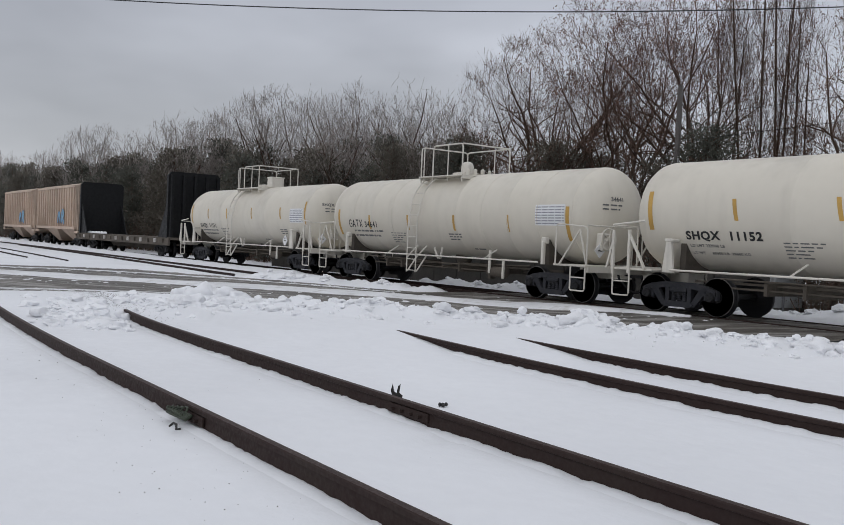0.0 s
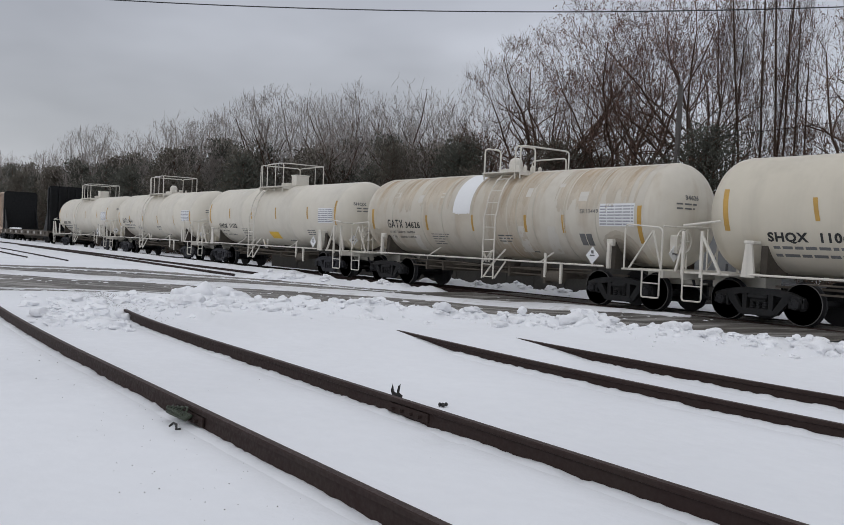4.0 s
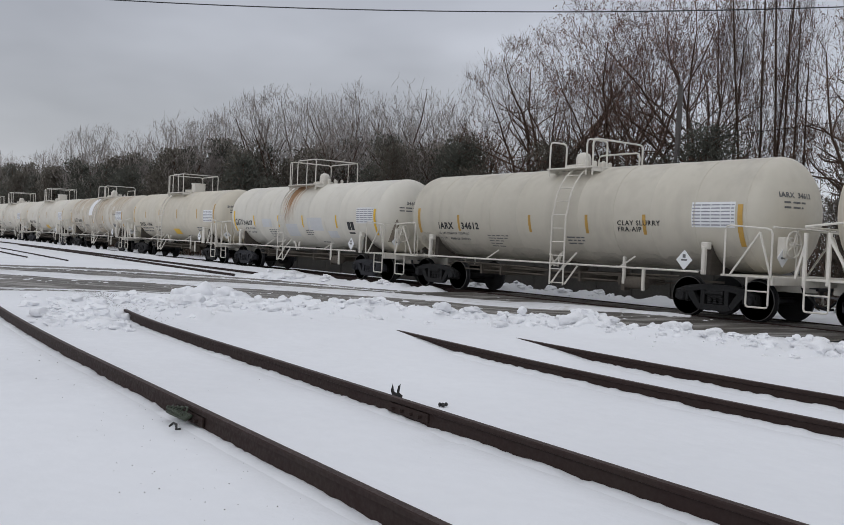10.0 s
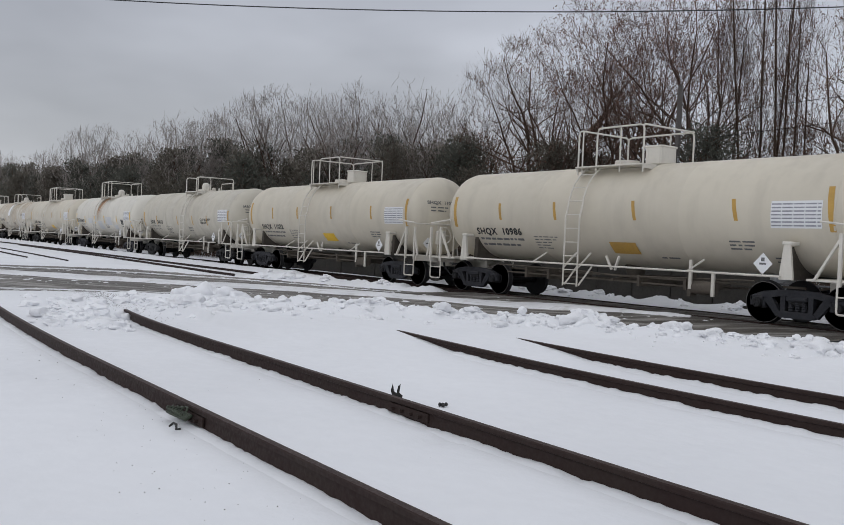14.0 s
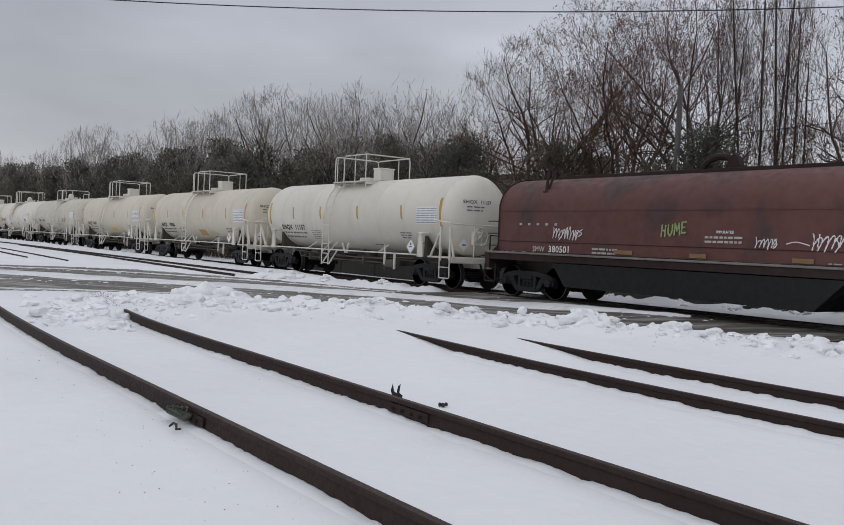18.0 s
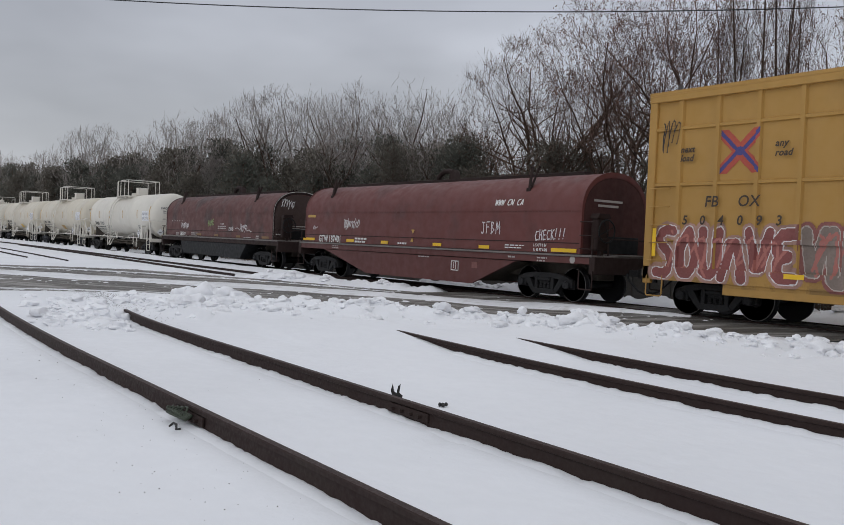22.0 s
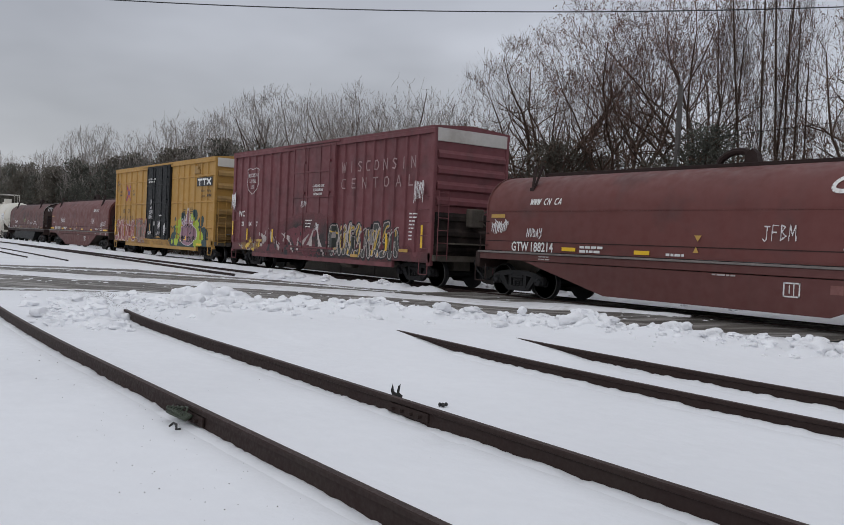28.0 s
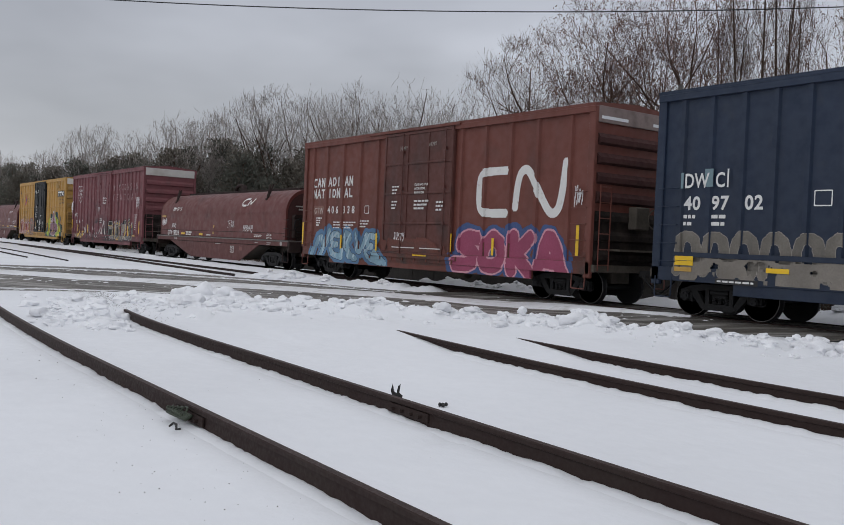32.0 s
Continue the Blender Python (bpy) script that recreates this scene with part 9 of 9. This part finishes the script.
    if leaves:
        # dry seed bunches and leaves hang in clusters
        g = Geo()
        heads = [rng.choice(tips) for _ in range(max(1, leaves // 4))]
        for k in range(leaves):
            q = Vector(rng.choice(heads)) + Vector((rng.gauss(0, 0.10), rng.gauss(0, 0.10), rng.gauss(-0.05, 0.10)))
            a = Vector((rng.gauss(0, 1), rng.gauss(0, 1), rng.gauss(0, 1))).normalized() * 0.034
            b = a.cross(Vector((rng.gauss(0, 1), rng.gauss(0, 1), rng.gauss(0, 1)))).normalized() * 0.02
            g.add([q - a, q + b, q + a, q - b], [(0, 1, 2, 3)])
        me = bpy.data.meshes.new("dry_leaves")
        me.from_pydata(g.v, [], g.f)
        me.materials.append(LEAF_DRY)
        part("dry_leaves", me, None, ob, "dry brown leaves still hanging")
    return ob


def cedar(seed, foliage, slim=0.24, n=1500, ragged=0.35, spray=(0.18, 0.46), plumes=26):
    """A dark evergreen 10 m high at scale 1: trunk, boughs and upswept plumes of fine foliage with gaps."""
    rng = random.Random(seed)
    ob = new("evergreen")
    segs = [((0, 0, -0.3), (0, 0, 9.6), 0.16, 0.02)]
    verts, faces = [], []
    heads = []
    for k in range(plumes * 4):
        z = 10 * (0.05 + 0.90 * rng.random())
        a = rng.uniform(0, 6.2832)
        lobes = 1 + ragged * rng.gauss(0, 0.6)
        r = 10 * slim * max(0.02, 1 - z / 10.2) ** 0.62 * (0.7 + 0.3 * min(1, z / 2.0)) * max(0.35, lobes)
        c = Vector((r * math.cos(a), r * math.sin(a), min(9.7, z + 0.25 * r)))
        heads.append((c, Vector((0, 0, max(0.2, z - 0.35 * r))), rng.uniform(0.7, 1.3)))
        segs.append((tuple(heads[-1][1]), tuple(c), 0.03, 0.006))
    for k in range(n):
        c0, root, big = rng.choice(heads)
        c = c0.lerp(root, rng.random() ** 1.5 * 0.85)
        w_ = 0.42 * big
        c = c + Vector((rng.gauss(0, w_), rng.gauss(0, w_), rng.gauss(0.1, w_ * 1.1)))
        if c.z < 0.1 or c.z > 10:
            continue
        s = rng.uniform(*spray)
        out = Vector((c.x * 0.4, c.y * 0.4, 1.0 + rng.uniform(-0.4, 0.6))).normalized()
        for j in range(3):
            d = (out + Vector((rng.gauss(0, 0.5), rng.gauss(0, 0.5), rng.gauss(0, 0.4)))).normalized()
            w = d.cross(Vector((rng.gauss(0, 1), rng.gauss(0, 1), rng.gauss(0, 1)))).normalized() * s * 0.26
            o = c + Vector((rng.gauss(0, s * 0.5), rng.gauss(0, s * 0.5), rng.gauss(0, s * 0.5)))
            i = len(verts)
            verts += [tuple(o - d * s * 0.5 - w * 0.3), tuple(o + w), tuple(o + d * s * 0.8), tuple(o - w)]
            faces.append((i, i + 1, i + 2, i + 3))
    v, f = sticks(segs, 5)
    me = bpy.data.meshes.new("trunk")
    me.from_pydata(v.tolist(), [], f.tolist())
    me.materials.append(BARK)
    part("trunk", me, None, ob)
    me = bpy.data.meshes.new("crown")
    me.from_pydata(verts, [], faces)
    me.materials.append(foliage)
    part("crown", me, None, ob)
    return ob


def slope_at(table, ratio):
    return float(np.interp(ratio, [q[0] for q in table], [q[1] for q in table]))


def make_trees():
    rng = random.Random(77)
    broad = bare_tree(3, [(0, 0, 0.03, 0, 2.8)], 10, 6.8, (8, 82), BARK, TWIG, (1.95, 1.6, 1.5), bend=0.13, lift=0.0, spread=(0.7, 1.2), dome=(5.6, 4.5, 4.5))
    maple = bare_tree(14, [(-0.3, 0, -0.16, 0, 3.0), (0.3, 0.2, 0.2, 0, 2.6)], 5, 6.8, (12, 76), BARK, TWIG_RED, (1.75, 1.55, 1.45), leaves=3800, bend=0.15, lift=0.0, spread=(0.7, 1.2), dome=(5.9, 4.3, 4.4))
    maple_two = bare_tree(21, [(0, 0, -0.08, 0, 3.2), (0.5, 0.1, 0.26, 0, 2.6)], 5, 6.6, (12, 76), BARK, TWIG_RED, (1.65, 1.5, 1.4), leaves=2600, bend=0.15, lift=0.0, spread=(0.7, 1.2), dome=(5.9, 4.3, 4.2))
    slim = bare_tree(27, [(0, 0, -0.06, 0, 4.5), (0.3, 0, 0.12, 0, 3.6)], 5, 4.6, (35, 84), BARK, TWIG, (1.4, 1.2, 1.2), spread=(0.5, 0.9), dome=(6.0, 4.2, 2.3))
    poplar = [bare_tree(s, [(x, y, x * 0.02, 0, h) for x, y, h in spots], 13, 2.2, (64, 80), BARK, TWIG, (1.0, 0.8, 0.7), 0.0066, bend=0.05, lift=0.12, spread=(0.2, 0.42), twig_len=(0.3, 0.75), stout=0.0082, sway=0.028)
              for s, spots in ((45, ((-0.95, 0, 6.4), (-0.5, 0.2, 8.0), (0.05, 0.3, 9.2), (0.5, -0.1, 8.6), (0.95, 0.1, 7.0))), (48, ((-0.5, 0.1, 8.6), (0.1, -0.1, 7.8), (0.6, 0.3, 6.6))))]
    far_bare = [bare_tree(s, [(0, 0, 0.04, 0, h)], 9, r, (4, 78), BARK, tw, (1.5, 1.2, 1.15), 0.0088, bend=0.15, lift=0.0, spread=(0.75, 1.3), twig_len=(0.3, 0.75), stout=0.011, dome=(6.2, 4.0, w))
                for s, h, r, tw, w in ((61, 3.2, 6.4, TWIG_HAZED, 3.9), (62, 4.2, 5.6, TWIG_HAZED, 3.2), (63, 3.0, 6.8, TWIG, 4.1), (64, 4.4, 5.2, TWIG_HAZED, 3.0))]
    farthest = [bare_tree(s, [(0, 0, 0.03, 0, 3.2)], 8, 6.4, (4, 78), BARK, TWIG_HAZED, (1.15, 1.0, 0.9), 0.013, bend=0.15, lift=0.0, spread=(0.75, 1.3), twig_len=(0.35, 0.9), stout=0.011, dome=(6.0, 4.1, 3.8)) for s in (71, 72)]
    birch = bare_tree(52, [(-0.1, 0, -0.06, 0, 7.0), (0.1, 0, 0.08, 0, 6.2)], 8, 2.6, (45, 75), BARK_PALE, TWIG_HAZED, (1.0, 1.0, 1.0), 0.0085, lift=0.06)
    dark = [cedar(s, f, w, n, 0.45, (0.12, 0.28)) for s, f, w, n in ((2, NEEDLE, 0.22, 1700), (5, NEEDLE_BROWN, 0.26, 1900), (7, NEEDLE, 0.16, 1400), (9, NEEDLE_BROWN, 0.28, 1900))]
    near_dark = [cedar(s, f, w, 4200, 0.5, (0.07, 0.17), 34) for s, f, w in ((12, NEEDLE, 0.26), (15, NEEDLE_BROWN, 0.32), (19, NEEDLE_BROWN, 0.28))]
    made = set()

    def plant(ob, x, y, h, label, cat, group, wide_=1.0, turn=None):
        m = Matrix.Translation((x, y, -0.15)) @ Matrix.Rotation(rng.uniform(0, 6.28) if turn is None else turn, 4, "Z") @ Matrix.Diagonal((h / 10 * wide_, h / 10 * wide_, h / 10, 1))
        if ob.name in made:
            ob = copy_thing(ob, Matrix())
        made.add(ob.name)
        ob.matrix_basis = m
        return tagged(ob, label, cat, group)

    bare_label = "leafless grey-brown tree behind the railway line"
    bare_group = "bare trees behind the line"
    # the tall group on the near stretch: direction, distance, kind, height, breadth, turn
    for ratio, y, kind, h, wide_, turn, label in (
            (-1.052, 28.0, broad, 11.8, 1.02, 3.4, "broad leafless tree with a rounded crown"),
            (-1.235, 29.5, slim, 9.2, 1.25, 1.2, bare_label), (-1.19, 31.0, slim, 9.4, 1.2, 3.9, bare_label),
            (-0.94, 27.5, maple, 12.6, 1.0, 3.5, "leafless tree with bunches of dry brown leaves"),
            (-0.825, 27.0, maple, 12.9, 1.05, 0.2, "leafless tree with bunches of dry brown leaves"),
            (-0.745, 28.5, maple_two, 13.0, 0.95, 2.0, "leafless tree with bunches of dry brown leaves"),
            (-0.48, 27.0, maple_two, 11.8, 1.0, 4.0, bare_label),
            (-0.41, 28.5, broad, 11.0, 1.0, 5.0, bare_label), (-0.33, 30.0, maple_two, 11.5, 1.0, 1.0, bare_label),
            (-0.89, 34.0, slim, 11.0, 1.5, 0.5, bare_label)):
        plant(kind, ratio * y, y, h, label, "tree", bare_group, wide_, turn)
    for ratio, y, k, h in ((-0.66, 26.5, 0, 15.0), (-0.618, 27.5, 1, 13.6)):
        plant(poplar[k], ratio * y, y, h, "tall slender poplar with upright bare limbs", "tree", bare_group, 0.62, 0.5)
    for ratio, y, kind, k in ((-1.70, 32, far_bare[1], 0.92), (-1.80, 34, far_bare[0], 0.9), (-1.55, 36, far_bare[2], 1.0), (-1.36, 32, far_bare[3], 1.0), (-1.44, 33, far_bare[0], 0.98)):
        plant(kind, ratio * y, y, (1.5 + y * slope_at(CANOPY, ratio)) * k, bare_label, "tree", bare_group)
    # the wood that runs along the line into the distance
    x = -36.0
    while x > -330:
        for y0 in (27.5, 37):
            y = y0 + rng.uniform(-2, 2)
            xx = x + rng.uniform(-2, 2)
            ratio = xx / y
            if ratio > -1.30 or ratio < -8.5:
                continue
            h = (1.5 + y * slope_at(CANOPY, ratio)) * rng.uniform(1.0, 1.15)
            plant(rng.choice(farthest if ratio < -2.6 else far_bare), xx, y, h, bare_label, "tree", bare_group)
        x -= rng.uniform(4.5, 6.5) * (0.95 if x > -110 else 2.2)
    for ratio, y in ((-2.46, 27), (-3.05, 26.5), (-2.75, 27)):
        plant(birch, ratio * y, y, 1.5 + y * 0.29, "pale-stemmed slender bare tree at the wood's edge", "tree", bare_group)
    x = -11.0
    while x > -330:
        for y0 in (25.0, 29.5, 35.0):
            y = y0 + rng.uniform(-1.0, 1.0)
            xx = x + rng.uniform(-1.5, 1.5)
            ratio = xx / y
            if ratio < -8.5 or (y0 > 32 and ratio > -1.3):
                continue
            h = (1.4 + y * slope_at(EVERGREEN, ratio)) * (rng.uniform(0.70, 1.06) if ratio < -1.3 else rng.uniform(0.75, 1.2))
            plant(rng.choice(dark if ratio < -1.5 else near_dark), xx, y, h, "ragged dark evergreen at the edge of the wood", "evergreen tree", "evergreens behind the line", rng.uniform(0.9, 1.3) * (10 / max(h, 5)) ** 0.3)
        x -= rng.uniform(2.4, 3.6) * (1.0 if x > -110 else 2.0)
    # two that stand out by their pointed tops
    for ratio, y, k in ((-1.312, 27, 0.90), (-1.524, 28, 1.02), (-0.69, 26, 0.9)):
        plant(near_dark[0], ratio * y, y, (1.4 + y * slope_at(EVERGREEN, ratio)) * k, "pointed dark evergreen at the edge of the wood", "evergreen tree", "evergreens behind the line", 1.1)
    # brushwood at the foot of the wood
    segs = []
    for k in range(5000):
        y = rng.uniform(23.8, 27)
        x = -10 - 170 * rng.random() ** 1.6
        h = rng.uniform(0.8, 3.4)
        a = Vector((x, y, -0.2))
        b = a + Vector((rng.gauss(0, 0.25) * h, rng.gauss(0, 0.25) * h, h))
        segs.append((tuple(a), tuple(b), 0.016, 0.007))
        for j in range(2):
            c = a.lerp(b, rng.uniform(0.3, 0.8))
            segs.append((tuple(c), tuple(c + Vector((rng.gauss(0, 0.35), rng.gauss(0, 0.35), rng.uniform(0.2, 0.8)))), 0.009, 0.005))
    # taller thicket below the near trees
    for k in range(330):
        y = rng.uniform(25, 31)
        x = y * rng.uniform(-1.28, -0.45)
        h = rng.uniform(2.5, 6.8)
        a = Vector((x, y, -0.2))
        b = a + Vector((rng.gauss(0, 0.2) * h, rng.gauss(0, 0.2) * h, h))
        segs.append((tuple(a), tuple(b), 0.02, 0.006))
        for j in range(9):
            c = a.lerp(b, rng.uniform(0.35, 1.0))
            d = c + Vector((rng.gauss(0, 0.45), rng.gauss(0, 0.45), rng.uniform(0.0, 0.7)))
            segs.append((tuple(c), tuple(d), 0.008, 0.005))
    v, f = sticks(segs, 3)
    me = bpy.data.meshes.new("brushwood")
    me.from_pydata(v.tolist(), [], f.tolist())
    me.materials.append(TWIG)
    tagged(new("brushwood", me), "tangled leafless brushwood along the wood's edge", "brush", kind="stuff")


def make_far_wood():
    """Dense wood in the distance, seen between the trees."""
    rng = random.Random(9)
    verts, faces = [], []
    for k in range(26000):
        t = rng.random()
        x = -45 - 560 * t ** 1.5
        y = 46 + rng.uniform(0, 22) + 0.05 * -x
        ratio = x / y
        top = 1.0 + y * (0.80 * slope_at(EVERGREEN, max(-8.9, ratio)))
        z = top * rng.random() ** 0.8 * (0.75 + 0.45 * noise.noise(Vector((x * 0.13, y * 0.13, 0))))
        s = rng.uniform(0.35, 0.9)
        c = Vector((x, y, z))
        d = Vector((rng.gauss(0, 1), rng.gauss(0, 1), rng.gauss(0, 1))).normalized()
        w = d.cross(Vector((rng.gauss(0, 1), rng.gauss(0, 1), rng.gauss(0, 1)))).normalized() * s * 0.4
        i = len(verts)
        verts += [tuple(c - d * s * 0.6), tuple(c + w), tuple(c + d * s * 0.7), tuple(c - w)]
        faces.append((i, i + 1, i + 2, i + 3))
    me = bpy.data.meshes.new("far_wood")
    me.from_pydata(verts, [], faces)
    me.materials.append(NEEDLE_BROWN)
    tagged(new("far_wood", me), "dense dark wood in the distance", "wood", kind="stuff")


def make_wall():
    """A low row of dark concrete blocks beyond the line."""
    wall = tagged(new("block_wall"), "low dark concrete block wall beyond the track", "wall", kind="structure")
    rng = random.Random(4)
    x = -44.0
    while x < -14.0:
        g = Geo()
        g.box(0.012, 1.49, -0.25, 0.25, -0.25, 0.92 + rng.uniform(-0.02, 0.02), 0.02)
        part("concrete_block", g, CONCRETE, wall, at=pose(x, 21.9 + rng.uniform(-0.02, 0.02), 0, 0, 0, rng.uniform(-0.6, 0.6)))
        x += 1.5


def make_shed():
    shed = tagged(new("equipment_cabinet"), "grey metal equipment cabinet beside the track", "cabinet")
    shed.location = (-15.8, 23.6, -0.15)
    g = Geo()
    g.box(-1.4, 1.4, -0.6, 0.9, 0.12, 2.32, 0.02)
    part("housing", g, GALV, shed)
    g = Geo()
    g.prism([(-0.75, 2.30), (0.15, 2.46), (1.05, 2.30)], "x", -1.5, 1.5)
    part("roof", g, GALV, shed)
    g = Geo()
    g.box(-1.45, 1.45, -0.65, 0.95, 0.0, 0.14, 0.02)
    part("plinth", g, CONCRETE, shed)
    for u in (-1.34, 0.02):
        g = Geo()
        g.box(u, u + 1.3, -0.63, -0.595, 0.22, 2.22, 0.008)
        d = part("door", g, GALV, shed)
        g = Geo()
        g.box(u + 1.12, u + 1.18, -0.67, -0.63, 1.1, 1.35, 0.008)
        part("handle", g, GALV_DARK, d)
    # a low rail in front of it
    fence = tagged(new("pipe_fence"), "low grey pipe fence in front of the cabinet", "fence")
    fence.location = (-15.2, 22.5, -0.15)
    for z in (0.55, 0.85):
        g = Geo()
        g.tube([(-2.2, 0, z), (4.5, 0.8, z)], 0.03, 6)
        part("fence_rail", g, GALV_DARK, fence)
    for k in range(5):
        g = Geo()
        u = -2.2 + 6.7 * k / 4
        g.tube([(u, 0.8 * k / 4, 0), (u, 0.8 * k / 4, 0.9)], 0.035, 6)
        part("fence_post", g, GALV_DARK, fence)


def make_pole_and_cable():
    pole = tagged(new("utility_pole"), "weathered leaning wooden pole behind the track", "utility pole")
    g = Geo()
    g.tube([(-18.5, 23.5, -0.2), (-18.47, 23.5, 3.5), (-18.43, 23.5, 6.95)], 0.115, 10, r2=0.085)
    part("shaft", g, POLE_WOOD, pole, smooth=True)
    g = Geo()
    g.tube([(-18.34, 23.33, 0), (-18.30, 23.36, 4.6)], 0.025, 6)
    part("conduit", g, GALV, pole)
    g = Geo()
    a, b = Vector((-30.5, 1.8, 8.35)), Vector((-9.2, 25.7, 8.35))
    pts = [a.lerp(b, k / 40) - Vector((0, 0, 2.3 * (k / 40) * (1 - k / 40))) for k in range(41)]
    g.tube(pts, 0.016, 5)
    tagged(part("overhead_cable", g, CABLE), "thin black overhead cable above the road", "cable")
    # stay wires on the trees' side
    g = Geo()
    g.tube([(-12, 24.5, 6.2), (-18.45, 23.5, 5.9)], 0.008, 4)
    g.tube([(-12, 24.5, 5.5), (-18.45, 23.5, 5.1)], 0.008, 4)
    tagged(part("overhead_cable", g, CABLE), "thin black cables slung from the pole", "cable")


def make_far_building():
    b = tagged(new("far_building"), "low buff building with a dark roof behind the trees", "building")
    b.location = (-72, 60, -0.15)
    g = Geo()
    g.box(-6, 6, 0, 8, 0, 8.6)
    part("wall", g, BUFF, b)
    g = Geo()
    g.box(-6.3, 6.3, -0.4, 8.4, 8.6, 9.1)
    part("roof", g, DARK_ROOF, b)


make_trees()
make_far_wood()
make_wall()
make_shed()
make_pole_and_cable()
make_far_building()


def motions():
    stops = [k * 1.0 for k in range(33)]
    for car, x in CARS:
        walk(car, [(t, Matrix.Translation((x + travel(t), LINE_Y, 0))) for t in stops])
    turns = [k / 15 for k in range(481)]
    for wheel, a in WHEELSETS:
        walk(wheel, [(t, pose(a, 0, 0.457, 0, math.degrees(travel(t) / 0.457), 0)) for t in turns])


motions()
